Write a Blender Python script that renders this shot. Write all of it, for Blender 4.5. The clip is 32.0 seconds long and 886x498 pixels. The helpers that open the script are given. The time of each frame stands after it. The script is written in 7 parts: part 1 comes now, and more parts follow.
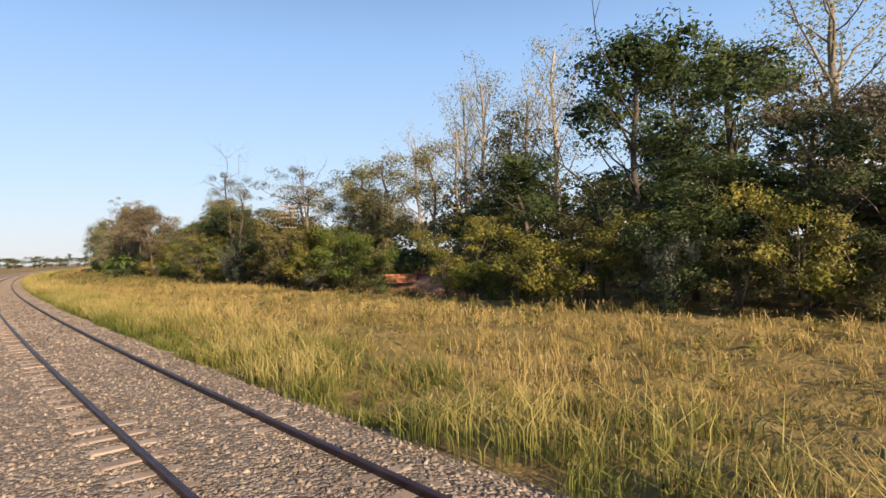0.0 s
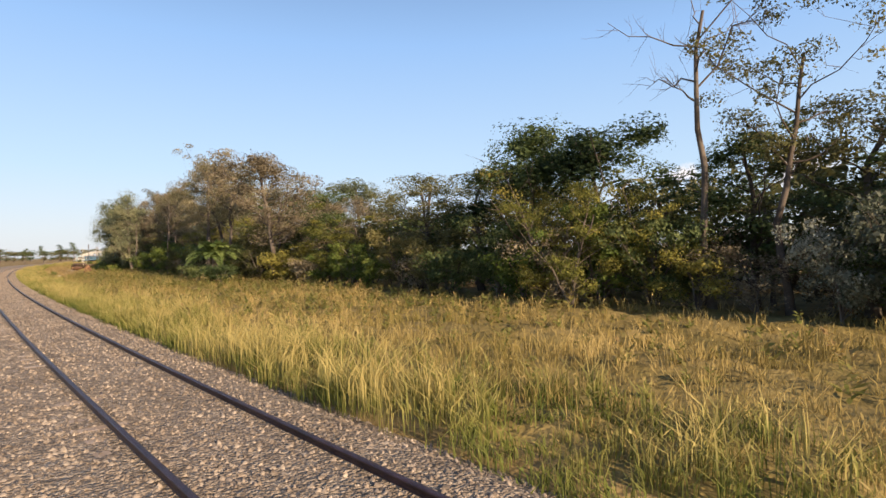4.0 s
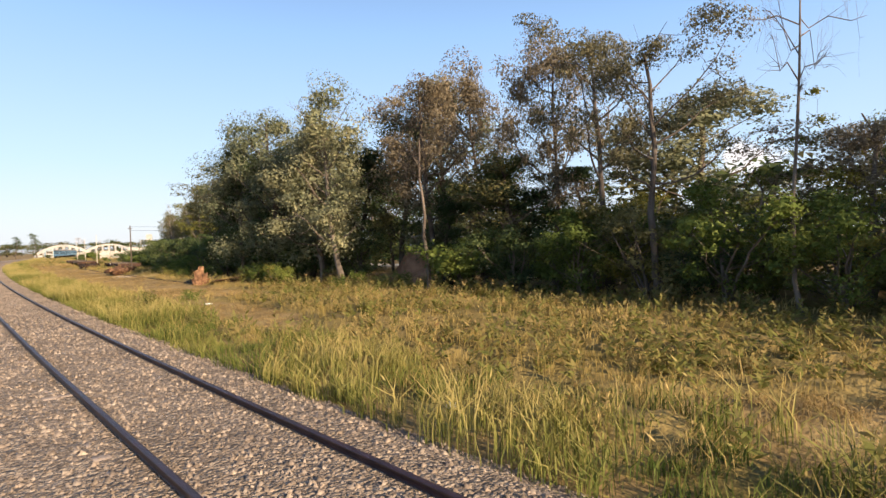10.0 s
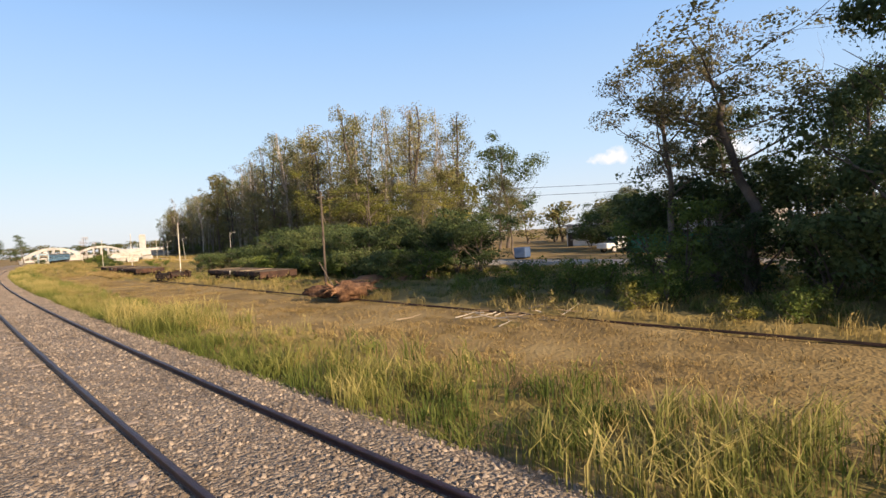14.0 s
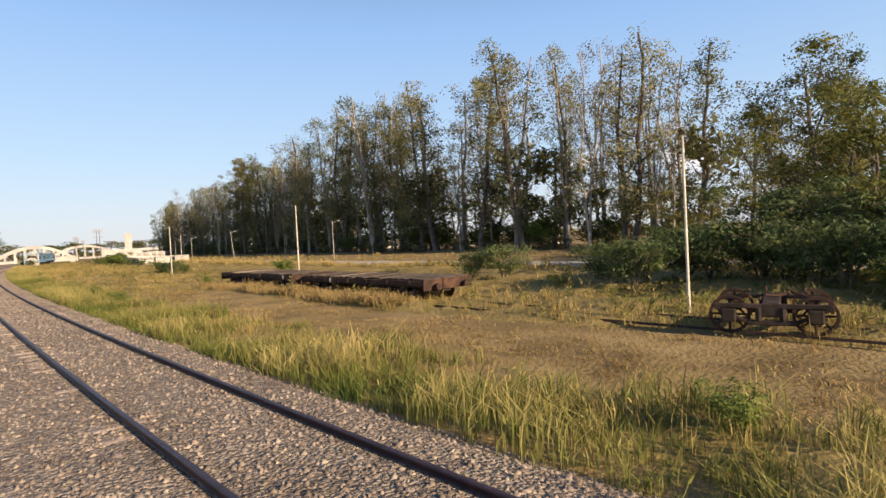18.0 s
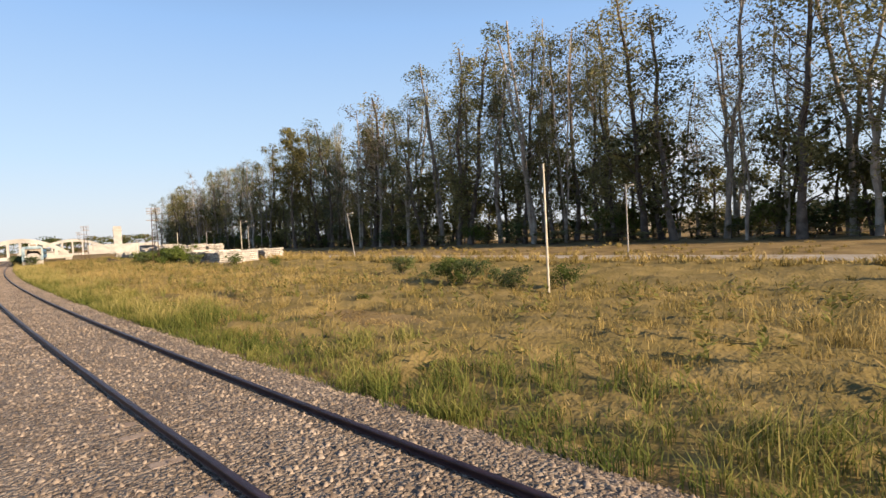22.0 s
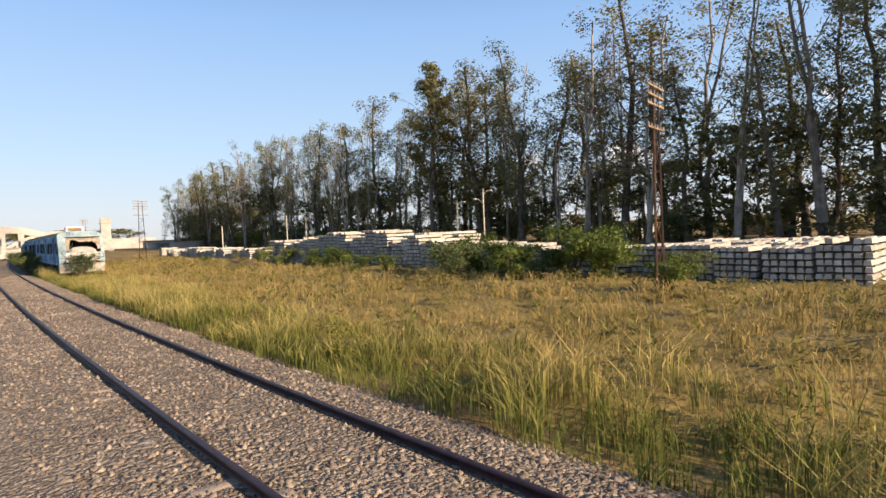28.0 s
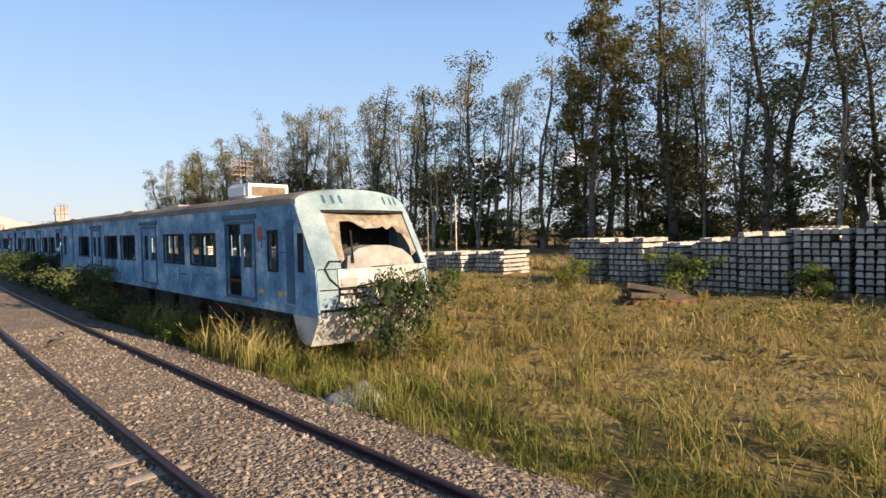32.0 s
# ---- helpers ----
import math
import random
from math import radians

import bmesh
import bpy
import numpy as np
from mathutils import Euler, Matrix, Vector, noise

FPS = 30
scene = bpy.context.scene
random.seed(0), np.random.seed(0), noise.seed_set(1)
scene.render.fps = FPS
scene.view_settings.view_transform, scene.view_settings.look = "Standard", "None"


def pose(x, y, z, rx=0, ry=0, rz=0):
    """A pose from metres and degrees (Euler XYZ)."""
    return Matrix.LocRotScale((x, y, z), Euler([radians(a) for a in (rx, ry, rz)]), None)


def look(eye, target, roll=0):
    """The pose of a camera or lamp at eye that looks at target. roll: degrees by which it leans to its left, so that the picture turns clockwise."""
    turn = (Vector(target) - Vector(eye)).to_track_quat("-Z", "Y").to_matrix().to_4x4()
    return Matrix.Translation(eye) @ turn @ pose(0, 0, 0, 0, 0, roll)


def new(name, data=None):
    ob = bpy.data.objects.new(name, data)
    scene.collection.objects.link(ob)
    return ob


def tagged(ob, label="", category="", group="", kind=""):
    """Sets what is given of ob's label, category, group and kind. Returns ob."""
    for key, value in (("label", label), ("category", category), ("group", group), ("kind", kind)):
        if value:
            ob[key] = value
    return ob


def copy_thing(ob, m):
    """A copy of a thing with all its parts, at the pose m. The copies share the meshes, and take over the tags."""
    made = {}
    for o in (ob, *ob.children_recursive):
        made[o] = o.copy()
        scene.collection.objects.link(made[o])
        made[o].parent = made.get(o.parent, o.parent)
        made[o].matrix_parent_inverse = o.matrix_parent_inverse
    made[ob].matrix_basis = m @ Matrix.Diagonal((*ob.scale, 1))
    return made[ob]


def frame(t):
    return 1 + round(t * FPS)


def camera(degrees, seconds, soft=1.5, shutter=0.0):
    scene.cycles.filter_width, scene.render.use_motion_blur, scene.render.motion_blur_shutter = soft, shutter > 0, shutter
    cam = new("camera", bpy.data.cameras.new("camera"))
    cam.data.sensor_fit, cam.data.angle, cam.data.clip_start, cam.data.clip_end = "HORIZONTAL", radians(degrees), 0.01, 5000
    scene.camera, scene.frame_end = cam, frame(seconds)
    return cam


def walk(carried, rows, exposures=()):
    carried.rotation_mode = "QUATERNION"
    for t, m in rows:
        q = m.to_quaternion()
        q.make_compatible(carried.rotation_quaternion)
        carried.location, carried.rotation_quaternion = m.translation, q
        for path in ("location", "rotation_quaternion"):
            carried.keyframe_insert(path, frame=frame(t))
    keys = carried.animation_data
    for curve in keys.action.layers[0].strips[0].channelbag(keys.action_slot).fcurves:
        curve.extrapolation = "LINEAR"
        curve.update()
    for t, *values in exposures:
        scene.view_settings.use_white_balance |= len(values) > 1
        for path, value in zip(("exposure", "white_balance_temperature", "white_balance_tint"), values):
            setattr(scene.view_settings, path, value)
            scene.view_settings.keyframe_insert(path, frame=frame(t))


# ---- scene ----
cam = camera(78.0, 32.0)
PATH = [
    (0, pose(0.204, 0.000, 2.278, 90.380, 1.852, -43.103)),
    (0.5, pose(0.233, 6.652, 2.275, 90.076, 2.101, -43.511)),
    (1, pose(0.306, 13.229, 2.272, 90.084, 1.613, -44.163)),
    (1.5, pose(0.421, 19.731, 2.269, 90.019, 1.405, -44.830)),
    (2, pose(0.576, 26.158, 2.266, 89.991, 1.321, -45.371)),
    (2.5, pose(0.770, 32.510, 2.262, 90.145, 1.542, -45.640)),
    (3, pose(1.002, 38.787, 2.259, 90.172, 1.104, -46.014)),
    (3.5, pose(1.262, 44.988, 2.275, 90.151, 1.139, -46.111)),
    (4, pose(1.557, 51.113, 2.290, 90.054, 1.313, -46.018)),
    (4.5, pose(1.884, 57.163, 2.306, 90.080, 1.143, -46.198)),
    (5, pose(2.244, 63.169, 2.321, 89.848, 1.317, -46.589)),
    (5.5, pose(2.637, 69.171, 2.337, 89.617, 1.492, -46.973)),
    (6, pose(3.065, 75.169, 2.352, 89.385, 1.666, -47.350)),
    (6.5, pose(3.524, 81.162, 2.367, 89.154, 1.841, -47.721)),
    (7, pose(4.016, 87.152, 2.383, 88.905, 2.285, -48.129)),
    (7.5, pose(4.539, 93.137, 2.373, 89.074, 1.909, -48.458)),
    (8, pose(5.092, 99.118, 2.363, 88.987, 1.926, -48.973)),
    (8.5, pose(5.675, 105.094, 2.354, 88.999, 1.814, -49.376)),
    (9, pose(6.286, 111.065, 2.344, 89.015, 1.867, -49.770)),
    (9.5, pose(6.928, 117.048, 2.334, 89.052, 1.491, -49.916)),
    (10, pose(7.602, 123.064, 2.324, 89.043, 1.869, -50.275)),
    (10.5, pose(8.302, 129.113, 2.344, 88.881, 1.951, -50.486)),
    (11, pose(9.036, 135.194, 2.363, 88.677, 2.317, -50.775)),
    (11.5, pose(9.804, 141.306, 2.382, 88.775, 2.035, -51.180)),
    (12, pose(10.607, 147.450, 2.401, 88.661, 2.494, -51.422)),
    (12.5, pose(11.446, 153.625, 2.420, 88.531, 2.914, -51.556)),
    (13, pose(12.320, 159.832, 2.440, 88.381, 3.153, -51.833)),
    (13.5, pose(13.215, 166.059, 2.439, 88.387, 3.294, -52.055)),
    (14, pose(14.143, 172.292, 2.438, 88.446, 3.243, -52.292)),
    (14.5, pose(15.102, 178.529, 2.437, 88.465, 2.925, -52.532)),
    (15, pose(16.094, 184.770, 2.436, 88.472, 3.082, -52.694)),
    (15.5, pose(17.116, 191.016, 2.435, 88.432, 3.281, -52.918)),
    (16, pose(18.178, 197.266, 2.412, 88.490, 3.172, -53.306)),
    (16.5, pose(19.270, 203.519, 2.389, 88.547, 3.064, -53.690)),
    (17, pose(20.392, 209.776, 2.366, 88.605, 2.956, -54.071)),
    (17.5, pose(21.544, 216.038, 2.343, 88.663, 2.848, -54.448)),
    (18, pose(22.725, 222.296, 2.320, 88.657, 2.898, -54.985)),
    (18.5, pose(23.927, 228.541, 2.322, 88.666, 3.029, -55.220)),
    (19, pose(25.158, 234.773, 2.325, 88.460, 3.054, -55.505)),
    (19.5, pose(26.420, 240.991, 2.328, 88.040, 2.937, -55.557)),
    (20, pose(27.713, 247.194, 2.331, 88.021, 2.808, -55.723)),
    (20.5, pose(29.039, 253.382, 2.334, 88.014, 3.182, -55.882)),
    (21, pose(30.400, 259.555, 2.336, 88.113, 3.011, -56.289)),
    (21.5, pose(31.801, 265.670, 2.331, 88.206, 2.962, -56.825)),
    (22, pose(33.218, 271.682, 2.325, 88.103, 2.964, -57.481)),
    (22.5, pose(34.647, 277.592, 2.319, 88.091, 2.862, -58.092)),
    (23, pose(36.089, 283.400, 2.313, 88.113, 2.717, -58.343)),
    (23.5, pose(37.542, 289.106, 2.307, 88.181, 3.606, -58.579)),
    (24, pose(39.004, 294.710, 2.301, 88.125, 4.061, -58.599)),
    (24.5, pose(40.475, 300.213, 2.295, 88.053, 2.808, -58.716)),
    (25, pose(41.964, 305.611, 2.290, 88.059, 2.514, -59.126)),
    (25.5, pose(43.465, 310.932, 2.286, 88.064, 2.220, -59.534)),
    (26, pose(44.986, 316.206, 2.281, 88.070, 1.926, -59.938)),
    (26.5, pose(46.526, 321.432, 2.276, 88.075, 1.632, -60.338)),
    (27, pose(48.085, 326.613, 2.271, 88.015, 2.016, -60.418)),
    (27.5, pose(49.673, 331.742, 2.269, 87.975, 1.985, -60.472)),
    (28, pose(51.279, 336.824, 2.267, 88.026, 2.315, -60.677)),
    (28.5, pose(52.900, 341.860, 2.265, 88.123, 1.909, -61.039)),
    (29, pose(54.536, 346.849, 2.264, 88.057, 1.449, -61.385)),
    (29.5, pose(56.180, 351.795, 2.284, 88.206, 1.456, -61.839)),
    (30, pose(57.838, 356.699, 2.305, 88.155, 1.649, -62.303)),
    (30.5, pose(59.506, 361.563, 2.325, 88.086, 1.572, -62.741)),
    (31, pose(61.165, 366.391, 2.354, 88.160, 1.215, -63.540)),
    (31.5, pose(62.832, 371.180, 2.383, 88.114, 0.955, -64.381)),
    (32, pose(64.502, 375.930, 2.412, 88.093, 1.092, -65.364)),
]
walk(cam, PATH, [(0, 1.0, 6650, 13), (5, 1.0, 6650, 13), (8, 1.12, 6650, 13), (12.5, 1.18, 6650, 13), (15, 0.95, 6650, 13), (20, 0.95, 6650, 13), (32, 0.98, 6650, 13)])

# ---- light: a low sun almost straight behind the train, clear evening sky ----
SUN_UP, SUN_HEADING = radians(19.5), radians(7.3)   # height; heading of the light from the +y axis towards +x
light_way = Vector((math.sin(SUN_HEADING) * math.cos(SUN_UP), math.cos(SUN_HEADING) * math.cos(SUN_UP), -math.sin(SUN_UP)))
sun_data = bpy.data.lights.new("sun", "SUN")
sun_data.energy, sun_data.angle, sun_data.color = 4.7, radians(0.6), (1.0, 0.79, 0.54)
sun = new("sun", sun_data)
sun.matrix_world = look((0, 0, 60), Vector((0, 0, 60)) + light_way)

world = bpy.data.worlds.new("world")
scene.world = world
world.use_nodes = True
wn = world.node_tree
sky = wn.nodes.new("ShaderNodeTexSky")
sky.sky_type, sky.sun_disc = "NISHITA", False
sky.sun_elevation, sky.sun_rotation = SUN_UP, radians(180) + SUN_HEADING
sky.altitude, sky.air_density, sky.dust_density, sky.ozone_density = 100, 1.1, 1.2, 2.2
# the clear sky is laid half over a plain gradient from the pale horizon upwards, with two small far clouds
coord = wn.nodes.new("ShaderNodeTexCoord")
sep = wn.nodes.new("ShaderNodeSeparateXYZ")
wn.links.new(coord.outputs["Generated"], sep.inputs[0])
grad = wn.nodes.new("ShaderNodeValToRGB")
for e, (p, c) in zip((grad.color_ramp.elements[0], grad.color_ramp.elements.new(0.14), grad.color_ramp.elements.new(0.35), grad.color_ramp.elements.new(0.6), grad.color_ramp.elements[-1]),
                     ((0.0, (4.7, 5.0, 5.3)), (0.14, (3.3, 4.55, 5.9)), (0.35, (2.0, 3.45, 5.75)), (0.6, (0.5, 1.0, 2.1)), (1.0, (0.2, 0.45, 1.1)))):
    e.position, e.color = p, (*c, 1)
wn.links.new(sep.outputs[2], grad.inputs[0])
blend = wn.nodes.new("ShaderNodeMix")
blend.data_type = "RGBA"
blend.inputs["Factor"].default_value = 0.86
wn.links.new(sky.outputs[0], blend.inputs["A"])
wn.links.new(grad.outputs[0], blend.inputs["B"])
out = blend.outputs["Result"]
puff = wn.nodes.new("ShaderNodeTexNoise")
puff.inputs["Scale"].default_value, puff.inputs["Detail"].default_value = 28, 5
wn.links.new(coord.outputs["Generated"], puff.inputs["Vector"])
for az, el, size in ((80.0, 6.6, 0.10), (70.0, 6.7, 0.065), (96.0, 10.5, 0.05)):
    where = wn.nodes.new("ShaderNodeVectorMath")
    where.operation = "SUBTRACT"
    where.inputs[1].default_value = (math.sin(radians(az)) * math.cos(radians(el)), math.cos(radians(az)) * math.cos(radians(el)), math.sin(radians(el)))
    wn.links.new(coord.outputs["Generated"], where.inputs[0])
    squash = wn.nodes.new("ShaderNodeVectorMath")
    squash.operation = "MULTIPLY"
    squash.inputs[1].default_value = (1, 1, 1.6)
    wn.links.new(where.outputs[0], squash.inputs[0])
    far = wn.nodes.new("ShaderNodeVectorMath")
    far.operation = "LENGTH"
    wn.links.new(squash.outputs[0], far.inputs[0])
    near = wn.nodes.new("ShaderNodeMapRange")
    near.inputs["From Min"].default_value, near.inputs["From Max"].default_value = 0.0, size
    near.inputs["To Min"].default_value, near.inputs["To Max"].default_value = 0.35, -0.35
    wn.links.new(far.outputs["Value"], near.inputs["Value"])
    add = wn.nodes.new("ShaderNodeMath")
    add.operation = "ADD"
    wn.links.new(near.outputs[0], add.inputs[0])
    wn.links.new(puff.outputs[0], add.inputs[1])
    soft = wn.nodes.new("ShaderNodeMapRange")
    soft.inputs["From Min"].default_value, soft.inputs["From Max"].default_value = 0.55, 0.72
    soft.inputs["To Max"].default_value = 0.85
    wn.links.new(add.outputs[0], soft.inputs["Value"])
    lay = wn.nodes.new("ShaderNodeMix")
    lay.data_type = "RGBA"
    wn.links.new(soft.outputs[0], lay.inputs["Factor"])
    wn.links.new(out, lay.inputs["A"])
    lay.inputs["B"].default_value = (6.6, 6.2, 6.0, 1)
    out = lay.outputs["Result"]
wn.links.new(out, wn.nodes["Background"].inputs[0])
wn.nodes["Background"].inputs[1].default_value = 0.088


# ---- materials ----
def material(name, stops, scale=3.0, rough=0.85, metal=0.0, bump=0.3, fine=40.0, spread=0.0, island=0.0, through_leaf=0.0, bump_size=0.02, tips=0.0):
    """A surface whose colour runs through stops by coarse and fine noise; spread: change from object to object; island: from leaf to leaf."""
    m = bpy.data.materials.new(name)
    m.use_nodes = True
    t = m.node_tree
    b = t.nodes["Principled BSDF"]
    b.inputs["Roughness"].default_value, b.inputs["Metallic"].default_value = rough, metal
    b.inputs["Specular IOR Level"].default_value = 0.5 if rough < 0.5 else 0.2
    geo = t.nodes.new("ShaderNodeNewGeometry")
    n1, n2 = t.nodes.new("ShaderNodeTexNoise"), t.nodes.new("ShaderNodeTexNoise")
    n1.inputs["Scale"].default_value, n1.inputs["Detail"].default_value = scale, 3
    n2.inputs["Scale"].default_value, n2.inputs["Detail"].default_value = fine, 2
    for n in (n1, n2):
        t.links.new(geo.outputs["Position"], n.inputs["Vector"])
    mix = t.nodes.new("ShaderNodeMath")
    mix.operation = "MULTIPLY_ADD"
    t.links.new(n2.outputs[0], mix.inputs[0])
    mix.inputs[1].default_value = 0.4
    sub = t.nodes.new("ShaderNodeMath")
    sub.operation = "MULTIPLY_ADD"
    t.links.new(n1.outputs[0], sub.inputs[0])
    sub.inputs[1].default_value, sub.inputs[2].default_value = 1.2, -0.3
    t.links.new(sub.outputs[0], mix.inputs[2])
    value = mix.outputs[0]
    for amount, socket in ((spread, "object"), (island, "island")):
        if amount:
            src = t.nodes.new("ShaderNodeObjectInfo").outputs["Random"] if socket == "object" else geo.outputs["Random Per Island"]
            k = t.nodes.new("ShaderNodeMath")
            k.operation = "MULTIPLY_ADD"
            t.links.new(src, k.inputs[0])
            k.inputs[1].default_value = amount
            off = t.nodes.new("ShaderNodeMath")
            off.operation = "ADD"
            t.links.new(value, off.inputs[0])
            off.inputs[1].default_value = -amount / 2
            t.links.new(off.outputs[0], k.inputs[2])
            value = k.outputs[0]
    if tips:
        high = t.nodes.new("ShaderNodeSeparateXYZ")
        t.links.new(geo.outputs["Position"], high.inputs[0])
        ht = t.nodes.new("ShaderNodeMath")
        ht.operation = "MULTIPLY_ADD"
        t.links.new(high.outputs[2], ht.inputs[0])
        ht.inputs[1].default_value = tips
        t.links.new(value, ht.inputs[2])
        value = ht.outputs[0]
    ramp = t.nodes.new("ShaderNodeValToRGB")
    el = ramp.color_ramp.elements
    while len(el) < len(stops):
        el.new(0.5)
    for e, (p, c) in zip(el, stops):
        e.position, e.color = p, (*c, 1)
    t.links.new(value, ramp.inputs[0])
    t.links.new(ramp.outputs[0], b.inputs["Base Color"])
    if bump:
        bm = t.nodes.new("ShaderNodeBump")
        bm.inputs["Strength"].default_value, bm.inputs["Distance"].default_value = bump, bump_size
        t.links.new(n2.outputs[0], bm.inputs["Height"])
        t.links.new(bm.outputs[0], b.inputs["Normal"])
    if through_leaf:
        tr = t.nodes.new("ShaderNodeBsdfTranslucent")
        t.links.new(ramp.outputs[0], tr.inputs[0])
        ms = t.nodes.new("ShaderNodeMixShader")
        ms.inputs[0].default_value = through_leaf
        t.links.new(b.outputs[0], ms.inputs[1])
        t.links.new(tr.outputs[0], ms.inputs[2])
        t.links.new(ms.outputs[0], t.nodes["Material Output"].inputs[0])
    return m


def two(a, b):
    return [(0.25, a), (0.75, b)]


def leaf_material(name, dark, mid, light):
    return material(name, [(0.15, dark), (0.5, mid), (0.85, light)], 0.35, 0.6, 0, 0, 2.5, 0.35, 0.28, 0.36)


LEAF_DARK = leaf_material("leaf_dark_green", (0.036, 0.058, 0.024), (0.080, 0.112, 0.040), (0.175, 0.200, 0.074))
LEAF_YELLOW = leaf_material("leaf_yellow_green", (0.088, 0.096, 0.024), (0.180, 0.178, 0.040), (0.340, 0.290, 0.070))
LEAF_GREY = leaf_material("leaf_grey_green", (0.090, 0.112, 0.066), (0.190, 0.205, 0.118), (0.360, 0.345, 0.200))
LEAF_BROWN = leaf_material("leaf_brown", (0.115, 0.096, 0.062), (0.225, 0.182, 0.118), (0.370, 0.305, 0.200))
LEAF_OLIVE = leaf_material("leaf_olive", (0.062, 0.064, 0.025), (0.135, 0.130, 0.050), (0.265, 0.230, 0.092))
LEAF_FRESH = leaf_material("leaf_fresh_green", (0.050, 0.076, 0.018), (0.108, 0.150, 0.032), (0.215, 0.250, 0.060))
LEAF_BELT = leaf_material("leaf_belt_olive", (0.100, 0.104, 0.045), (0.215, 0.205, 0.085), (0.400, 0.350, 0.155))
LEAF_GUM = leaf_material("leaf_gum", (0.090, 0.088, 0.050), (0.185, 0.165, 0.092), (0.345, 0.290, 0.165))
LEAF_PALE = leaf_material("leaf_pale_green", (0.125, 0.135, 0.060), (0.235, 0.240, 0.100), (0.400, 0.385, 0.170))
LEAF_SILVER = leaf_material("leaf_silver", (0.05, 0.065, 0.045), (0.12, 0.135, 0.095), (0.40, 0.40, 0.31))
BARK = material("bark", two((0.07, 0.055, 0.045), (0.17, 0.14, 0.115)), 1.5, 0.95, 0, 0.6, 25, 0.3)
BARK_PALE = material("bark_pale", two((0.18, 0.155, 0.13), (0.42, 0.37, 0.31)), 1.2, 0.9, 0, 0.5, 20, 0.3)
SOIL = material("dry_grass_soil", [(0.15, (0.120, 0.082, 0.034)), (0.5, (0.255, 0.180, 0.078)), (0.85, (0.370, 0.275, 0.128))], 0.45, 1, 0, 0.8, 9, 0, 0, 0, 0.06)
RUST = material("rusted_steel", [(0.2, (0.032, 0.021, 0.018)), (0.55, (0.068, 0.039, 0.029)), (0.85, (0.135, 0.075, 0.047))], 2.0, 0.8, 0.3, 0.5, 60, 0.3)
RAIL = material("rail_steel", two((0.024, 0.014, 0.020), (0.056, 0.032, 0.042)), 4, 0.45, 0.2, 0.25, 90)
CONCRETE = material("concrete", [(0.2, (0.30, 0.28, 0.25)), (0.55, (0.46, 0.43, 0.39)), (0.85, (0.62, 0.59, 0.54))], 2.5, 0.9, 0, 0.4, 60, 0.45)
POLE_WHITE = material("limewashed_wood", two((0.40, 0.36, 0.28), (0.66, 0.61, 0.51)), 3, 0.8, 0, 0.3, 50, 0.2)
WOOD_DARK = material("tarred_wood", two((0.05, 0.04, 0.033), (0.12, 0.095, 0.075)), 3, 0.9, 0, 0.4, 50, 0.2)


def gravel_material():
    m = bpy.data.materials.new("ballast_gravel")
    m.use_nodes = True
    t = m.node_tree
    b = t.nodes["Principled BSDF"]
    b.inputs["Roughness"].default_value = 0.95
    geo = t.nodes.new("ShaderNodeNewGeometry")
    vor = t.nodes.new("ShaderNodeTexVoronoi")
    vor.inputs["Scale"].default_value = 16
    big = t.nodes.new("ShaderNodeTexNoise")
    big.inputs["Scale"].default_value = 0.7
    warp = t.nodes.new("ShaderNodeTexNoise")
    warp.inputs["Scale"].default_value, warp.inputs["Detail"].default_value = 14, 2
    push = t.nodes.new("ShaderNodeVectorMath")
    push.operation = "MULTIPLY_ADD"
    push.inputs[1].default_value = (0.09, 0.09, 0.09)
    for n in (warp, big):
        t.links.new(geo.outputs["Position"], n.inputs["Vector"])
    t.links.new(warp.outputs["Color"], push.inputs[0])
    t.links.new(geo.outputs["Position"], push.inputs[2])
    t.links.new(push.outputs[0], vor.inputs["Vector"])
    sep = t.nodes.new("ShaderNodeSeparateColor")
    t.links.new(vor.outputs["Color"], sep.inputs[0])
    add = t.nodes.new("ShaderNodeMath")
    add.operation = "MULTIPLY_ADD"
    t.links.new(big.outputs[0], add.inputs[0])
    add.inputs[1].default_value = 0.5
    sc = t.nodes.new("ShaderNodeMath")
    sc.operation = "MULTIPLY_ADD"
    t.links.new(sep.outputs[0], sc.inputs[0])
    sc.inputs[1].default_value, sc.inputs[2].default_value = 0.8, -0.15
    t.links.new(sc.outputs[0], add.inputs[2])
    ramp = t.nodes.new("ShaderNodeValToRGB")
    el = ramp.color_ramp.elements
    el.new(0.5)
    for e, (p, c) in zip(el, ((0.1, (0.165, 0.128, 0.098)), (0.5, (0.290, 0.230, 0.177)), (0.95, (0.432, 0.352, 0.274)))):
        e.position, e.color = p, (*c, 1)
    t.links.new(add.outputs[0], ramp.inputs[0])
    t.links.new(ramp.outputs[0], b.inputs["Base Color"])
    tilt = t.nodes.new("ShaderNodeMath")
    tilt.operation = "MULTIPLY_ADD"
    t.links.new(vor.outputs["Distance"], tilt.inputs[0])
    tilt.inputs[1].default_value = -2.2
    t.links.new(sep.outputs[1], tilt.inputs[2])
    bp = t.nodes.new("ShaderNodeBump")
    bp.inputs["Strength"].default_value, bp.inputs["Distance"].default_value = 1.0, 0.05
    t.links.new(tilt.outputs[0], bp.inputs["Height"])
    t.links.new(bp.outputs[0], b.inputs["Normal"])
    return m


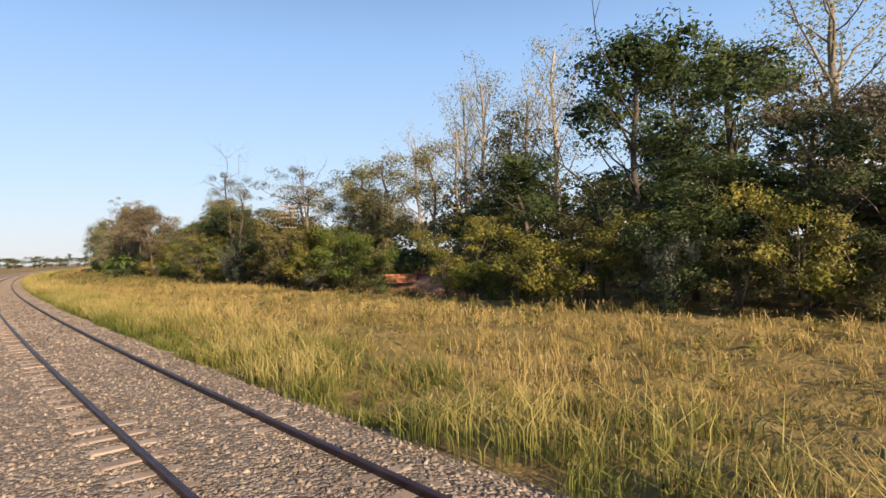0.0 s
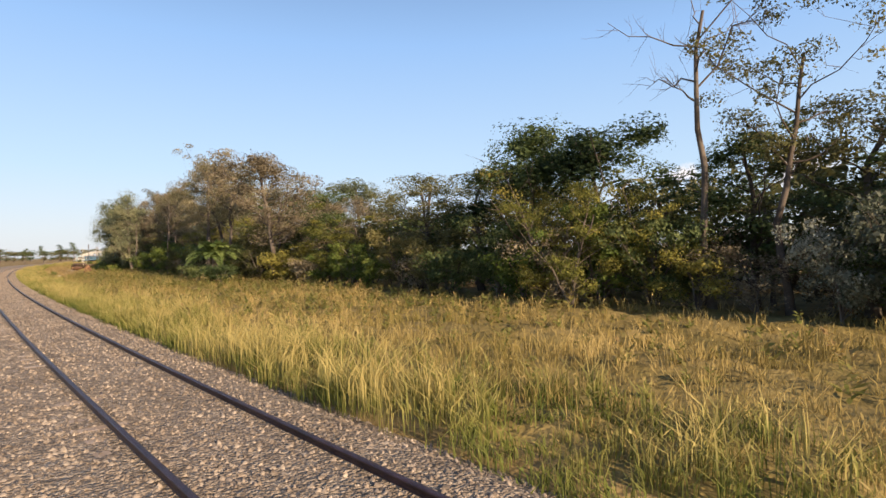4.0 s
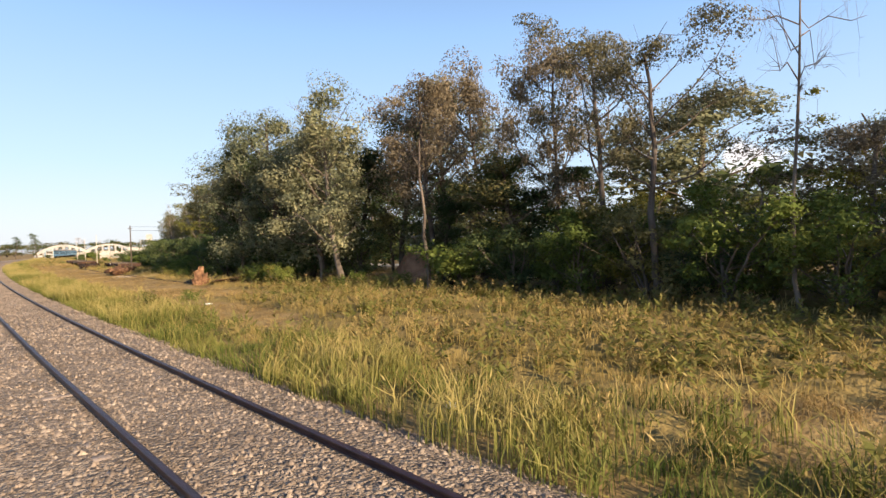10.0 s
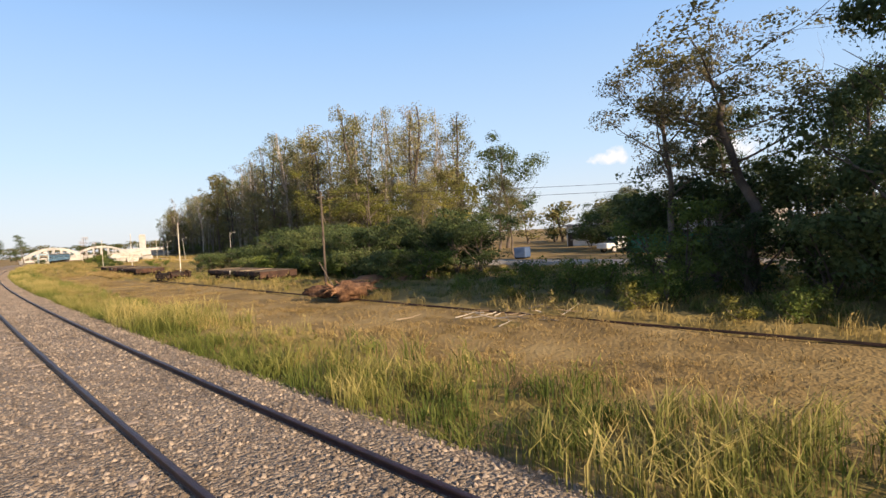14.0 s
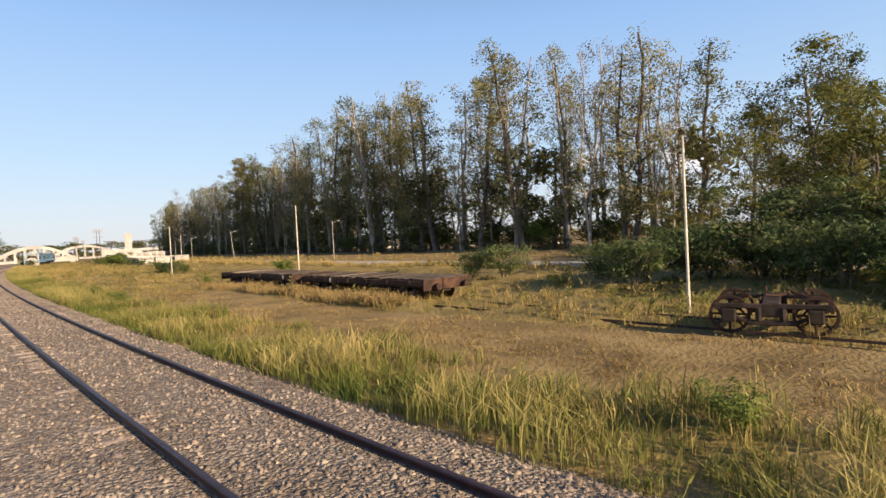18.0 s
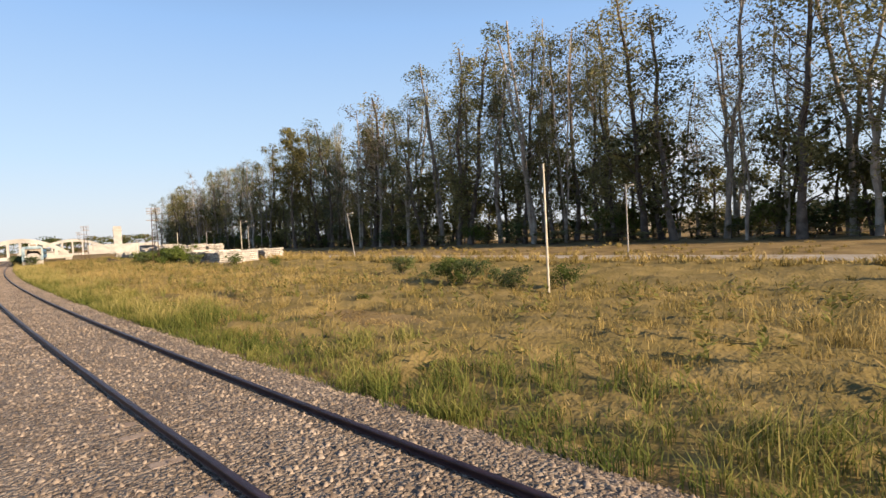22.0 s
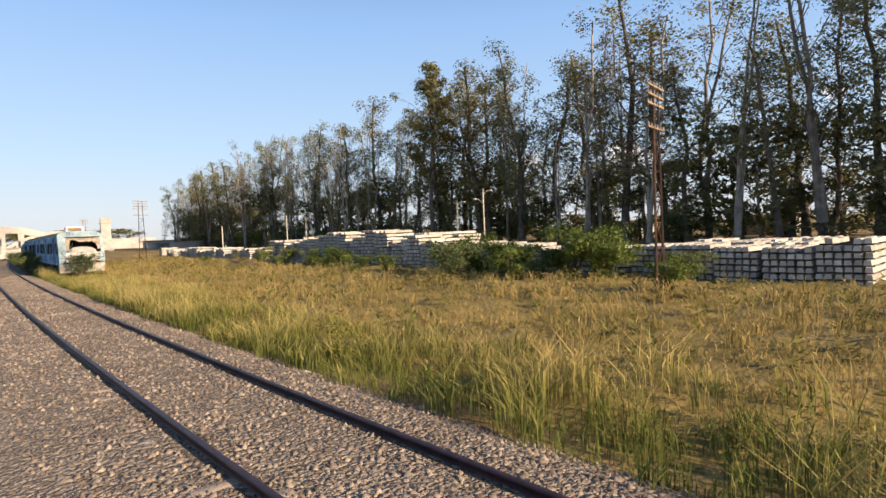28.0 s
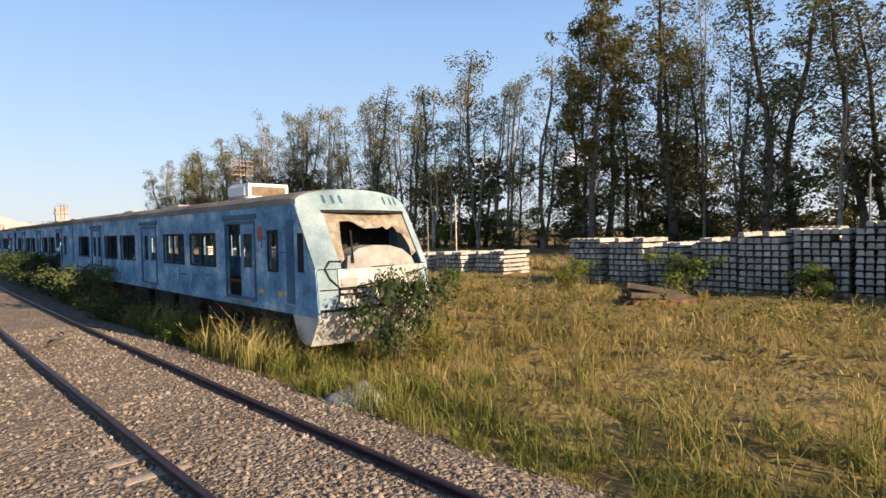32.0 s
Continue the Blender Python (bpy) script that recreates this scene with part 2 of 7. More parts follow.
# Slightly darker than STONE: shade in the gaps between stones, put into the colour.
GRAVEL = gravel_material()
STONE = material("ballast_stone", [(0.1, (0.185, 0.146, 0.113)), (0.5, (0.312, 0.249, 0.195)), (0.95, (0.440, 0.360, 0.285))], 0.7, 0.95, 0, 0.3, 60, 0, 0.8)
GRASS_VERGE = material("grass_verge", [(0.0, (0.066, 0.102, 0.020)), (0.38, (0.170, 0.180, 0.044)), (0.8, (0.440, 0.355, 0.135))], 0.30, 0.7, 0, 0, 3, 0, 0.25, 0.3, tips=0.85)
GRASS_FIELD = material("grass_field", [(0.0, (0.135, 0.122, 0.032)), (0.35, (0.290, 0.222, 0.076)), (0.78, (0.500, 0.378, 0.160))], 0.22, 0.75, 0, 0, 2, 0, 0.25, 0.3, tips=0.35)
GRASS_DRY = material("grass_dry", [(0.1, (0.160, 0.115, 0.045)), (0.5, (0.300, 0.212, 0.090)), (0.9, (0.450, 0.335, 0.155))], 0.25, 0.8, 0, 0, 2, 0, 0.5, 0.25)
THATCH = material("grass_mat", [(0.1, (0.100, 0.088, 0.027)), (0.45, (0.215, 0.162, 0.057)), (0.9, (0.365, 0.270, 0.108))], 0.6, 0.95, 0, 0.6, 7, 0, 0, 0, 0.1)
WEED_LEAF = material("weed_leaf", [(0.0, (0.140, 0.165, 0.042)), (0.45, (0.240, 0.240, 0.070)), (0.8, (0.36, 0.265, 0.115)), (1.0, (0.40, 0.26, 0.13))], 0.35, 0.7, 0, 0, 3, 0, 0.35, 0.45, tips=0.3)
SLEEPER = material("dusty_sleeper_concrete", two((0.27, 0.21, 0.17), (0.43, 0.345, 0.28)), 2.5, 0.95, 0, 0.5, 40, 0.3)


# ---- helpers for meshes ----
def part(name, bm, mat, parent=None, label=""):
    """Links a bmesh as one mesh object under a thing or a part."""
    me = bpy.data.meshes.new(name)
    bm.to_mesh(me)
    bm.free()
    me.materials.append(mat)
    ob = new(name, me)
    if parent:
        ob.parent = parent
    if label:
        ob["label"] = label
    return ob


def shared(name, mesh, parent, m=None, label=""):
    ob = new(name, mesh)
    ob.parent = parent
    if m:
        ob.matrix_basis = m
    if label:
        ob["label"] = label
    return ob


def raw(name, verts, faces, mat, smooth=False):
    """A mesh object from numpy arrays of corners and of triangles or quads."""
    verts, faces = np.asarray(verts, np.float32), np.asarray(faces, np.int32)
    me = bpy.data.meshes.new(name)
    n, k = faces.shape
    me.vertices.add(len(verts))
    me.vertices.foreach_set("co", verts.ravel())
    me.loops.add(n * k)
    me.loops.foreach_set("vertex_index", faces.ravel())
    me.polygons.add(n)
    me.polygons.foreach_set("loop_start", np.arange(0, n * k, k, dtype=np.int32))
    me.polygons.foreach_set("loop_total", np.full(n, k, np.int32))
    me.update(calc_edges=True)
    me.validate()
    if smooth:
        me.polygons.foreach_set("use_smooth", np.ones(n, bool))
    me.materials.append(mat)
    return me


def box(bm, x0, x1, y0, y1, z0, z1, bevel=0.0):
    """Adds a block with bevelled edges to bm."""
    r = bmesh.ops.create_cube(bm, size=1, matrix=Matrix.Translation(((x0 + x1) / 2, (y0 + y1) / 2, (z0 + z1) / 2)) @ Matrix.Diagonal((x1 - x0, y1 - y0, z1 - z0, 1)))
    if bevel:
        edges = list({e for v in r["verts"] for e in v.link_edges})
        bmesh.ops.bevel(bm, geom=edges, offset=bevel, segments=1, affect="EDGES")
    return bm


def block(x0, x1, y0, y1, z0, z1, bevel=0.0):
    return box(bmesh.new(), x0, x1, y0, y1, z0, z1, bevel)


def rod(bm, a, b, r0, r1=None, sides=8):
    """Adds a round bar from a to b."""
    a, b = Vector(a), Vector(b)
    d = b - a
    m = Matrix.Translation((a + b) / 2) @ d.to_track_quat("Z", "Y").to_matrix().to_4x4()
    bmesh.ops.create_cone(bm, cap_ends=True, segments=sides, radius1=r0, radius2=r0 if r1 is None else r1, depth=d.length, matrix=m)
    return bm


def bar(a, b, r0, r1=None, sides=8):
    return rod(bmesh.new(), a, b, r0, r1, sides)


def thing(name, m, label, category, group=""):
    ob = new(name)
    ob.empty_display_size = 0.2
    ob.matrix_basis = m
    return tagged(ob, label, category, group)


# ---- the line of the railway: arc length s, offset to the right of the window line ----
S = np.arange(-150.0, 900.0, 0.5)
BEND = np.interp(S, (0, 57, 111, 160, 217, 262, 309, 352, 383, 400), (1.02, 0.97, 0.79, 0.80, 0.70, 0.95, 1.06, 1.03, 0.63, 0.80)) * 1e-3
HEAD = np.cumsum(BEND) * 0.5
HEAD -= np.interp(0, S, HEAD)
LX, LY = np.cumsum(np.sin(HEAD)) * 0.5, np.cumsum(np.cos(HEAD)) * 0.5
LX, LY = LX - np.interp(0, S, LX), LY - np.interp(0, S, LY)


def heading(s):
    return float(np.interp(s, S, HEAD))


def plan(s, lat):
    """World x, y (numbers or arrays)."""
    h = np.interp(s, S, HEAD)
    return np.interp(s, S, LX) + lat * np.cos(h), np.interp(s, S, LY) - lat * np.sin(h)


def at(s, lat, z=0.0, turn=0.0):
    """The pose whose y axis runs along the railway at (s, lat)."""
    x, y = plan(s, lat)
    return pose(float(x), float(y), z, 0, 0, -math.degrees(heading(s)) + turn)


RAIL_L, RAIL_R, CANT, BED = 2.0, 3.746, -0.055, -0.115   # rail offsets, drop of the outer rail's fellow, ballast level
GROUND = -0.5


def ground_z(x, y):
    return GROUND + 0.10 * np.sin(x * 0.31 + 1.3 * np.sin(y * 0.11)) * np.sin(y * 0.23 + 0.7) + 0.05 * np.sin(x * 0.9 + y * 0.7)


# ---- ground sheet to the horizon ----
def ground_sheet():
    gx = np.concatenate([-np.geomspace(4000, 30, 16), np.arange(-20, 170, 2.5), np.geomspace(190, 4000, 16)])
    gy = np.concatenate([-np.geomspace(4000, 90, 14), np.arange(-70, 470, 2.5), np.geomspace(490, 5000, 16)])
    X, Y = np.meshgrid(gx, gy)
    near = np.clip(1 - (np.hypot(np.maximum(np.abs(X - 75) - 95, 0), np.maximum(np.abs(Y - 200) - 270, 0)) / 60), 0, 1)
    Z = GROUND + (ground_z(X, Y) - GROUND) * near
    n, m = X.shape
    idx = np.arange(n * m).reshape(n, m)
    f = np.stack([idx[:-1, :-1], idx[:-1, 1:], idx[1:, 1:], idx[1:, :-1]], -1).reshape(-1, 4)
    tagged(new("ground", raw("ground", np.stack([X, Y, Z], -1).reshape(-1, 3), f, SOIL, True)), "dry straw-coloured field of soil and cut grass", "ground", kind="structure")


ground_sheet()


def strip(name, s0, s1, step, section, mat, label, category, kind="structure", parent=None, smooth=False):
    """A body of constant section [(lat, z), ...] along the railway."""
    ss = np.arange(s0, s1 + step / 2, step)
    v = []
    for lat, z in section:
        x, y = plan(ss, lat)
        v.append(np.stack([x, y, np.full_like(x, z)], -1))
    v = np.stack(v, 1)
    n, k = v.shape[:2]
    idx = np.arange(n * k).reshape(n, k)
    f = np.stack([idx[:-1, :-1], idx[:-1, 1:], idx[1:, 1:], idx[1:, :-1]], -1).reshape(-1, 4)
    ob = new(name, raw(name, v.reshape(-1, 3), f, mat, smooth))
    if parent:
        ob.parent = parent
        if label:
            ob["label"] = label
        return ob
    return tagged(ob, label, category, kind=kind)


strip("ballast_bed", -60, 640, 1.0, [(-8.5, -0.75), (-5.4, BED - 0.02), (-4, BED), (0.4, BED - 0.03), (1.2, BED), (2.0, BED - 0.01), (2.9, BED - 0.03), (3.746, BED - 0.05), (4.55, BED - 0.09), (5.1, -0.38), (5.9, -0.75)],
      GRAVEL, "wide bed of pinkish grey crushed-stone railway ballast", "ballast bed")


def railway_track():
    track = thing("railway_track", Matrix(), "dark rusty steel rails on concrete sleepers half buried in ballast", "railway track")
    for lat, dz in ((RAIL_L, 0.0), (RAIL_R, CANT)):
        prof = [(-0.075, -0.172), (-0.075, -0.158), (-0.012, -0.138), (-0.010, -0.045), (-0.036, -0.032), (-0.036, -0.006), (-0.026, 0), (0.026, 0), (0.036, -0.006), (0.036, -0.032), (0.010, -0.045), (0.012, -0.138), (0.075, -0.158), (0.075, -0.172)]
        strip("rail", -60, 640, 1.0, [(lat + a, z + dz) for a, z in prof], RAIL, "", "", parent=track)
    bm = bmesh.new()
    rings = []
    for x, z in ((-1.32, -0.02), (-1.27, 0.0), (-0.62, 0.0), (-0.42, -0.022), (0.42, -0.022), (0.62, 0.0), (1.27, 0.0), (1.32, -0.02)):
        rings.append([bm.verts.new(c) for c in ((x, -0.14, -0.2), (x, -0.115, z - 0.015), (x, -0.09, z), (x, 0.09, z), (x, 0.115, z - 0.015), (x, 0.14, -0.2))])
    for a, b in zip(rings, rings[1:]):
        for i in range(5):
            bm.faces.new((a[i], b[i], b[i + 1], a[i + 1]))
    bm.faces.new(rings[0][::-1])
    bm.faces.new(rings[-1])
    bmesh.ops.recalc_face_normals(bm, faces=bm.faces)
    one = part("sleeper", bm, SLEEPER, track)
    mesh = one.data
    bpy.data.objects.remove(one)
    mid = (RAIL_L + RAIL_R) / 2
    rnd = random.Random(4)
    lean = math.degrees(math.atan2(CANT, RAIL_R - RAIL_L))
    co = np.array([v.co[:] for v in mesh.vertices])
    quads = np.array([list(q.vertices) for q in mesh.polygons if len(q.vertices) == 4])
    verts, faces = [], []
    for i in range(690):
        s = -8 + i * 0.62
        bare = s < 36 or 238 < s < 276
        m = at(s, mid + rnd.uniform(-0.03, 0.03), (-0.114 if bare else -0.131) + rnd.uniform(-0.012, 0.010) + CANT / 2) @ pose(0, 0, 0, 0, -lean, rnd.uniform(-0.6, 0.6))
        if s < 66 or 236 < s < 345:
            shared("sleeper", mesh, track, m)
        else:
            faces.append(quads + len(co) * len(verts))
            verts.append(co @ np.array(m.to_3x3()).T + np.array(m.translation))
    tagged(shared("sunken_sleeper", raw("sunken_sleeper", np.concatenate(verts), np.concatenate(faces), SLEEPER), track), "dusty concrete sleepers sunk deep in the ballast", kind="stuff")
    return track


railway_track()


# ---- trees ----
def tube(path, radii, sides, verts, faces):
    path = np.asarray(path, float)
    base = sum(len(v) for v in verts)
    d = np.gradient(path, axis=0)
    d /= np.linalg.norm(d, axis=1)[:, None] + 1e-9
    u = np.cross(d, (0.31, 0.95, 0.05))
    u /= np.linalg.norm(u, axis=1)[:, None] + 1e-9
    w = np.cross(d, u)
    a = np.arange(sides) * 2 * math.pi / sides
    ring = path[:, None] + (u[:, None] * np.cos(a)[None, :, None] + w[:, None] * np.sin(a)[None, :, None]) * np.asarray(radii)[:, None, None]
    verts.append(ring.reshape(-1, 3))
    idx = base + np.arange(len(path) * sides).reshape(len(path), sides)
    nxt = np.roll(idx, -1, axis=1)
    faces.append(np.stack([idx[:-1], nxt[:-1], nxt[1:], idx[1:]], -1).reshape(-1, 4))


def leaf_cloud(rng, centres, sizes, count, leaf, droop=0.0, flat=0.75, core=0.0):
    """Small leaves in uneven clumps round the given centres, most of them on the clumps' outsides and facing outwards."""
    c, sizes = np.asarray(centres), np.asarray(sizes)
    share = sizes ** 2
    pick = rng.choice(len(c), count, p=share / share.sum())
    d = rng.normal(0, 1, (count, 3))
    d[:, 2] += 0.25
    d /= np.linalg.norm(d, axis=1)[:, None] + 1e-9
    ka, kb = rng.normal(0, 2.2, (len(c), 3)), rng.normal(0, 3.4, (len(c), 3))
    bulge = 1 + 0.22 * np.sin((d * ka[pick]).sum(1) + pick) + 0.16 * np.sin((d * kb[pick]).sum(1) + pick * 2.0)
    r = np.where(rng.random(count) < 0.86, 1 - np.abs(rng.normal(0, 0.17, count)), rng.uniform(0.2, 0.7 if core else 1.15, count)) * bulge
    p = c[pick] + d * (r * sizes[pick])[:, None] * np.array((1, 1, flat))
    n = d + rng.normal(0, 0.42, (count, 3))
    n /= np.linalg.norm(n, axis=1)[:, None] + 1e-9
    g = rng.normal(0, 1, (count, 3))
    g[:, 2] -= droop * 2
    u = g - n * (g * n).sum(1)[:, None]
    u /= np.linalg.norm(u, axis=1)[:, None] + 1e-9
    v = np.cross(n, u)
    ln = leaf * rng.uniform(0.55, 1.5, count)[:, None] * np.where(r < 0.62, 1.0 + core, 1.0)[:, None]
    q = np.stack([p - u * ln * 0.5 - v * ln * 0.30, p + u * ln * 0.65, p - u * ln * 0.25 + v * ln * 0.42], 1)
    return q.reshape(-1, 3), np.arange(count * 3).reshape(-1, 3)


def profile(shape, k):
    """Reach of the crown at the height k (0 crown's foot, 1 top)."""
    if shape == "round":
        return max(0.25, math.sqrt(max(0, 1 - (2 * k - 0.9) ** 2 * 0.85)))
    if shape == "column":
        return 0.55 + 0.45 * math.sin(math.pi * min(1, k + 0.12))
    if shape == "umbrella":
        return 0.45 + 0.55 * min(1, k * 1.3)
    return 1.0 - 0.65 * k


def grow(name, seed, height, foot, reach, limbs, leaves, leaf, shape, leaf_mat, bark, rise=0.6, clump=0.2, wobble=0.05, stems=1, trunk=0.018, twigs=3, droop=0.1, ends=False, flat=0.75, keep=0.7, curl=0.25, core=0.0):
    """Meshes of one kind of tree: trunk with limbs and twigs, and its crown of leaves (ends: in clumps at the branches' ends alone)."""
    rng = np.random.default_rng(seed)
    verts, faces, centres, sizes = [], [], [], []
    steps = np.array((0, 0.25, 0.5, 0.75, 1.0))
    for stem in range(stems):
        n = 9
        k = np.linspace(0, 1, n)
        lean = rng.normal(0, wobble * height, 2) + (rng.normal(0, reach * 0.45, 2) if stems > 1 else 0)
        wav = np.cumsum(rng.normal(0, wobble * height * 0.22, (n, 2)), axis=0)
        wav -= wav[0]
        sh = height * (1 if stem == 0 else rng.uniform(0.7, 0.95))
        line = np.stack([lean[0] * k ** 1.4 + wav[:, 0], lean[1] * k ** 1.4 + wav[:, 1], sh * 0.97 * k], -1)
        r0 = trunk * height / math.sqrt(stems)
        tube(line, r0 * (1.25 - k) ** 0.8 * np.where(k == 0, 1.35, 1.0) + 0.012, 7 if height > 5 else 4, verts, faces)
        for i in range(limbs // stems):
            kk = (i + rng.uniform(0.1, 0.9)) / (limbs // stems)
            h = foot + (0.96 - foot) * kk
            p0 = np.array([np.interp(h, k, line[:, j]) for j in range(3)])
            a = i * 2.4 + rng.uniform(-0.6, 0.6)
            length = reach * profile(shape, kk) * rng.uniform(0.55, 1.15)
            up = rise * rng.uniform(0.4, 1.4)
            out = np.array((math.cos(a), math.sin(a), 0))
            sway = np.cumsum(rng.normal(0, (0.055 if leaves else 0.10) * length, (5, 3)), axis=0)
            pts = p0 + out * (length * steps)[:, None] + np.array((0, 0, 1)) * (length * (up * steps + curl * steps ** 2))[:, None] + (sway - sway[0])
            rl = r0 * (1.15 - h) * 0.5 + 0.012
            tube(pts, rl * np.array((1, 0.78, 0.58, 0.38, 0.12)) + 0.004, 5 if height == 10 else 3, verts, faces)
            for q, pt in ((0.5, pts[2]), (0.75, pts[3]), (1.0, pts[4])):
                if q == 1.0 or not ends:
                    centres.append(pt)
                    sizes.append(clump * reach * (0.75 + 0.5 * q) * rng.uniform(0.65, 1.25))
            for _ in range(twigs):
                q = rng.uniform(0.35, 0.95)
                b0 = np.array([np.interp(q, steps, pts[:, j]) for j in range(3)])
                dirn = rng.normal(0, 1, 3) + out * 0.7 + np.array((0, 0, 0.5))
                dirn /= np.linalg.norm(dirn)
                tl = length * rng.uniform(0.25, 0.55)
                mid = b0 + dirn * tl * 0.5 + rng.normal(0, 0.09 * tl, 3)
                end = b0 + dirn * tl + np.array((0, 0, tl * 0.1))
                tube((b0, mid, end), (rl * 0.38, rl * 0.22, 0.004), 3, verts, faces)
                if height > 20 or height < 5:
                    centres.append(end)
                    sizes.append(clump * reach * rng.uniform(0.5, 1.0))
                    continue
                fork = mid + rng.normal(0, 0.3, 3) * tl + dirn * tl * 0.35
                tube((mid, (mid + fork) / 2 + rng.normal(0, 0.04 * tl, 3), fork), (rl * 0.2, rl * 0.12, 0.003), 3, verts, faces)
                centres.append(end)
                sizes.append(clump * reach * rng.uniform(0.5, 1.0))
            if leaves and i % 2 and not ends:
                rr = length * rng.uniform(0.3, 0.8)
                centres.append(p0 + np.array((math.cos(a + 1.2), math.sin(a + 1.2), rise * 0.6)) * rr)
                sizes.append(clump * reach * 1.05)
        centres.append(line[-1])
        sizes.append(clump * reach)
    wood = raw(name + "_wood", np.concatenate(verts), np.concatenate(faces), bark, True)
    if not leaves:
        return wood, None
    stay = rng.random(len(centres)) < keep
    stay[-1] = True
    v, f = leaf_cloud(rng, np.array(centres)[stay], np.array(sizes)[stay], leaves, leaf, droop, flat, core)
    v[:, 2] = np.maximum(v[:, 2], 0.15)
    return wood, raw(name + "_leaves", v, f, leaf_mat)


# each kind: meshes at a height of 10 (30, 3) metres, that height, plan radius, label, name
def kinds():
    k = {}

    def add(key, label, name, *args, **more):
        height = args[1]
        wood, leaves = grow(name, *args, **more)
        if leaves:
            co = np.empty(len(leaves.vertices) * 3, np.float32)
            leaves.vertices.foreach_get("co", co)
            co = co.reshape(-1, 3)
            top, mid = np.percentile(co[:, 2], 99.6), np.median(co[:, :2], axis=0)
            wide = np.percentile(np.linalg.norm(co[:, :2] - mid, axis=1), 88)
            for me in (wood, leaves):
                me.transform(Matrix.Diagonal((1, 1, height / float(top), 1)))
        else:
            wide = 3.0
        k[key] = (wood, leaves, height, float(wide), label, name)

    for i in range(3):
        add(("dark", i), "dense dark green broadleaf tree at the wood's edge", "broadleaf_tree", 10 + i, 10, 0.12, 3.2, 24, 11000, 0.118, "round", LEAF_DARK, BARK, trunk=0.012, clump=0.31, twigs=2, keep=0.26, core=0.8)
        add(("olive", i), "olive green tree with a loose open crown", "broadleaf_tree", 20 + i, 10, 0.25, 3.0, 18, 8000, 0.105, "round", LEAF_OLIVE, BARK, trunk=0.012, clump=0.26, twigs=3, keep=0.3, flat=0.65)
        add(("grey", i), "grey-green eucalyptus tree with rounded leafy clumps", "eucalyptus_tree", 30 + i, 10, 0.14, 2.6, 26, 15000, 0.10, "column", LEAF_GREY, BARK, trunk=0.012, clump=0.37, rise=0.6, twigs=2, keep=0.24, flat=0.85, core=0.8)
        add(("brown", i), "brownish half-dry tree with a broad domed crown", "broadleaf_tree", 40 + i, 10, 0.32, 3.5, 24, 14000, 0.105, "round", LEAF_BROWN, BARK, trunk=0.013, clump=0.25, rise=0.45, wobble=0.04, twigs=3, keep=0.34, core=0.4)
        add(("yellow", i), "yellow-green young tree with drooping leaves", "broadleaf_tree", 50 + i, 10, 0.06, 4.0, 24, 10000, 0.11, "round", LEAF_YELLOW, BARK, trunk=0.014, clump=0.22, stems=3, droop=0.4, twigs=2, keep=0.36, flat=0.6, core=0.6)
        add(("gum", i), "tall gum tree with bare trunk and tufted crown", "gum_tree", 170 + i, 10, 0.42, 2.9, 12, 11000, 0.09, "round", LEAF_GUM, BARK, trunk=0.0125, clump=0.24, rise=0.75, wobble=0.06, twigs=4, keep=0.85, ends=True, flat=0.62)
    for i in range(2):
        add(("umbrella", i), "slender forked tree with sparse tufted flat crown", "broadleaf_tree", 180 + i, 10, 0.5, 3.4, 10, 7500, 0.10, "umbrella", LEAF_OLIVE, BARK, trunk=0.012, clump=0.20, rise=0.6, wobble=0.07, twigs=5, keep=0.9, ends=True, flat=0.6)
        add(("pale", i), "tall pale sparse tree with thin upright twigs", "poplar_tree", 60 + i, 10, 0.3, 1.9, 22, 3000, 0.075, "column", LEAF_PALE, BARK_PALE, clump=0.30, rise=1.3, twigs=7, trunk=0.012, keep=0.55)
        add(("bare", i), "nearly bare pale tree with thin branches", "bare_tree", 70 + i, 10, 0.3, 2.3, 18, 900, 0.08, "column", LEAF_PALE, BARK_PALE, rise=1.2, twigs=8, trunk=0.012, keep=0.5)
        add(("dead", i), "dead leafless tree with dark twisted branches", "dead_tree", 80 + i, 10, 0.70, 3.6, 8, 0, 0, "umbrella", LEAF_OLIVE, BARK, rise=0.75, twigs=9, wobble=0.07, trunk=0.0115, curl=-0.1)
        add(("pine", i), "tall pine with a dark layered crown", "pine_tree", 90 + i, 10, 0.42, 2.0, 22, 5500, 0.11, "cone", LEAF_DARK, BARK, trunk=0.012, rise=0.25, clump=0.34, flat=0.5)
        add(("back", i), "dark leafy tree deep in the wood", "broadleaf_tree", 95 + i, 10, 0.06, 3.4, 6, 800, 0.52, "round", (LEAF_DARK, LEAF_OLIVE)[i], BARK, clump=0.4, twigs=0, keep=0.85)
    for i in range(5):
        add(("belt", i), "tall slender tree with a ragged olive crown in a shelter belt", "belt_tree", 100 + i, 30, 0.10, 3.3, 32, 4000, 0.27, "column", (LEAF_BELT, LEAF_GREY, LEAF_BELT, LEAF_OLIVE, LEAF_BELT)[i], BARK, rise=0.8, clump=0.34, trunk=0.0085, twigs=2, wobble=0.035, keep=0.44, flat=1.0)
    for i in range(3):
        add(("thin", i), "tall half-bare pale tree in a shelter belt", "belt_tree", 120 + i, 30, 0.25, 3.0, 24, 2000, 0.23, "column", (LEAF_GREY, LEAF_BELT, LEAF_BROWN)[i], BARK_PALE, rise=1.4, clump=0.32, trunk=0.0075, twigs=4, stems=2, wobble=0.03, keep=0.3, flat=1.0)
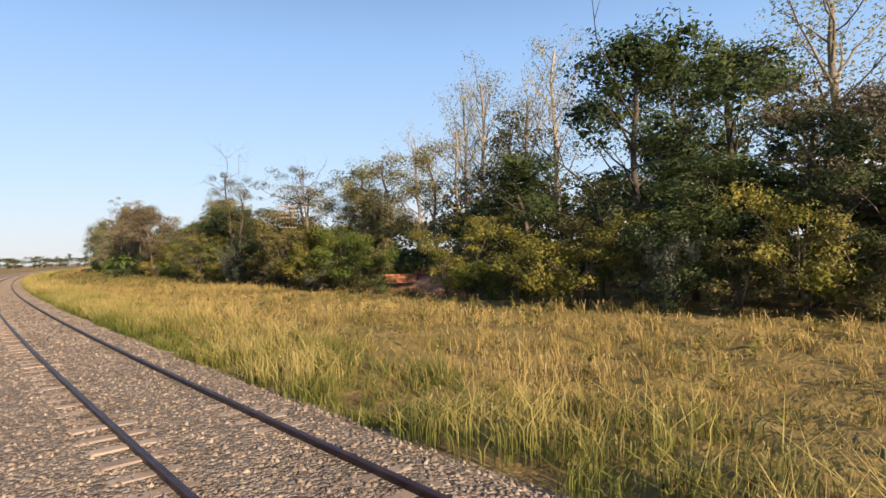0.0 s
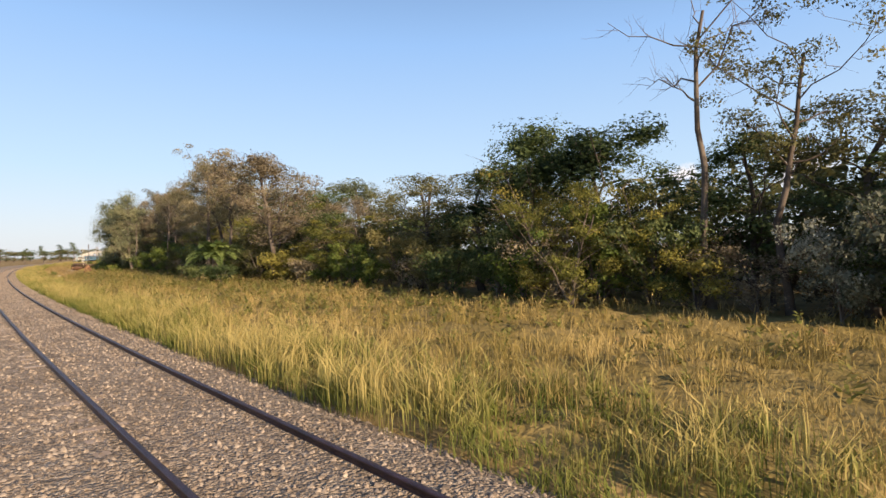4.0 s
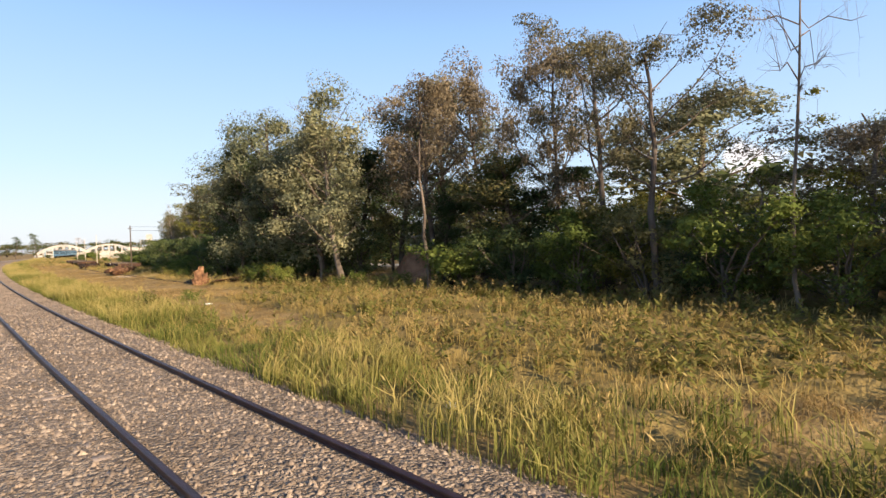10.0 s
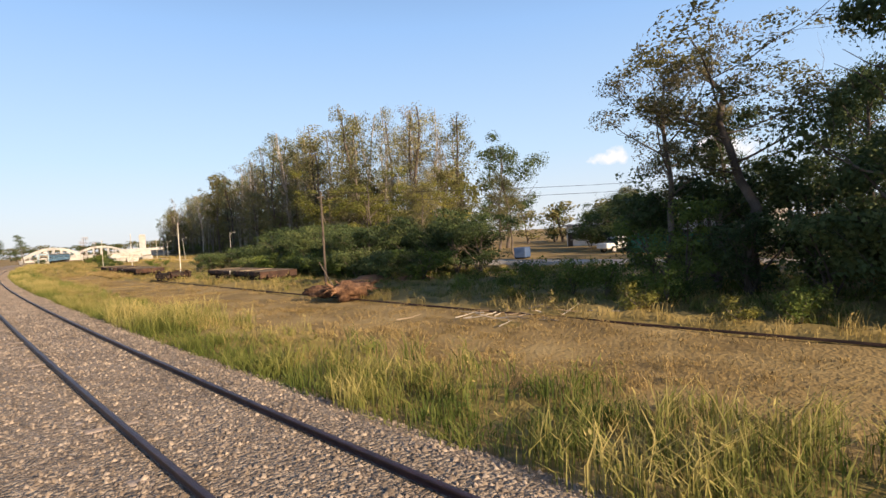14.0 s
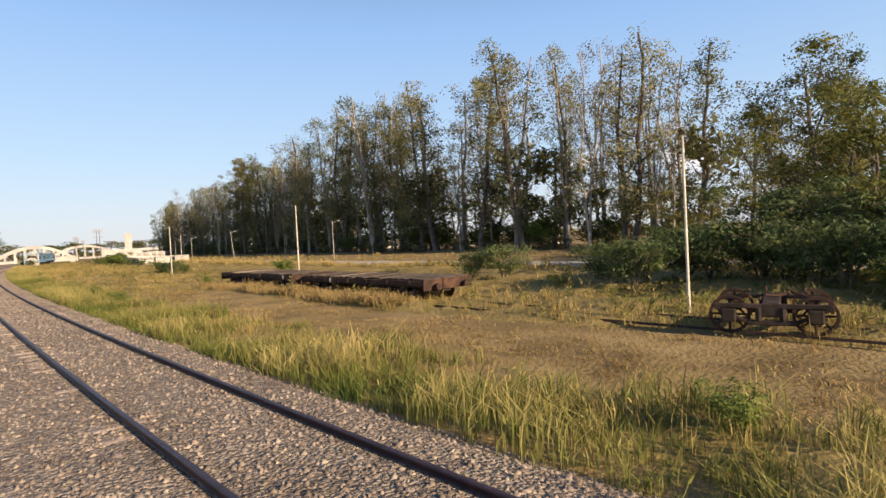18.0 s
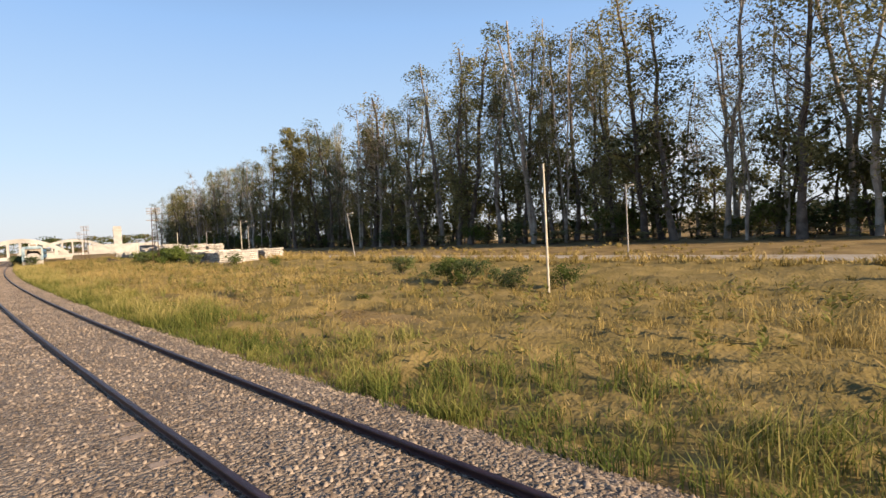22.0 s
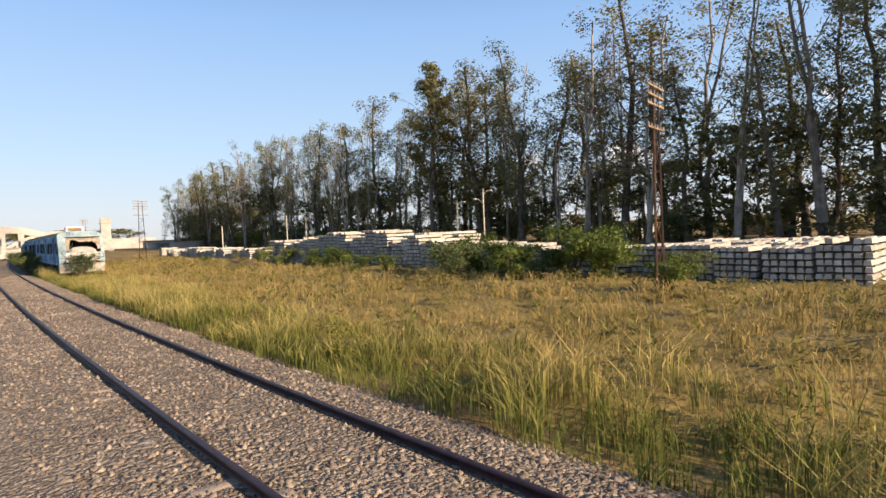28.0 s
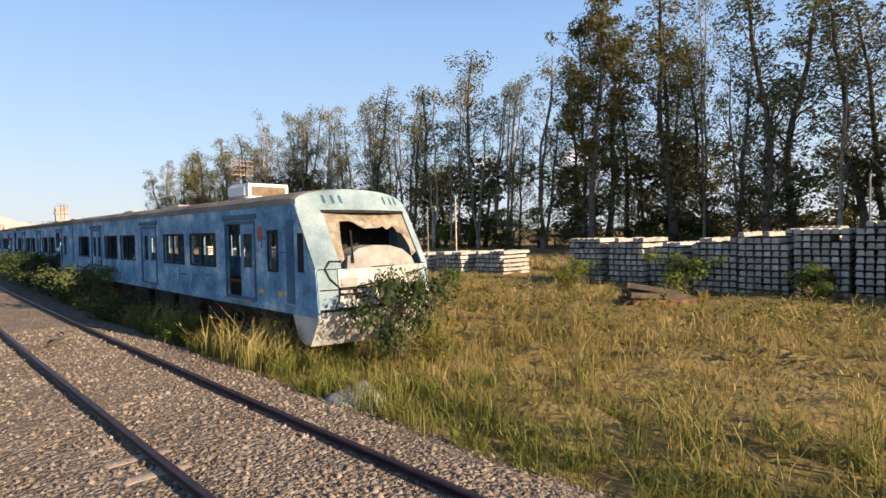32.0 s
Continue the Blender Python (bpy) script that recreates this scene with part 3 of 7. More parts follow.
    add(("bigpine", 0), "tall pine with a broad dark top above the belt", "pine_tree", 130, 30, 0.30, 5.0, 34, 11000, 0.30, "round", LEAF_OLIVE, BARK, rise=0.4, clump=0.27, trunk=0.011, keep=0.42, core=0.5, flat=0.7)
    for i in range(6):
        add(("shrub", i), ("dark green leafy bush at the wood's edge", "yellow-green leafy bush at the wood's edge", "olive green bush with loose twigs", "bright green leafy bush at the wood's edge", "brownish dry bush with many thin twigs", "silvery grey-leaved bush at the wood's edge")[i], "bush", 140 + i, 3, 0.04, 1.7, 12, (3200, 3200, 2600, 3200, 1600, 3600)[i], 0.12, "round", (LEAF_DARK, LEAF_YELLOW, LEAF_OLIVE, LEAF_FRESH, LEAF_BROWN, LEAF_SILVER)[i], BARK, clump=0.40, stems=4, rise=0.8, twigs=(0, 1, 1, 0, 4, 0)[i], keep=0.5, core=0.8)
    for i in range(6):
        add(("thicket", i), ("tall dark green bush at the wood's edge", "tall yellow-green bush at the wood's edge", "tall olive green bush with loose twigs", "tall bright green bush at the wood's edge", "tall brownish dry bush with thin twigs", "tall silvery grey-leaved bush")[i], "bush", 190 + i, 6, 0.03, 3.0, 20, (5000, 5000, 4600, 5000, 3400, 5000)[i], 0.14, "round", (LEAF_DARK, LEAF_YELLOW, LEAF_OLIVE, LEAF_FRESH, LEAF_BROWN, LEAF_SILVER)[i], BARK, clump=0.27, stems=4, rise=0.8, twigs=(1, 1, 2, 1, 4, 1)[i], keep=0.42, core=0.8)
    for i in range(3):
        add(("weed", i), ("dark green leafy weed bush", "yellow-green leafy weed bush", "fresh green leafy weed bush")[i], "bush", 160 + i, 3, 0.04, 1.6, 9, 1500, 0.17, "round", (LEAF_DARK, LEAF_YELLOW, LEAF_FRESH)[i], BARK, clump=0.42, stems=3, rise=0.9, twigs=0)
    return k


KINDS = kinds()
tree_rng = random.Random(11)


def tree(kind, s, lat, height, reach=None, group="", label="", rad=None):
    if kind[0] == "shrub" and height > 3.3:
        kind = ("thicket", kind[1])
    wood, leaves, base, wide, text, name = KINDS[kind, tree_rng.randrange(sum(1 for a in KINDS if a[0] == kind))] if isinstance(kind, str) else KINDS[kind]
    x, y = plan(s, lat)
    z = float(ground_z(x, y)) - 0.03
    k = height / base
    w = rad / wide if rad else k * (reach or tree_rng.uniform(0.85, 1.2))
    ob = thing(name, pose(float(x), float(y), z, 0, 0, tree_rng.uniform(0, 360)) @ Matrix.Diagonal((w, w, k, 1)), label or text, "bush" if name == "bush" else "tree", group)
    shared("trunk" if name != "bush" else "stem", wood, ob)
    if leaves:
        shared("crown", leaves, ob)
    return ob


def woodland(name, places, label, greens=(LEAF_DARK, LEAF_OLIVE)):
    """Trees too deep in the shade to tell apart, joined into one object: (kind, matrix) for each."""
    verts, tris, mats, n = [], [], [], 0
    slots = [BARK, *greens]
    for kind, m in places:
        wood, leaves = KINDS[kind][:2]
        for me, slot in ((wood, 0), (leaves, 1 + kind[1])):
            co = np.empty(len(me.vertices) * 3, np.float32)
            me.vertices.foreach_get("co", co)
            co = co.reshape(-1, 3) @ np.array(m.to_3x3()).T + np.array(m.translation)
            idx = np.empty(len(me.loops), np.int32)
            me.loops.foreach_get("vertex_index", idx)
            if slot == 0:
                q = idx.reshape(-1, 4)
                f = np.concatenate([q[:, :3], q[:, (0, 2, 3)]])
            else:
                f = idx.reshape(-1, 3)
            verts.append(co)
            tris.append(f + n)
            mats.append(np.full(len(f), slot, np.int32))
            n += len(co)
    me = raw(name, np.concatenate(verts), np.concatenate(tris), slots[0])
    for mat in slots[1:]:
        me.materials.append(mat)
    me.polygons.foreach_set("material_index", np.concatenate(mats))
    tagged(new(name, me), label, "woodland", kind="stuff")


def deep_tree(places, s, lat, height, reach):
    """Notes one tree for woodland()."""
    kind = ("back", tree_rng.randrange(2))
    x, y = plan(s, lat)
    k = height / KINDS[kind][2]
    places.append((kind, pose(float(x), float(y), float(ground_z(x, y)) - 0.03, 0, 0, tree_rng.uniform(0, 360)) @ Matrix.Diagonal((k * reach, k * reach, k, 1))))


# kind, s, offset, height, crown radius
WOOD_A = [
    ("dark", 12.6, 34, 14.5, 5.0), ("dark", 15, 29, 14.4, 4.6), ("dark", 17.7, 40, 17.5, 5.0), ("olive", 24.9, 30, 12.4, 3.6), ("pale", 29.9, 42, 22.5, 3.4),
    ("pale", 31, 38, 17.6, 3.2), ("olive", 32.5, 28.5, 11.4, 2.9), ("olive", 37.3, 28, 11.0, 3.4), ("pale", 39.8, 42, 22.4, 3.4), ("dark", 6.2, 27, 9.5, 3.6),
    ("brown", 3, 25, 9.0, 3.4), ("bare", 40.8, 38, 17.0, 3.2), ("grey", 42.6, 29, 11.6, 3.2), ("pale", 43.0, 42, 21.0, 3.2), ("bare", 44.3, 36, 16.5, 3), ("pale", 7.1, 34, 17.0, 3.8),
    ("dark", -4, 26, 10.0, 4.0), ("olive", -12, 27, 11.0, 4.0), ("dark", 21, 26.5, 8.5, 3.6), ("yellow", 23.5, 23.5, 5.6, 3.0), ("dark", 9.5, 24.5, 6.8, 3.4)]
WOOD_B = [
    ("olive", 46.5, 24.5, 9.6, 3.2), ("umbrella", 50.5, 26.4, 12.2, 3.9), ("umbrella", 57, 22.3, 11.6, 2.7), ("dead", 44.0, 23.4, 10.8, 2.2), ("dead", 60.0, 23.0, 11.8, 3.4), ("dark", 66.0, 25, 8.8, 4.0),
    ("dark", 70.6, 24, 9.6, 4.0), ("yellow", 67.5, 21.8, 6.9, 2.8), ("olive", 76, 26, 7.6, 3.6), ("olive", 82.1, 26, 8.4, 3.6), ("brown", 97.6, 21.6, 11.9, 4.6),
    ("gum", 103.0, 24.4, 10.4, 3.0), ("gum", 110.2, 19.8, 13.6, 3.0), ("grey", 108.5, 36, 11.5, 4.0), ("gum", 112.5, 21.8, 14.4, 3.4), ("yellow", 88, 24, 6.6, 3.4), ("brown", 94, 25.5, 7.6, 3.4), ("yellow", 62.5, 22.6, 5.6, 2.6), ("dark", 59.0, 25.0, 7.6, 3.2), ("olive", 55.0, 24.4, 8.0, 3.4), ("dark", 52.5, 23.0, 6.4, 3.0), ("yellow", 64.6, 19.8, 6.2, 2.4), ("dark", 73.5, 26.5, 8.0, 3.4), ("olive", 79.0, 24.5, 7.4, 3.2)]
WOOD_C = [
    ("gum", 107.6, 21.1, 12.0, 3.2), ("dead", 112.7, 20.4, 8.5, 2.6), ("yellow", 117, 27, 8.2, 4.0), ("olive", 112, 32, 10.4, 4.0), ("dark", 106, 31, 9.6, 4.0), ("olive", 119, 33, 10.6, 4.2), ("yellow", 126, 30, 8.6, 3.8), ("gum", 121.0, 22.9, 13.8, 2.7), ("umbrella", 117.2, 21.6, 11.4, 1.8),
    ("yellow", 124.2, 24, 7.0, 3.2), ("dead", 128.0, 19.8, 10.2, 1.5), ("gum", 133.2, 21.2, 11.6, 3.0), ("brown", 140.6, 24.6, 14.4, 2.4), ("gum", 136.4, 23.0, 12.6, 2.8), ("brown", 127.0, 24.0, 6.8, 3.0),
    ("grey", 134.3, 30, 10.5, 4.0), ("dead", 145, 19.3, 8.4, 2.4), ("olive", 142.5, 23.5, 7.6, 3.0), ("brown", 147.2, 26.0, 13.6, 2.8), ("dark", 144.0, 25.0, 7.8, 3.2), ("dark", 140, 26.5, 7.0, 3.6)]
WOOD_D = [
    ("brown", 149.0, 23.4, 14.6, 3.4), ("grey", 151.2, 26.0, 14.0, 3.2), ("grey", 154.5, 20.0, 13.6, 3.0), ("olive", 154.6, 25, 12.2, 3.6), ("grey", 158.2, 20.6, 11.6, 3.0), ("grey", 164.2, 19.8, 13.2, 3.0),
    ("grey", 164.3, 23, 12.0, 3.8), ("dark", 166.5, 21.5, 11.4, 3.4), ("grey", 169.0, 18.8, 11.8, 2.7), ("dark", 170.7, 20.5, 11.6, 3.4), ("dark", 175.1, 19.9, 9.8, 2.6), ("umbrella", 180.0, 22.0, 10.8, 4.4), ("gum", 183.0, 21.4, 10.6, 2.8),
    ("dark", 160.0, 25, 10.5, 4.2), ("olive", 168.0, 26, 11.0, 4.0), ("dark", 174.0, 25, 9.0, 3.6)]
for kind, s, lat, height, rad in WOOD_A + WOOD_B + WOOD_C + WOOD_D:
    tree(kind, s, lat, height, group="trees of the wood", rad=rad)


def filler():
    """Undergrowth along the wood's edge and more trees behind it."""
    r = random.Random(5)
    deep = []
    s = -30.0
    while s < 183:
        edge = 21.0 if s < 150 else 21.0 - (s - 150) * 0.06
        look = r.choice((0, 1, 1, 2, 3, 4) if s < 110 else (0, 0, 2, 2, 3, 1) if s < 150 else (0, 0, 0, 2, 3))
        if 25.5 < s < 31.2:
            tree(("shrub", r.choice((0, 2))), s, edge - 0.6 + r.uniform(0, 0.8), r.uniform(0.7, 1.3), 1.2, group="undergrowth")
        elif 146.5 < s < 153.5:
            tree(("weed", 2), s, edge - 0.5, r.uniform(0.8, 1.2), 1.0, group="undergrowth")
        elif not 101.5 < s < 107:
            tree(("shrub", look), s, edge + r.uniform(0, 1.6), r.uniform(2.6, 4.8) * (0.85 if s > 88 else 1), r.uniform(0.85, 1.15), group="undergrowth")
        else:
            tree(("shrub", 2), s, edge + 2.0, r.uniform(3, 4), 1.0, group="undergrowth")
        s += r.uniform(1.8, 2.7)
    s = -35.0
    while s < 180:
        if not 25.5 < s < 37:
            tree(r.choice(("dark", "olive", "yellow")), s, r.uniform(24, 26.5), r.uniform(4.6, 6.6), r.uniform(1.15, 1.5), group="trees of the wood")
            if s < 138:
                deep_tree(deep, s + 2.5, r.uniform(25, 28), r.uniform(4.0, 5.6), r.uniform(1.3, 1.6))
        s += r.uniform(5.4, 7.4)
    s = -40.0
    while s < 178:
        tree(("weed", 0), s, r.uniform(28, 36), r.uniform(2.4, 3.6), r.uniform(1.4, 1.9), group="undergrowth", label="dark bush deep in the wood")
        s += r.uniform(2.4, 3.6)
    s = -40.0
    while s < 176:
        deep_tree(deep, s, r.uniform(31, 38), r.uniform(5.6, 7.5), r.uniform(1.2, 1.5))
        if s < 62:
            deep_tree(deep, s + 1.5, r.uniform(40, 50), r.uniform(7.5, 10.5), r.uniform(1.1, 1.4))
        s += r.uniform(3.6, 5.0) if s < 138 else r.uniform(7, 10)
    woodland("wood_understory", deep, "dark leafy trees deep in the wood")


for s, lat, h in ((32.6, 22.0, 4.2), (34.6, 21.6, 4.6), (36.8, 21.8, 4.9), (39.0, 21.4, 5.1), (41.4, 21.9, 5.4), (44.2, 21.6, 6.0), (47.0, 21.8, 6.2)):
    tree(("shrub", 3 if s < 38 else 2 if s > 43 else 1), s, lat, h, 0.95, group="undergrowth")
for s, lat, h in ((53.4, 20.6, 4.4), (55.2, 20.9, 3.6), (10.0, 21.2, 3.4), (37.0, 20.8, 2.6)):
    tree(("shrub", 5), s, lat, h, 0.8, group="undergrowth")
for s, lat, h, k in ((130.5, 20.6, 4.6, 3), (127.0, 20.4, 4.0, 3), (133.5, 20.8, 4.4, 2), (136.5, 20.5, 4.0, 3), (123.5, 20.3, 3.6, 2), (119.5, 20.2, 3.4, 4), (115.5, 20.4, 4.0, 0), (111.5, 20.0, 3.8, 0), (107.5, 20.2, 4.2, 0), (140, 20.6, 3.6, 0), (143.5, 20.4, 3.2, 3)):
    tree(("shrub", k), s, lat, h, 1.05, group="undergrowth")
filler()


def belt():
    r = random.Random(8)
    deep = []
    s = 255.0
    while s < 580:
        lat = 70 - max(0, s - 420) * 0.16
        top = np.interp(s, (255, 285, 300, 345, 400, 480, 580), (27, 33, 33, 37, 33, 30, 23))
        for row in range(2):
            kind = r.choice(("belt", "belt", "belt", "thin", "thin"))
            kind = r.choice((("thin", 2), ("belt", 2), ("thin", 1), ("belt", 0), "thin")) if s < 300 else kind
            tree(kind, s + r.uniform(-2, 2), lat + row * 7 + r.uniform(-2.5, 2.5), top * r.choice((0.62, 0.8, 0.9, 0.97, 1.04)) * r.uniform(0.94, 1.05), r.uniform(1.0, 1.65), group="trees of the shelter belt")
        if r.random() < 0.4:
            tree("thin", s + r.uniform(-2, 2), lat + 3 + r.uniform(-2, 2), top * r.uniform(0.85, 1.05), r.uniform(0.8, 1.1), group="trees of the shelter belt")
        for row in range(2 if r.random() < 0.35 else 1):
            deep_tree(deep, s + row * 2.5, lat + row * 5 + r.uniform(3, 10), r.uniform(7, 17), r.uniform(0.75, 1.15))
        deep_tree(deep, s + 1.2, lat + r.uniform(13, 18), r.uniform(3, 5), r.uniform(2.0, 2.8))
        deep_tree(deep, s, lat + r.uniform(-2.5, 3.5), r.uniform(1.3, 2.6), r.uniform(3.0, 4.4))
        if r.random() < 0.5:
            tree(("weed", r.choice((0, 2))), s, lat + r.uniform(0, 8), r.uniform(2.5, 6), 1.2, group="bushes of the shelter belt")
        s += r.uniform(4.4, 6.0)
    woodland("belt_understory", deep, "leafy olive trees among the trunks of the shelter belt", (LEAF_BELT, LEAF_OLIVE))
    tree(("bigpine", 0), 422, 66, 33, 1.0, group="trees of the shelter belt")


belt()


# ---- grass ----
def patch(s, lat, seed, size):
    """Smooth uneven value from about -1 to 1 over the field, in patches of about the given size."""
    a, b = s / size + seed * 3.7, lat / size + seed * 1.9
    return np.sin(a + 1.6 * np.sin(b * 0.8 + seed)) * np.sin(b * 1.3 + 1.4 * np.sin(a * 0.7)) * 0.65 + np.sin(a * 2.3 + b * 1.9 + np.sin(b * 2.1)) * 0.35


def blades(name, seed, count, area, tall, wide, mat, label, lean=0.35, where=None, curve=0.5, heads=0, per=14, spread=0.13, rough=0.35):
    """Curved blades of grass over area = (s0, s1, lat0, lat1), in tufts; heads: how many of a tuft's stalks bear a seed head."""
    rng = np.random.default_rng(seed)
    s0, s1, l0, l1 = area
    tufts = count // per
    ts, tl = rng.uniform(s0, s1, tufts), l0 + (l1 - l0) * rng.beta(1.0, 1.7, tufts)
    ok = patch(ts, tl, seed, 1.1) + 0.7 * patch(ts, tl, seed + 3, 3.1) > rng.uniform(-2.6, -0.4, tufts)
    if where is not None:
        ok &= where(ts, tl, rng)
    ts, tl = ts[ok], tl[ok]
    th = tall * np.interp(ts, (-20, 60, 130, 258, 270, 292, 305, 430), (1.0, 1.0, 0.85, 0.75, 0.62, 0.7, 0.9, 1.0)) * (0.6 + 0.6 * rng.random(len(ts))) * (1 + rough * patch(ts, tl, seed + 1, 1.6) + rough * 0.6 * patch(ts, tl, seed + 2, 4.5))
    n = len(ts) * per
    s = np.repeat(ts, per) + rng.normal(0, spread, n)
    la = np.repeat(tl, per) + rng.normal(0, spread, n)
    h = np.repeat(th, per) * rng.uniform(0.45, 1.1, n)
    x, y = plan(s, la)
    z = np.maximum(ground_z(x, y), np.where(la < 5.75, -0.55, -9)) - 0.02
    a = rng.uniform(0, 2 * math.pi, n)
    w = wide * rng.uniform(0.6, 1.5, n) * (1 + np.clip(la - 6.5, 0, 40) * 0.09)
    b = np.repeat(rng.uniform(0, 2 * math.pi, len(ts)), per) + rng.normal(0, 1.2, n)
    d = h * lean * rng.uniform(0.1, 1.5, n)
    base = np.stack([x, y, z], -1)
    side = np.stack([np.cos(a) * w, np.sin(a) * w, np.zeros_like(w)], -1) * 0.5
    way = np.stack([np.cos(b), np.sin(b), np.zeros(n)], -1)
    mid = base + way * (d * (1 - curve) * 0.5)[:, None] + np.array((0, 0, 1)) * (h * 0.55)[:, None]
    tip = base + way * d[:, None] + np.array((0, 0, 1)) * (h * (1 - 0.25 * curve * rng.random(n)))[:, None]
    v = np.stack([base, mid - side, mid + side, tip], 1).reshape(-1, 3)
    f = (np.arange(n)[:, None, None] * 4 + np.array(((0, 2, 1), (1, 2, 3)))[None]).reshape(-1, 3)
    if heads:
        top = tip.reshape(-1, per, 3)[:, :heads].reshape(-1, 3)
        lay = (way * 0.5 + np.array((0, 0, 0.8))).reshape(-1, per, 3)[:, :heads].reshape(-1, 3) + rng.normal(0, 0.25, (len(top), 3))
        ln = rng.uniform(0.04, 0.10, len(top))[:, None]
        wd = rng.normal(0, 1, (len(top), 3)) * 0.0065 * (1 + np.clip(la.reshape(-1, per)[:, :heads].reshape(-1) - 6.5, 0, 40) * 0.08)[:, None]
        hv = np.stack([top - lay * ln * 0.6, top - wd, top + wd, top + lay * ln], 1).reshape(-1, 3)
        f = np.concatenate([f, len(v) + (np.arange(len(top))[:, None, None] * 4 + np.array(((0, 2, 1), (1, 2, 3)))[None]).reshape(-1, 3)])
        v = np.concatenate([v, hv])
    return tagged(new(name, raw(name, v, f, mat)), label, "grass", kind="stuff")


def cut_grass(s, lat):
    """1 where the grass is mown short, 0 where it stands."""
    strip_ = np.clip((s - 150) / 6, 0, 1) * np.clip((268 - s) / 10, 0, 1) * np.clip((lat - 7.4 - 0.6 * np.sin(s * 0.21)) / 0.8, 0, 1) * np.clip((np.interp(s, (228, 237, 264, 268), (15.4, 13.9, 13.9, 15.4)) - lat) / 1.0, 0, 1)
    best = strip_
    for cs, cl, rs, rl in ((121.5, 8.9, 6.0, 2.3), (303.0, 10.2, 5.0, 0.75), (289.5, 10.6, 3.5, 1.2), (147.0, 9.5, 8.0, 1.8)):
        k = ((s - cs) / rs) ** 2 + ((lat - cl - 0.03 * (s - cs)) / rl) ** 2 + 0.35 * patch(s, lat, 7, 1.0)
        best = np.maximum(best, np.clip((1.15 - k) * 2.5, 0, 1))
    return best


def standing(s, lat, r):
    return cut_grass(s, lat) < r.uniform(0.15, 0.85, len(s))


def field_weeds():
    """Upright leafy weeds scattered through the grass, thickest before the middle of the wood."""
    rng = np.random.default_rng(71)
    n = 27000
    s, la = rng.uniform(-15, 425, n), rng.uniform(6.6, 21.5, n)
    thick = np.interp(s, (-15, 60, 75, 100, 150, 160, 265, 275, 330, 425), (0.12, 0.16, 0.5, 0.95, 0.95, 0.1, 0.1, 0.14, 0.2, 0.3)) * np.interp(la, (6.6, 9, 14, 19, 21.5), (0.25, 0.5, 0.8, 1, 1))
    keep = (rng.random(n) < thick * (0.75 + 0.6 * patch(s, la, 9, 2.2))) & (cut_grass(s, la) < 0.3) & ((la < 19.5) | (s > 60))
    s, la = s[keep], la[keep]
    n, per = len(s), 24
    x, y = plan(s, la)
    z = ground_z(x, y)
    h = rng.uniform(0.4, 0.95, n) * (1 + 0.25 * patch(s, la, 10, 3.0))
    k = np.tile(np.linspace(0.15, 1, per), n)
    H, X, Y, Z = np.repeat(h, per), np.repeat(x, per), np.repeat(y, per), np.repeat(z, per)
    a = rng.uniform(0, 2 * math.pi, n * per)
    lean = np.repeat(rng.normal(0, 0.18, (n, 2)), per, axis=0) * (k * H)[:, None]
    root = np.stack([X + lean[:, 0], Y + lean[:, 1], Z + k * H], -1)
    size = (0.12 - 0.06 * k) * rng.uniform(0.7, 1.4, n * per) * (0.75 + 0.6 * H)
    out = np.stack([np.cos(a), np.sin(a), rng.uniform(-0.2, 0.9, n * per)], -1)
    lat_ = np.stack([-np.sin(a), np.cos(a), rng.normal(0, 0.3, n * per)], -1)
    v = np.stack([root, root + out * (size * 0.9)[:, None] + lat_ * (size * 0.35)[:, None], root + out * (size * 1.9)[:, None], root + out * (size * 0.9)[:, None] - lat_ * (size * 0.35)[:, None]], 1).reshape(-1, 3)
    f = (np.arange(n * per)[:, None, None] * 4 + np.array(((0, 1, 2), (0, 2, 3)))[None]).reshape(-1, 3)
    tagged(new("field_weeds", raw("field_weeds", v, f, WEED_LEAF)), "green and browning leafy weeds among the dry grass", "weeds", kind="stuff")


def sward():
    """The matted dry growth under the stalks: a low bumpy sheet over the field."""
    rng = np.random.default_rng(12)
    s, la = np.meshgrid(np.arange(-24, 436, 0.42), np.concatenate([np.arange(5.7, 14, 0.3), np.arange(14, 24, 0.5), np.arange(24, 36.4, 0.8)]), indexing="ij")
    lump = sum(a * np.sin(s * f + p + 1.7 * np.sin(la * g)) * np.sin(la * f * 1.3 + q + 1.3 * np.sin(s * g)) for a, f, g, p, q in ((0.5, 0.6, 0.31, 0, 1), (0.35, 1.5, 0.7, 2, 4), (0.3, 3.1, 1.3, 5, 2)))
    h = 0.15 + 0.12 * lump + rng.uniform(-0.09, 0.09, s.shape)
    h *= np.clip((la - 5.7) / 1.2, 0, 1) * np.clip((np.where(s < 200, 23.5, 36) - la) / 1.5, 0, 1)
    cut = cut_grass(s, la)
    h = np.where((s < 202) & (la > 23.6), -0.25, np.maximum(h, 0.01) * (1 - cut) - 0.06 * cut)
    x, y = plan(s, la)
    z = ground_z(x.ravel(), y.ravel()).reshape(s.shape) + h - np.where(la < 5.9, 0.2, 0)
    v = np.stack([x, y, z], -1).reshape(-1, 3)
    i = np.arange(s.size).reshape(s.shape)
    f = np.stack([i[:-1, :-1], i[:-1, 1:], i[1:, 1:], i[1:, :-1]], -1).reshape(-1, 4)
    tagged(new("grass_mat", raw("grass_mat", v, f, THATCH, True)), "low matted dry grass under the tall stalks", "grass", kind="stuff")


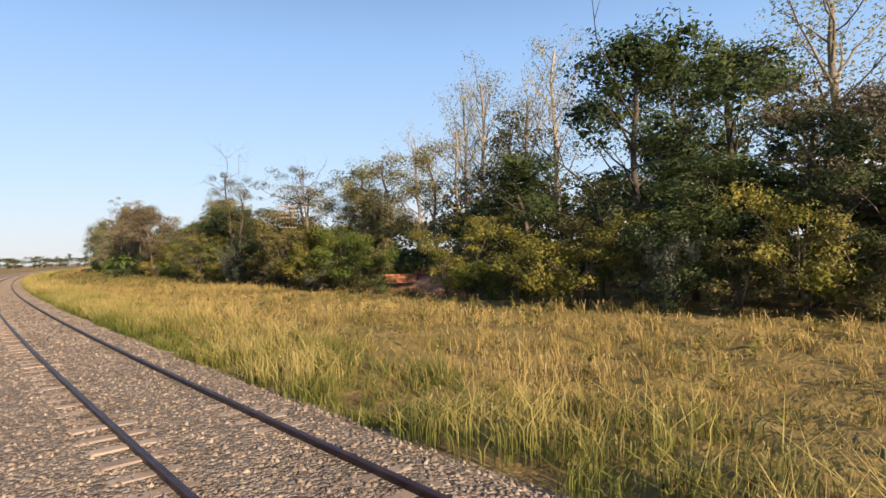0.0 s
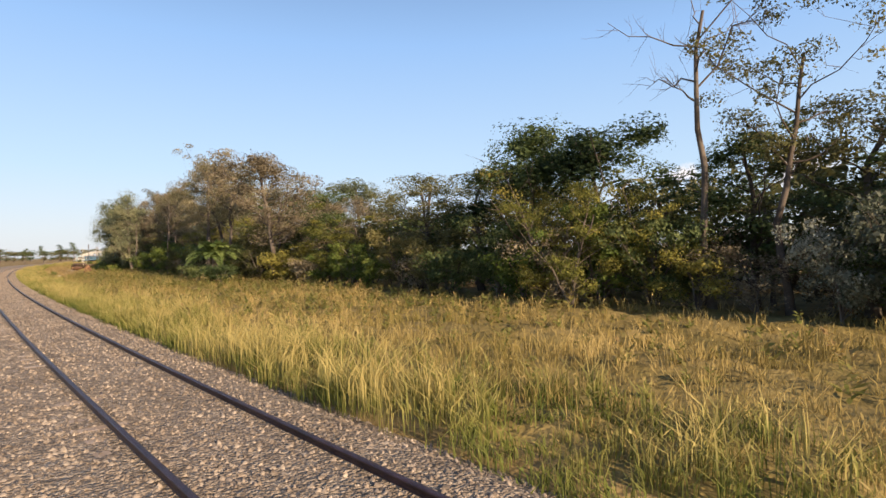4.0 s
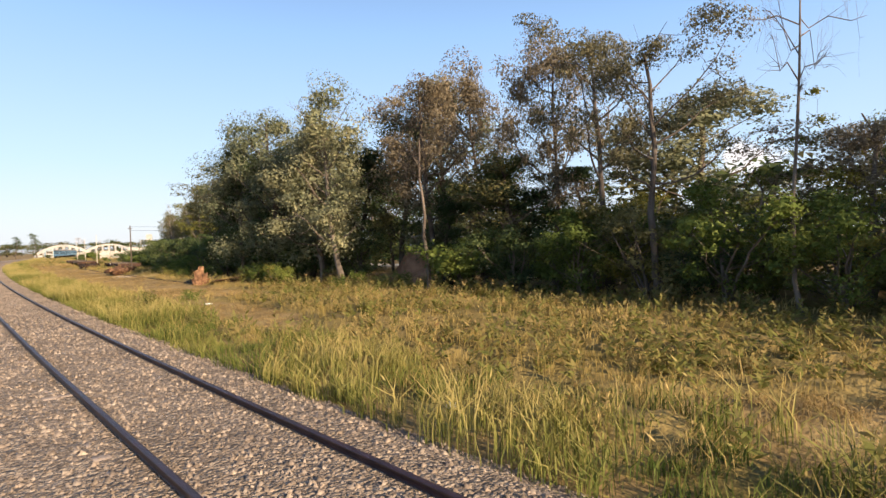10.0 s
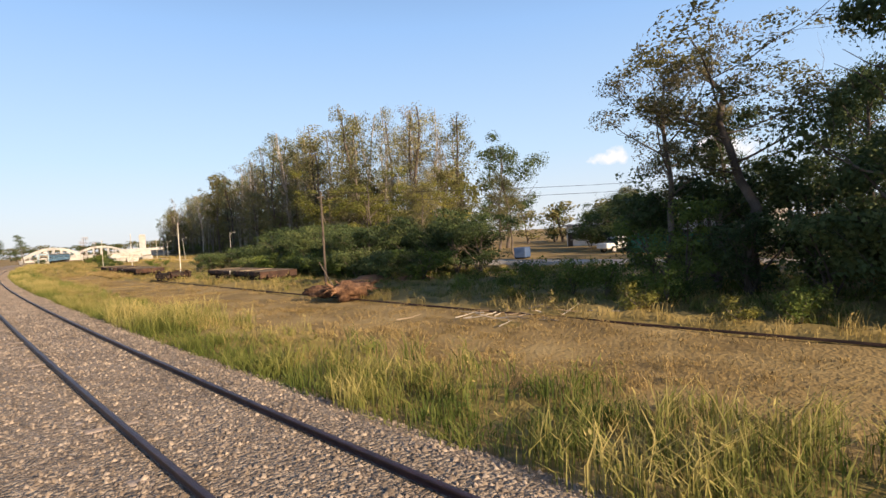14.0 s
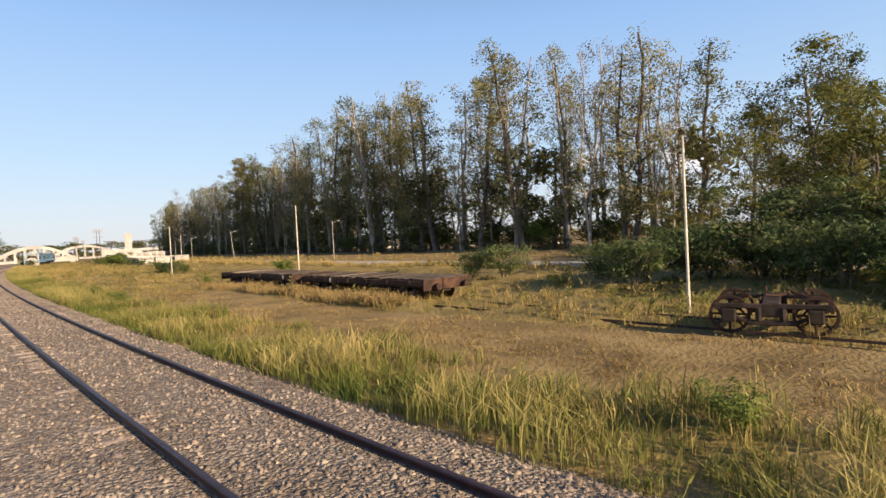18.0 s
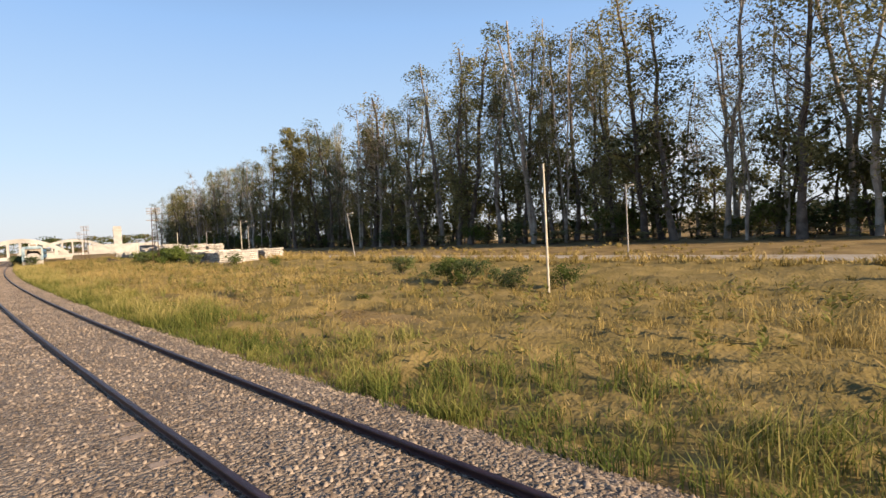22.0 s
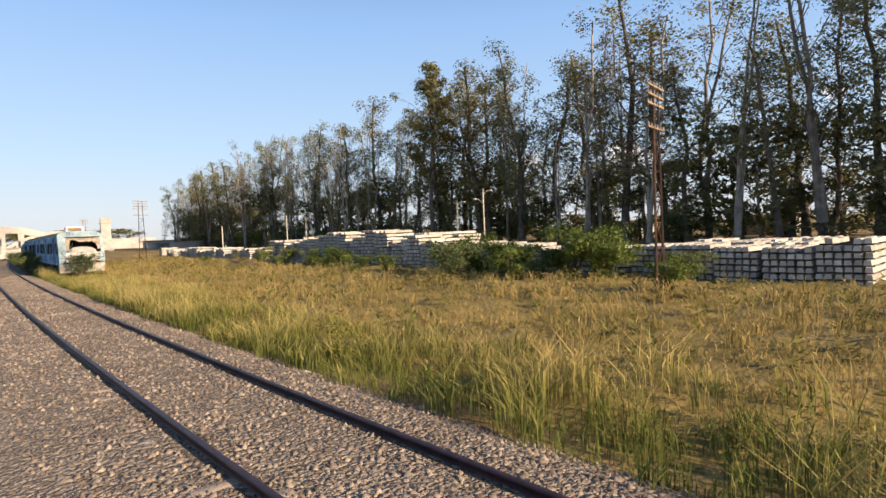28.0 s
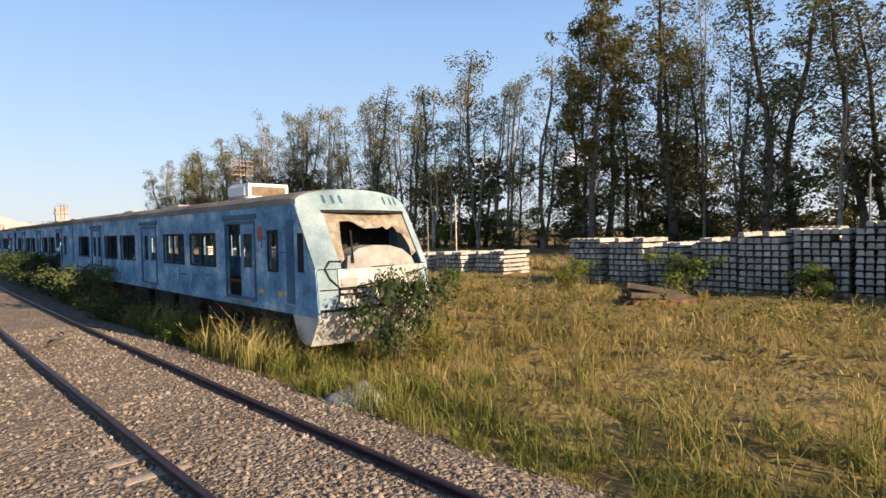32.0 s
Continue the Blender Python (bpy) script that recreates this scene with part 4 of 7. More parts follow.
sward()
blades("grass_verge", 1, 245000, (-8, 412, 4.9, 8.8), 0.86, 0.0155, GRASS_VERGE, "tall green and straw-coloured grass along the ballast edge", 0.5, lambda s, l, r: patch(s, l, 21, 2.4) + 0.5 * patch(s, l, 22, 0.8) > np.interp(s, (200, 258, 275), (-0.9, -0.35, -0.9)) - 0.4 * (l < 6.6), 0.8, 2, per=20, spread=0.11, rough=0.6)
blades("grass_field", 2, 320000, (-20, 425, 6.3, 23), 0.66, 0.012, GRASS_FIELD, "golden dry grass of the open field", 0.35, standing, 0.6, 3)
blades("grass_far", 3, 30000, (225, 470, 22, 60), 0.5, 0.022, GRASS_FIELD, "golden dry grass of the far field", 0.5, lambda s, l, r: (l < 36.3) | (l > 41.2))
blades("grass_shaded", 6, 42000, (176, 236, 16.5, 36), 0.5, 0.016, GRASS_VERGE, "green grass in the shade behind the old siding", 0.6)
blades("grass_roadside", 5, 26000, (232, 425, 31.5, 36.4), 0.85, 0.02, GRASS_FIELD, "tall dry grass beside the dirt road", 0.5)
blades("grass_mown", 4, 260000, (112, 315, 7.0, 15.6), 0.19, 0.012, GRASS_DRY, "short mown dry grass lying in rows", 1.3, lambda s, l, r: (cut_grass(s, l) > 0.4) & (0.45 * np.sin(l * 4.6 + 0.9 * np.sin(s * 0.12)) + 1.0 * patch(s, l, 5, 1.3) + 0.6 * patch(s, l, 6, 0.5) > r.uniform(-1.5, 0.8, len(s))), 0.9, 0, rough=0.6)
blades("grass_by_wagons", 8, 14000, (241, 264, 13.5, 15.0), 0.66, 0.018, GRASS_DRY, "tall dry weeds along the flat wagons", 0.5, None, 0.6, 5)
field_weeds()


def stones():
    rng = np.random.default_rng(6)
    n = 138000
    s = rng.uniform(-2, 402, n)
    la = 0.5 + 5.25 * rng.beta(1.0, 0.95, n)
    keep = (np.abs(la - RAIL_L) > 0.09) & (np.abs(la - RAIL_R) > 0.09)
    s, la = s[keep], la[keep]
    n = len(s)
    x, y = plan(s, la)
    z = np.interp(la, (0.4, 1.2, 2.0, 2.9, 3.746, 4.55, 5.1, 5.9), (BED - 0.03, BED, BED - 0.01, BED - 0.03, BED - 0.05, BED - 0.09, -0.38, -0.75))
    o = np.array(((1, 0, -0.4), (-1, 0, -0.4), (0, 1, -0.4), (0, -1, -0.4), (0, 0, 1)), float)
    v = o[None] * rng.uniform(0.6, 1.2, (n, 5, 1)) + rng.normal(0, 0.24, (n, 5, 3))
    v = v * (0.042 * rng.uniform(0.45, 1.3, n))[:, None, None] * np.array((1, 1, 0.7))
    v += np.stack([x, y, z + 0.008], -1)[:, None]
    f = np.array(((0, 2, 4), (2, 1, 4), (1, 3, 4), (3, 0, 4)))
    f = (np.arange(n)[:, None, None] * 5 + f[None]).reshape(-1, 3)
    tagged(new("ballast_stones", raw("ballast_stones", v.reshape(-1, 3), f, STONE)), "loose angular pinkish grey ballast stones", "stones", kind="stuff")


stones()


# ---- paints and surfaces of the things ----
BLUE = material("faded_blue_paint", [(0.18, (0.10, 0.13, 0.17)), (0.34, (0.09, 0.22, 0.38)), (0.55, (0.17, 0.35, 0.51)), (0.75, (0.46, 0.56, 0.60))], 1.5, 0.7, 0, 0.25, 9)
BLUE_DARK = material("dark_blue_paint", two((0.035, 0.09, 0.17), (0.09, 0.18, 0.28)), 1.2, 0.75, 0, 0.25, 20)
NOSE = material("scraped_white_paint", [(0.2, (0.24, 0.20, 0.165)), (0.45, (0.46, 0.44, 0.41)), (0.8, (0.62, 0.61, 0.59))], 2.2, 0.6, 0, 0.3, 18)
NOSE_BLUE = material("pale_blue_paint", [(0.2, (0.15, 0.22, 0.255)), (0.5, (0.255, 0.345, 0.385)), (0.8, (0.39, 0.465, 0.49))], 1.6, 0.55, 0, 0.25, 22)
ROOF = material("dusty_roof", two((0.30, 0.27, 0.23), (0.52, 0.48, 0.42)), 1.2, 0.85, 0, 0.3, 24)
GLASS_DUSTY = material("dusty_broken_glass", [(0.2, (0.13, 0.105, 0.08)), (0.5, (0.28, 0.235, 0.18)), (0.8, (0.47, 0.41, 0.33))], 4, 0.5, 0, 0.4, 26)
# Also colours the plates that stand in for shade in the wrecked cab.
BLACK = material("black_rubber_and_shade", two((0.012, 0.012, 0.012), (0.04, 0.037, 0.034)), 5, 0.8, 0, 0.2, 60)
DARK_STEEL = material("dirty_underframe", two((0.025, 0.02, 0.018), (0.075, 0.055, 0.045)), 3, 0.85, 0.2, 0.4, 50)
GREY_TRIM = material("grey_plastic", two((0.22, 0.21, 0.20), (0.40, 0.38, 0.36)), 3, 0.7, 0, 0.2, 40)
RED_PAINT = material("faded_red_paint", two((0.30, 0.06, 0.04), (0.45, 0.14, 0.10)), 4, 0.6, 0, 0.2, 40)
YELLOW_PAINT = material("faded_yellow_paint", two((0.42, 0.30, 0.06), (0.60, 0.46, 0.14)), 4, 0.6, 0, 0.2, 40)
PLANK = material("weathered_plank", two((0.16, 0.115, 0.075), (0.36, 0.28, 0.195)), 3, 0.9, 0, 0.5, 60, 0.4)
LOG = material("orange_rotten_wood", [(0.2, (0.060, 0.032, 0.020)), (0.5, (0.180, 0.098, 0.056)), (0.85, (0.38, 0.23, 0.135))], 3.5, 0.95, 0, 0.8, 22, 0.3)
EARTH = material("red_earth", two((0.22, 0.115, 0.068), (0.42, 0.24, 0.15)), 1.4, 1, 0, 0.9, 14)
BRICK = material("red_brick", [(0.2, (0.22, 0.085, 0.05)), (0.5, (0.38, 0.155, 0.09)), (0.85, (0.50, 0.25, 0.16))], 5, 0.9, 0, 0.5, 60, 0.5)
WHITEWASH = material("whitewashed_concrete", two((0.55, 0.52, 0.47), (0.80, 0.78, 0.73)), 0.6, 0.8, 0, 0.2, 12)
ROAD = material("pale_dirt_road", two((0.30, 0.265, 0.215), (0.48, 0.43, 0.36)), 0.8, 1, 0, 0.5, 12)
CAR_WHITE = material("white_car_paint", two((0.62, 0.62, 0.60), (0.80, 0.80, 0.78)), 1.5, 0.35, 0, 0.05, 30)
GLASS_CAR = material("dark_car_glass", two((0.015, 0.018, 0.02), (0.04, 0.045, 0.05)), 1.0, 0.08, 0, 0, 10)
FENCE_GREEN = material("green_sheet_fence", two((0.03, 0.12, 0.07), (0.06, 0.20, 0.12)), 1.0, 0.6, 0, 0.2, 20)
SKIP_BLUE = material("blue_skip_paint", two((0.03, 0.06, 0.14), (0.07, 0.11, 0.2)), 1.5, 0.6, 0, 0.2, 20)
LEAF_PALM = leaf_material("leaf_palm", (0.06, 0.10, 0.03), (0.14, 0.19, 0.055), (0.26, 0.30, 0.10))
BRIDGE = material("weathered_white_concrete", two((0.30, 0.29, 0.275), (0.48, 0.465, 0.435)), 0.3, 0.9, 0, 0.2, 3)


# ---- poles ----
def pole(name, s, lat, height, r, mat, label, turn=0.0, tilt=0.0):
    x, y = plan(s, lat)
    ob = thing(name, pose(float(x), float(y), float(ground_z(x, y)) - 0.05, tilt, 0, -math.degrees(heading(s)) + turn), label, "pole")
    part("shaft", bar((0, 0, 0), (0, 0, height), r, r * 0.7, 10), mat, ob)
    return ob


def crossarms(ob, z, width, mat, count=1):
    for i in range(count):
        part("crossarm", block(-width / 2, width / 2, -0.05, 0.05, z - i * 0.45 - 0.05, z - i * 0.45 + 0.05, 0.01), mat, ob)


pole("marker_pole", 230.8, 17.1, 5.6, 0.052, POLE_WHITE, "tall thin whitewashed pole beside the old siding")
pole("marker_pole", 257.0, 17.8, 5.4, 0.052, POLE_WHITE, "tall thin whitewashed pole behind the flat wagons")
pole("marker_pole", 287.5, 18.1, 5.4, 0.052, POLE_WHITE, "tall thin whitewashed pole standing in dry grass")
pole("marker_pole", 417.1, 35.2, 5.9, 0.08, POLE_WHITE, "plain pale pole behind the sleeper stacks")
pole("marker_pole", 420.0, 27.0, 4.6, 0.08, POLE_WHITE, "plain pale pole near the sleeper stacks")
POLE_S, POLE_LAT = 202.2, 17.2
dark = pole("telegraph_pole", POLE_S, POLE_LAT, 6.0, 0.085, WOOD_DARK, "thin dark wooden pole in front of a dark thicket")
part("wire_bracket", block(-0.25, 0.25, -0.03, 0.03, 5.6, 5.66, 0.005), WOOD_DARK, dark)


def street_lamp(s, lat, height, arms, label, turn=0.0, tilt=0.0):
    ob = pole("street_lamp", s, lat, height, 0.07, POLE_WHITE if len(arms) > 1 else GREY_TRIM, label, turn, tilt)
    ob["category"] = "street lamp"
    for sx, dz in arms:
        bm = bmesh.new()
        rod(bm, (0, 0, height + dz - 0.5), (sx * 0.55, 0, height + dz - 0.1), 0.03, 0.025, 6)
        rod(bm, (sx * 0.55, 0, height + dz - 0.1), (sx * 1.05, 0, height + dz), 0.025, 0.02, 6)
        part("arm", bm, GREY_TRIM, ob)
        bm = bmesh.new()
        bmesh.ops.create_uvsphere(bm, u_segments=8, v_segments=6, radius=0.2, matrix=Matrix.Translation((sx * 1.15, 0, height + dz - 0.03)) @ Matrix.Diagonal((1, 0.7, 0.5, 1)))
        part("lamp_head", bm, GREY_TRIM, ob)
    return ob


street_lamp(379.5, 38.9, 6.6, ((1, -0.1), (-1, -1.0)), "pale street lamp with two drooping arms behind the stacks", 0)
street_lamp(298.0, 43.4, 6.0, ((1, 0),), "grey street lamp with one curved arm by the road", 0)
street_lamp(341.0, 41.9, 6.2, ((1, 0),), "leaning grey street lamp by the road", 20, -9)
street_lamp(388.0, 43.0, 6.0, ((1, 0),), "grey street lamp with one curved arm by the road", 0)
street_lamp(432.0, 45.0, 6.0, ((1, 0),), "grey street lamp with one curved arm by the road", 0)


def lattice_pole(s, lat, height, arms, label):
    """Telegraph pole of two tapering steel legs with bracing and crossarms with insulators."""
    x, y = plan(s, lat)
    ob = thing("lattice_pole", pose(float(x), float(y), float(ground_z(x, y)) - 0.05, 0, 0, -math.degrees(heading(s)) + 8), label, "pole")
    for sx in (-1, 1):
        part("leg", bar((sx * 0.42, 0, 0), (sx * 0.22, 0, height), 0.05, 0.035, 6), RUST, ob)
    n = 6
    for i in range(n):
        z0, z1 = height * 0.72 * i / n, height * 0.72 * (i + 1) / n
        w0, w1 = 0.42 - 0.2 * z0 / height, 0.42 - 0.2 * z1 / height
        part("brace", bar((-w0 if i % 2 else w0, 0, z0 + 0.1), (w1 if i % 2 else -w1, 0, z1), 0.022, None, 5), RUST, ob)
        part("rung", bar((-w1, 0, z1), (w1, 0, z1), 0.022, None, 5), RUST, ob)
    for i in range(arms):
        z = height - 0.08 - i * 0.32 - (0.5 if i == arms - 1 else 0)
        arm = part("crossarm", block(-0.85, 0.85, -0.03, 0.03, z - 0.035, z + 0.035, 0.008), PLANK, ob)
        for k in range(6):
            xx = -0.78 + k * 0.312
            part("insulator", bar((xx, 0, z + 0.036), (xx, 0, z + 0.15), 0.03, 0.02, 6), GREY_TRIM, arm)
    return ob


lattice_pole(44.2, 21.6, 7.2, 5, "rusty lattice telegraph pole rising out of the bushes")
lattice_pole(351.0, 18.8, 7.6, 4, "rusty lattice telegraph pole with white insulators")
lattice_pole(419.8, 17.0, 8.0, 5, "rusty lattice telegraph pole behind the wrecked train")
lattice_pole(497.5, 17.0, 8.8, 5, "far rusty lattice telegraph pole")


def wires():
    ob = thing("overhead_wires", Matrix(), "thin dark overhead wires between poles by the road", "wires")
    for dz in (0.0, -0.5):
        verts, faces = [], []
        a, b = Vector((*plan(POLE_S, POLE_LAT), 5.3 + dz)), Vector((*plan(172, 60), 7.0 + dz))
        pts = [a.lerp(b, k / 12) + Vector((0, 0, -0.9 * 4 * (k / 12) * (1 - k / 12))) for k in range(13)]
        tube(pts, [0.012] * 13, 4, verts, faces)
        shared("wire", raw("wire", np.concatenate(verts), np.concatenate(faces), BLACK), ob)
    return ob


wires()


# ---- flat wagons and bogie on the old siding ----
def wheel_mesh():
    bm = bmesh.new()
    turn = Matrix.Rotation(radians(90), 4, "Y")
    bmesh.ops.create_cone(bm, cap_ends=True, segments=20, radius1=0.45, radius2=0.45, depth=0.1, matrix=turn)
    bmesh.ops.create_cone(bm, cap_ends=True, segments=20, radius1=0.49, radius2=0.48, depth=0.03, matrix=Matrix.Translation((0.06, 0, 0)) @ turn)
    bmesh.ops.create_cone(bm, cap_ends=True, segments=12, radius1=0.13, radius2=0.11, depth=0.2, matrix=turn)
    me = bpy.data.meshes.new("wheel")
    bm.to_mesh(me)
    bm.free()
    me.materials.append(RUST)
    return me


WHEEL = wheel_mesh()


def spoked_wheel_mesh():
    bm = bmesh.new()
    n = 24
    for r0, r1, x0, x1 in ((0.40, 0.47, -0.06, 0.06), (0.08, 0.14, -0.1, 0.1)):
        for i in range(n):
            a, b = 2 * math.pi * i / n, 2 * math.pi * (i + 1) / n
            q = [[bm.verts.new((x, r * math.cos(w), r * math.sin(w))) for x in (x0, x1) for r in (r0, r1)] for w in (a, b)]
            (p0, p1, p2, p3), (q0, q1, q2, q3) = q
            for f in ((p0, p1, q1, q0), (p2, q2, q3, p3), (p1, p3, q3, q1), (p0, q0, q2, p2)):
                bm.faces.new(f)
    for i in range(8):
        a = 2 * math.pi * i / 8
        rod(bm, (0, 0.1 * math.cos(a), 0.1 * math.sin(a)), (0, 0.42 * math.cos(a), 0.42 * math.sin(a)), 0.035, 0.028, 5)
    me = bpy.data.meshes.new("spoked_wheel")
    bm.to_mesh(me)
    bm.free()
    me.materials.append(RUST)
    return me


SPOKED = spoked_wheel_mesh()


def bogie_parts(ob, y, wheel=WHEEL, z=0.0, width=1.676):
    """Side frames, wheels, springs and axle boxes of one bogie round y."""
    for dy in (-0.9, 0.9):
        ax = part("axle", bar((-width / 2, y + dy, z), (width / 2, y + dy, z), 0.07, None, 8), RUST, ob)
        for sx in (-1, 1):
            shared("wheel", wheel, ob, pose(sx * width / 2, y + dy, z, 0, 0, 0 if sx < 0 else 180))
            part("axle_box", block(sx * 1.05 - 0.12, sx * 1.05 + 0.12, y + dy - 0.16, y + dy + 0.16, z - 0.15, z + 0.17, 0.03), DARK_STEEL, ob)
    for sx in (-1, 1):
        bm = bmesh.new()
        x0, x1 = sx * 1.05 - 0.05, sx * 1.05 + 0.05
        box(bm, x0, x1, y - 1.25, y + 1.25, z + 0.18, z + 0.3, 0.02)
        box(bm, x0, x1, y - 0.5, y + 0.5, z - 0.22, z - 0.1, 0.02)
        for dy in (-1, 1):
            rod(bm, (sx * 1.05, y + dy * 1.2, z + 0.2), (sx * 1.05, y + dy * 0.5, z - 0.16), 0.05, None, 6)
            rod(bm, (sx * 1.05, y + dy * 0.25, z - 0.1), (sx * 1.05, y + dy * 0.25, z + 0.2), 0.08, None, 8)
        part("side_frame", bm, DARK_STEEL, ob)
    part("bolster", block(-1.1, 1.1, y - 0.2, y + 0.2, z - 0.02, z + 0.32, 0.03), DARK_STEEL, ob)


def flat_wagon(s, lat, length, z, label, turn=0.0, seed=1):
    r = random.Random(seed)
    ob = thing("flat_wagon", at(s, lat, z, turn), label, "wagon")
    w = 1.4
    for sx in (-1, 1):
        part("side_sill", block(sx * w - 0.06, sx * w + 0.06, 0.1, length - 0.1, 0.32, 0.555, 0.015), RUST, ob)
        for i in range(int(length / 1.6)):
            y = 0.9 + i * 1.6
            part("stake_pocket", block(sx * (w + 0.062) - 0.035, sx * (w + 0.062) + 0.035, y, y + 0.12, 0.33, 0.55 + r.choice((0, 0, 0.08)), 0.01), POLE_WHITE if r.random() < 0.2 else RUST, ob)
    for y in (0.0, length - 0.12):
        part("end_beam", block(-w - 0.06, w + 0.06, y, y + 0.12, 0.12, 0.58, 0.015), RUST, ob)
        for sx in (-0.85, 0.85):
            yy = y if y == 0 else y + 0.12
            d = -1 if y == 0 else 1
            part("buffer", bar((sx, yy, 0.3), (sx, yy + d * 0.32, 0.3), 0.07, 0.17, 10), RUST, ob)
    part("centre_sill", block(-0.25, 0.25, 0.12, length - 0.12, 0.0, 0.5, 0.02), DARK_STEEL, ob)
    for i in range(int(length / 0.26)):
        if r.random() < 0.34:
            continue
        y = 0.12 + i * 0.26
        zz = 0.565 + r.uniform(0, 0.03)
        part("deck_board", block(-w + r.uniform(0, 0.1), w - r.uniform(0, 0.25), y, y + 0.235, zz, zz + 0.05, 0.006), PLANK if r.random() < 0.10 else WOOD_DARK, ob)
    for y in (1.9, length - 1.9):
        bogie_parts(ob, y, z=0.02)
    return ob


flat_wagon(241.2, 16.7, 10.4, -0.1, "derelict rusty flat wagon with broken deck boards in dry grass", 0.0, 1)
flat_wagon(252.3, 16.3, 10.6, -0.04, "derelict rusty flat wagon with loose planks on its deck", -0.6, 2)
flat_wagon(211.6, 18.6, 11.0, -0.16, "derelict rusty flat wagon half hidden in bushes", 0.0, 3)


def loose_bogie():
    ob = thing("loose_bogie", at(228.1, 15.7, 0.0, 14), "rusty freight bogie with spoked wheels standing in the grass", "bogie")
    bogie_parts(ob, 0.0, SPOKED, 0.0)
    r = random.Random(4)
    for i in range(9):
        p = Vector((r.uniform(-0.8, 0.8), r.uniform(-0.9, 0.9), 0.34 + r.uniform(0, 0.12)))
        d = Vector((r.uniform(-0.7, 0.7), r.uniform(-0.7, 0.7), r.uniform(-0.05, 0.12)))
        bm = bmesh.new()
        rod(bm, p - d * 0.6, p, 0.028, None, 6)
        rod(bm, p, p + d * 0.6 + Vector((0, 0, 0.06)), 0.028, 0.02, 6)
        part("brake_rod", bm, RUST, ob, "bent rusty rod")
    return ob


loose_bogie()


def old_siding():
    ob = thing("siding_track", Matrix(), "buried rusty siding rail in dry grass", "railway track")
    strip("rail", 168, 246, 1.0, [(14.55, -0.44), (14.57, -0.38), (14.63, -0.38), (14.65, -0.44)], RUST, "", "", parent=ob)
    strip("rail", 168, 246, 1.0, [(16.25, -0.46), (16.27, -0.4), (16.33, -0.4), (16.35, -0.46)], RUST, "", "", parent=ob)
    return ob


old_siding()


# ---- wrecked commuter train ----
def side_panel(x, thick, openings, length, z0, z1):
    """A wall in the y-z plane with openings (y0, y1, z0, z1) right through it."""
    bm = bmesh.new()
    ys = sorted({0.0, length, *[o[0] for o in openings], *[o[1] for o in openings]})
    for a, b in zip(ys, ys[1:]):
        mid = (a + b) / 2
        holes = sorted((o[2], o[3]) for o in openings if o[0] <= mid <= o[1])
        z = z0
        for h0, h1 in holes:
            if h0 > z:
                box(bm, x, x + thick, a, b, z, h0)
            z = h1
        if z < z1:
            box(bm, x, x + thick, a, b, z, z1)
    bmesh.ops.remove_doubles(bm, verts=bm.verts, dist=0.0005)
    return bm


def ring(y0, y1, z0, z1, x, w, depth):
    bm = bmesh.new()
    box(bm, x, x + depth, y0 - w, y1 + w, z1, z1 + w, 0.008)
    box(bm, x, x + depth, y0 - w, y1 + w, z0 - w, z0, 0.008)
    box(bm, x, x + depth, y0 - w, y0, z0, z1)
    box(bm, x, x + depth, y1, y1 + w, z0, z1)
    return bm


WINDOWS = [(1.5, 1.85, 1.64, 2.45), (4.7, 6.3, 1.64, 2.42), (6.85, 8.4, 1.64, 2.42), (11.3, 12.85, 1.64, 2.42), (13.4, 14.95, 1.64, 2.42), (17.5, 19.1, 1.64, 2.42)]
DOORS = [(2.55, 4.0, 0.95, 2.66), (9.15, 10.5, 0.95, 2.66), (15.6, 16.95, 0.95, 2.66)]
CAR_LEN = 20.2


